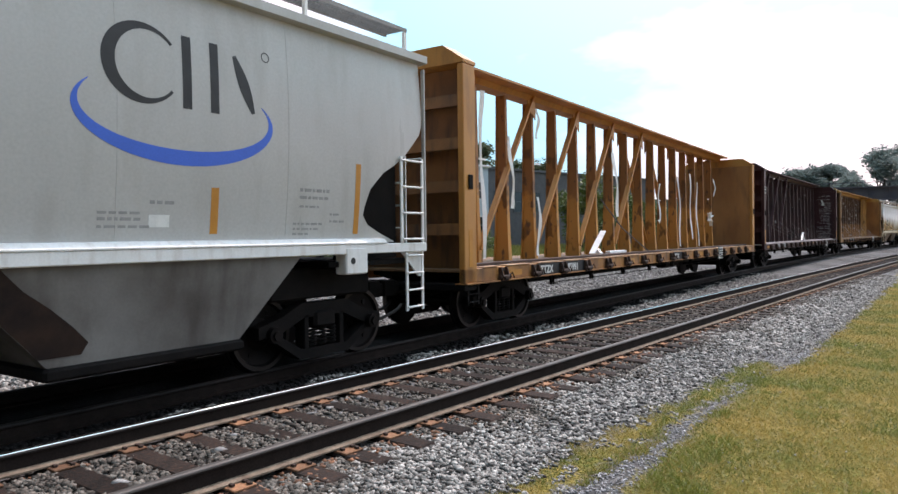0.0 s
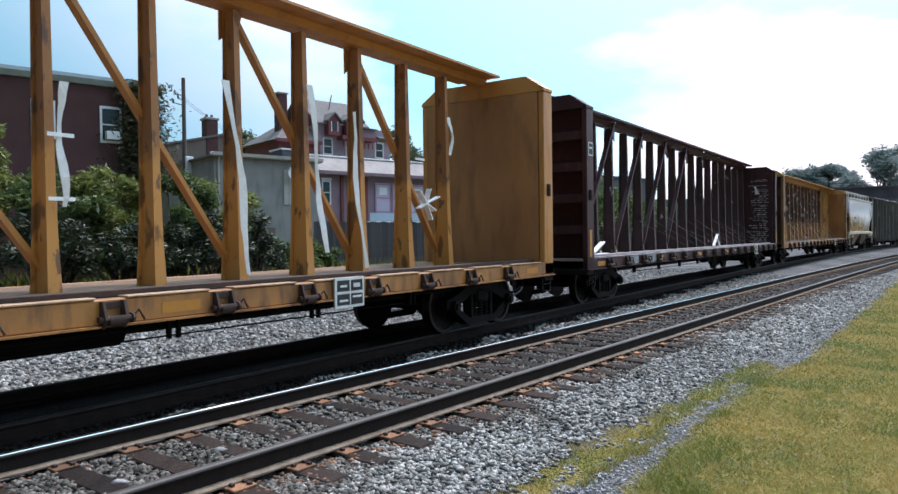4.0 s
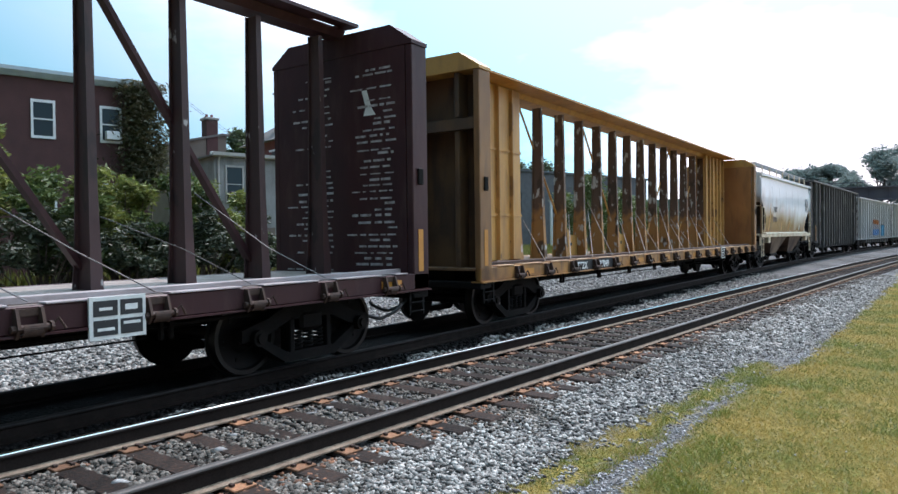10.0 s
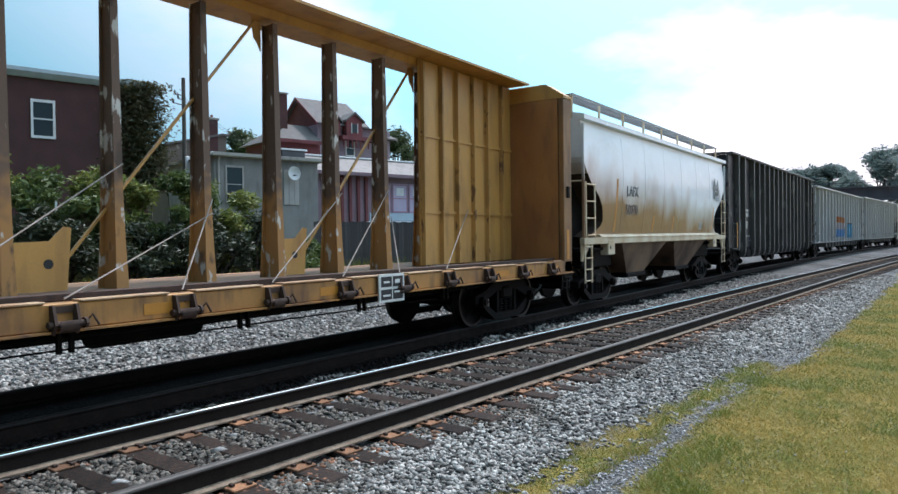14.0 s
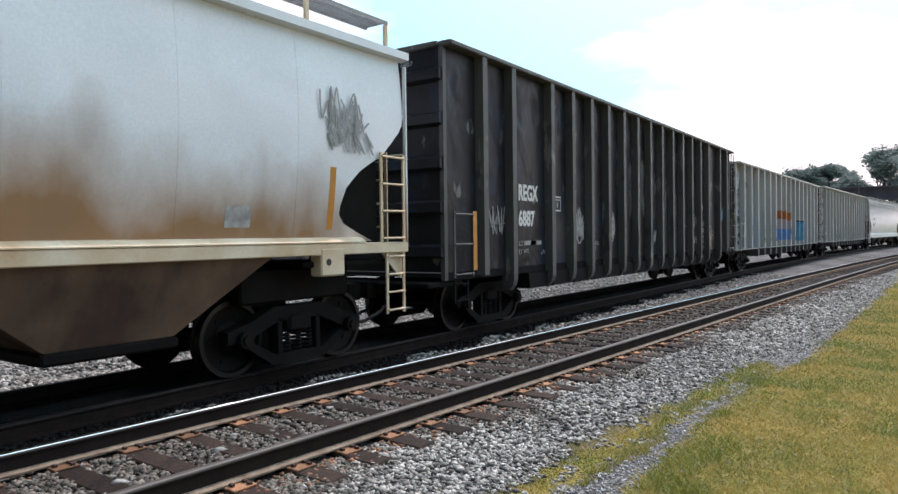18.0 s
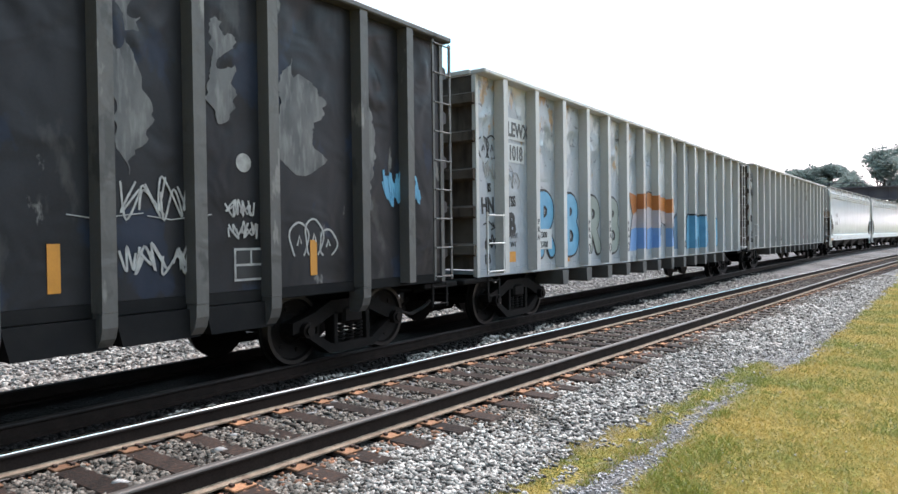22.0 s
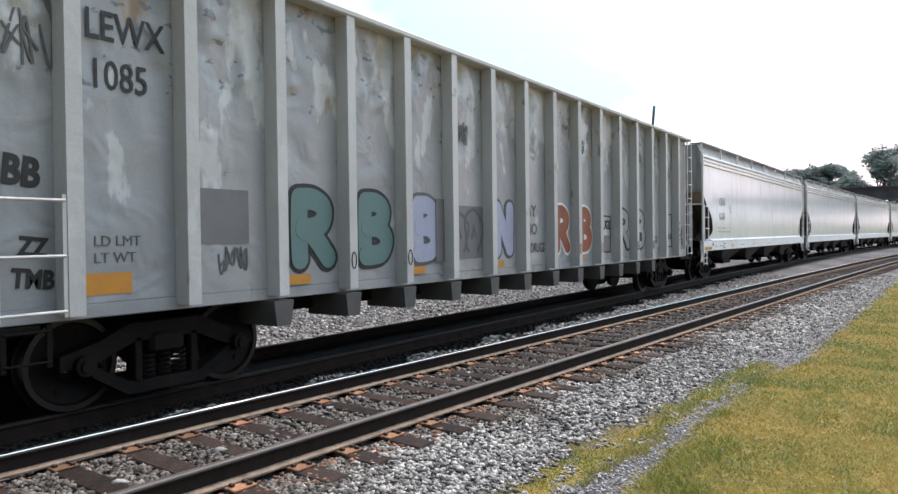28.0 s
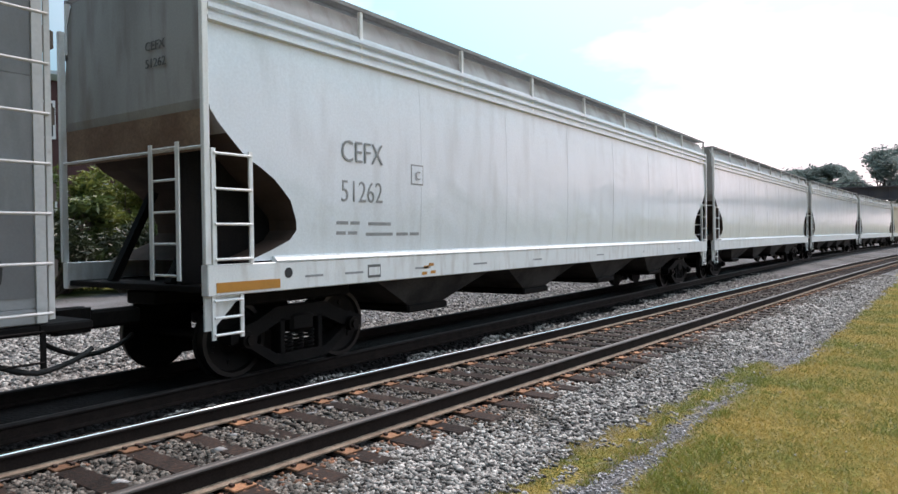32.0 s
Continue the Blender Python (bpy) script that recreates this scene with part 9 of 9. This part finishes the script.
def tufts(name, n, seed, label):
    """Taller, darker green clumps of weed in the lawn."""
    rng = np.random.default_rng(seed)
    base = []
    for x, y in zip(4.0 * (14 / 4.0) ** rng.uniform(0, 1, n), rng.uniform(-2.6, 2.3, n)):
        on_strip = x < 11.3 and abs(y + 0.072 * x - 2.83) < 0.22 and rng.random() < 0.6
        if is_lawn(x, y) and (on_strip or noise.noise((x * 1.7, y * 1.7, 5.5)) + 0.5 * noise.noise((x * 6, y * 6, 1.5)) > 0.30):
            base.append((x, y, ground_z(x, y) - 0.005))
    base = np.array(base)
    n = len(base)
    a, h = rng.uniform(0, 6.283, n), rng.uniform(0.02, 0.075, n)
    w = rng.uniform(0.003, 0.008, n)
    d = np.stack([np.cos(a), np.sin(a), np.zeros(n)], 1) * w[:, None]
    top = base + np.stack([rng.normal(size=n) * h * 0.8, rng.normal(size=n) * h * 0.8, h], 1)
    v = np.stack([base - d, base + d, top], 1).reshape(-1, 3)
    return tagged(new(name, tri_mesh(name, v, np.arange(n * 3).reshape(-1, 3), M["tuft_green"])), label, "weeds", kind="stuff")


tufts("lawn_weeds", 90000, 34, "darker green clumps of weed in the dry lawn")
blades("turf", 60000, 3.7, M["grass_blade"], 0.012, 0.05, 33, "short dry grass round the standpoint", -8.0)


def weeds(name, x0, x1, n, seed, label):
    """Taller weeds behind the line."""
    rng = np.random.default_rng(seed)
    xs, ys = rng.uniform(x0, x1, n), rng.uniform(27, 52, n)
    base = np.array([(x, y, ground_z(x, y)) for x, y in zip(xs, ys)])
    a = rng.uniform(0, 6.283, n)
    h = rng.uniform(0.3, 0.9, n)
    d = np.stack([np.cos(a), np.sin(a), np.zeros(n)], 1) * 0.05
    top = base + np.stack([rng.normal(size=n) * 0.2, rng.normal(size=n) * 0.2, h], 1)
    v = np.stack([base - d, base + d, top], 1).reshape(-1, 3)
    return tagged(new(name, tri_mesh(name, v, np.arange(n * 3).reshape(-1, 3), M["grass_green"])), label, "weeds", kind="stuff")


weeds("yard_weeds", 5, 95, 45000, 41, "tall yellow-green weeds in the yard behind the train")


# ================= motion of the train =================
SPEED = ((0, 4.821), (8, 4.616), (16, 4.674), (24, 4.818), (32, 4.811))


def travelled(t):
    """Metres run by the train after t seconds, its speed eased between the marks."""
    d, t0, v0 = 0.0, 0.0, SPEED[0][1]
    for t1, v1 in SPEED[1:]:
        if t <= t1:
            v = v0 + (v1 - v0) * (t - t0) / (t1 - t0)
            return d + (v0 + v) / 2 * (t - t0)
        d += (v0 + v1) / 2 * (t1 - t0)
        t0, v0 = t1, v1
    return d


def motions():
    for car, s in [(q[0], q[1] * PLAN) for q in TRAIN]:
        rows = []
        for i in range(65):
            t = i * 0.5
            x, y, z, a = train_at(s - travelled(t))
            rows.append((t, pose(x, y, z, 0, 0, math.degrees(a))))
        walk(car, rows)
    for w, dx in SPINNING:
        walk(w, [(i * 0.1, pose(dx, 0, WHEEL_R, 0, -math.degrees(travelled(i * 0.1) / WHEEL_R), 0)) for i in range(321)])


for q in TRAIN:
    true_size(q[0])


motions()
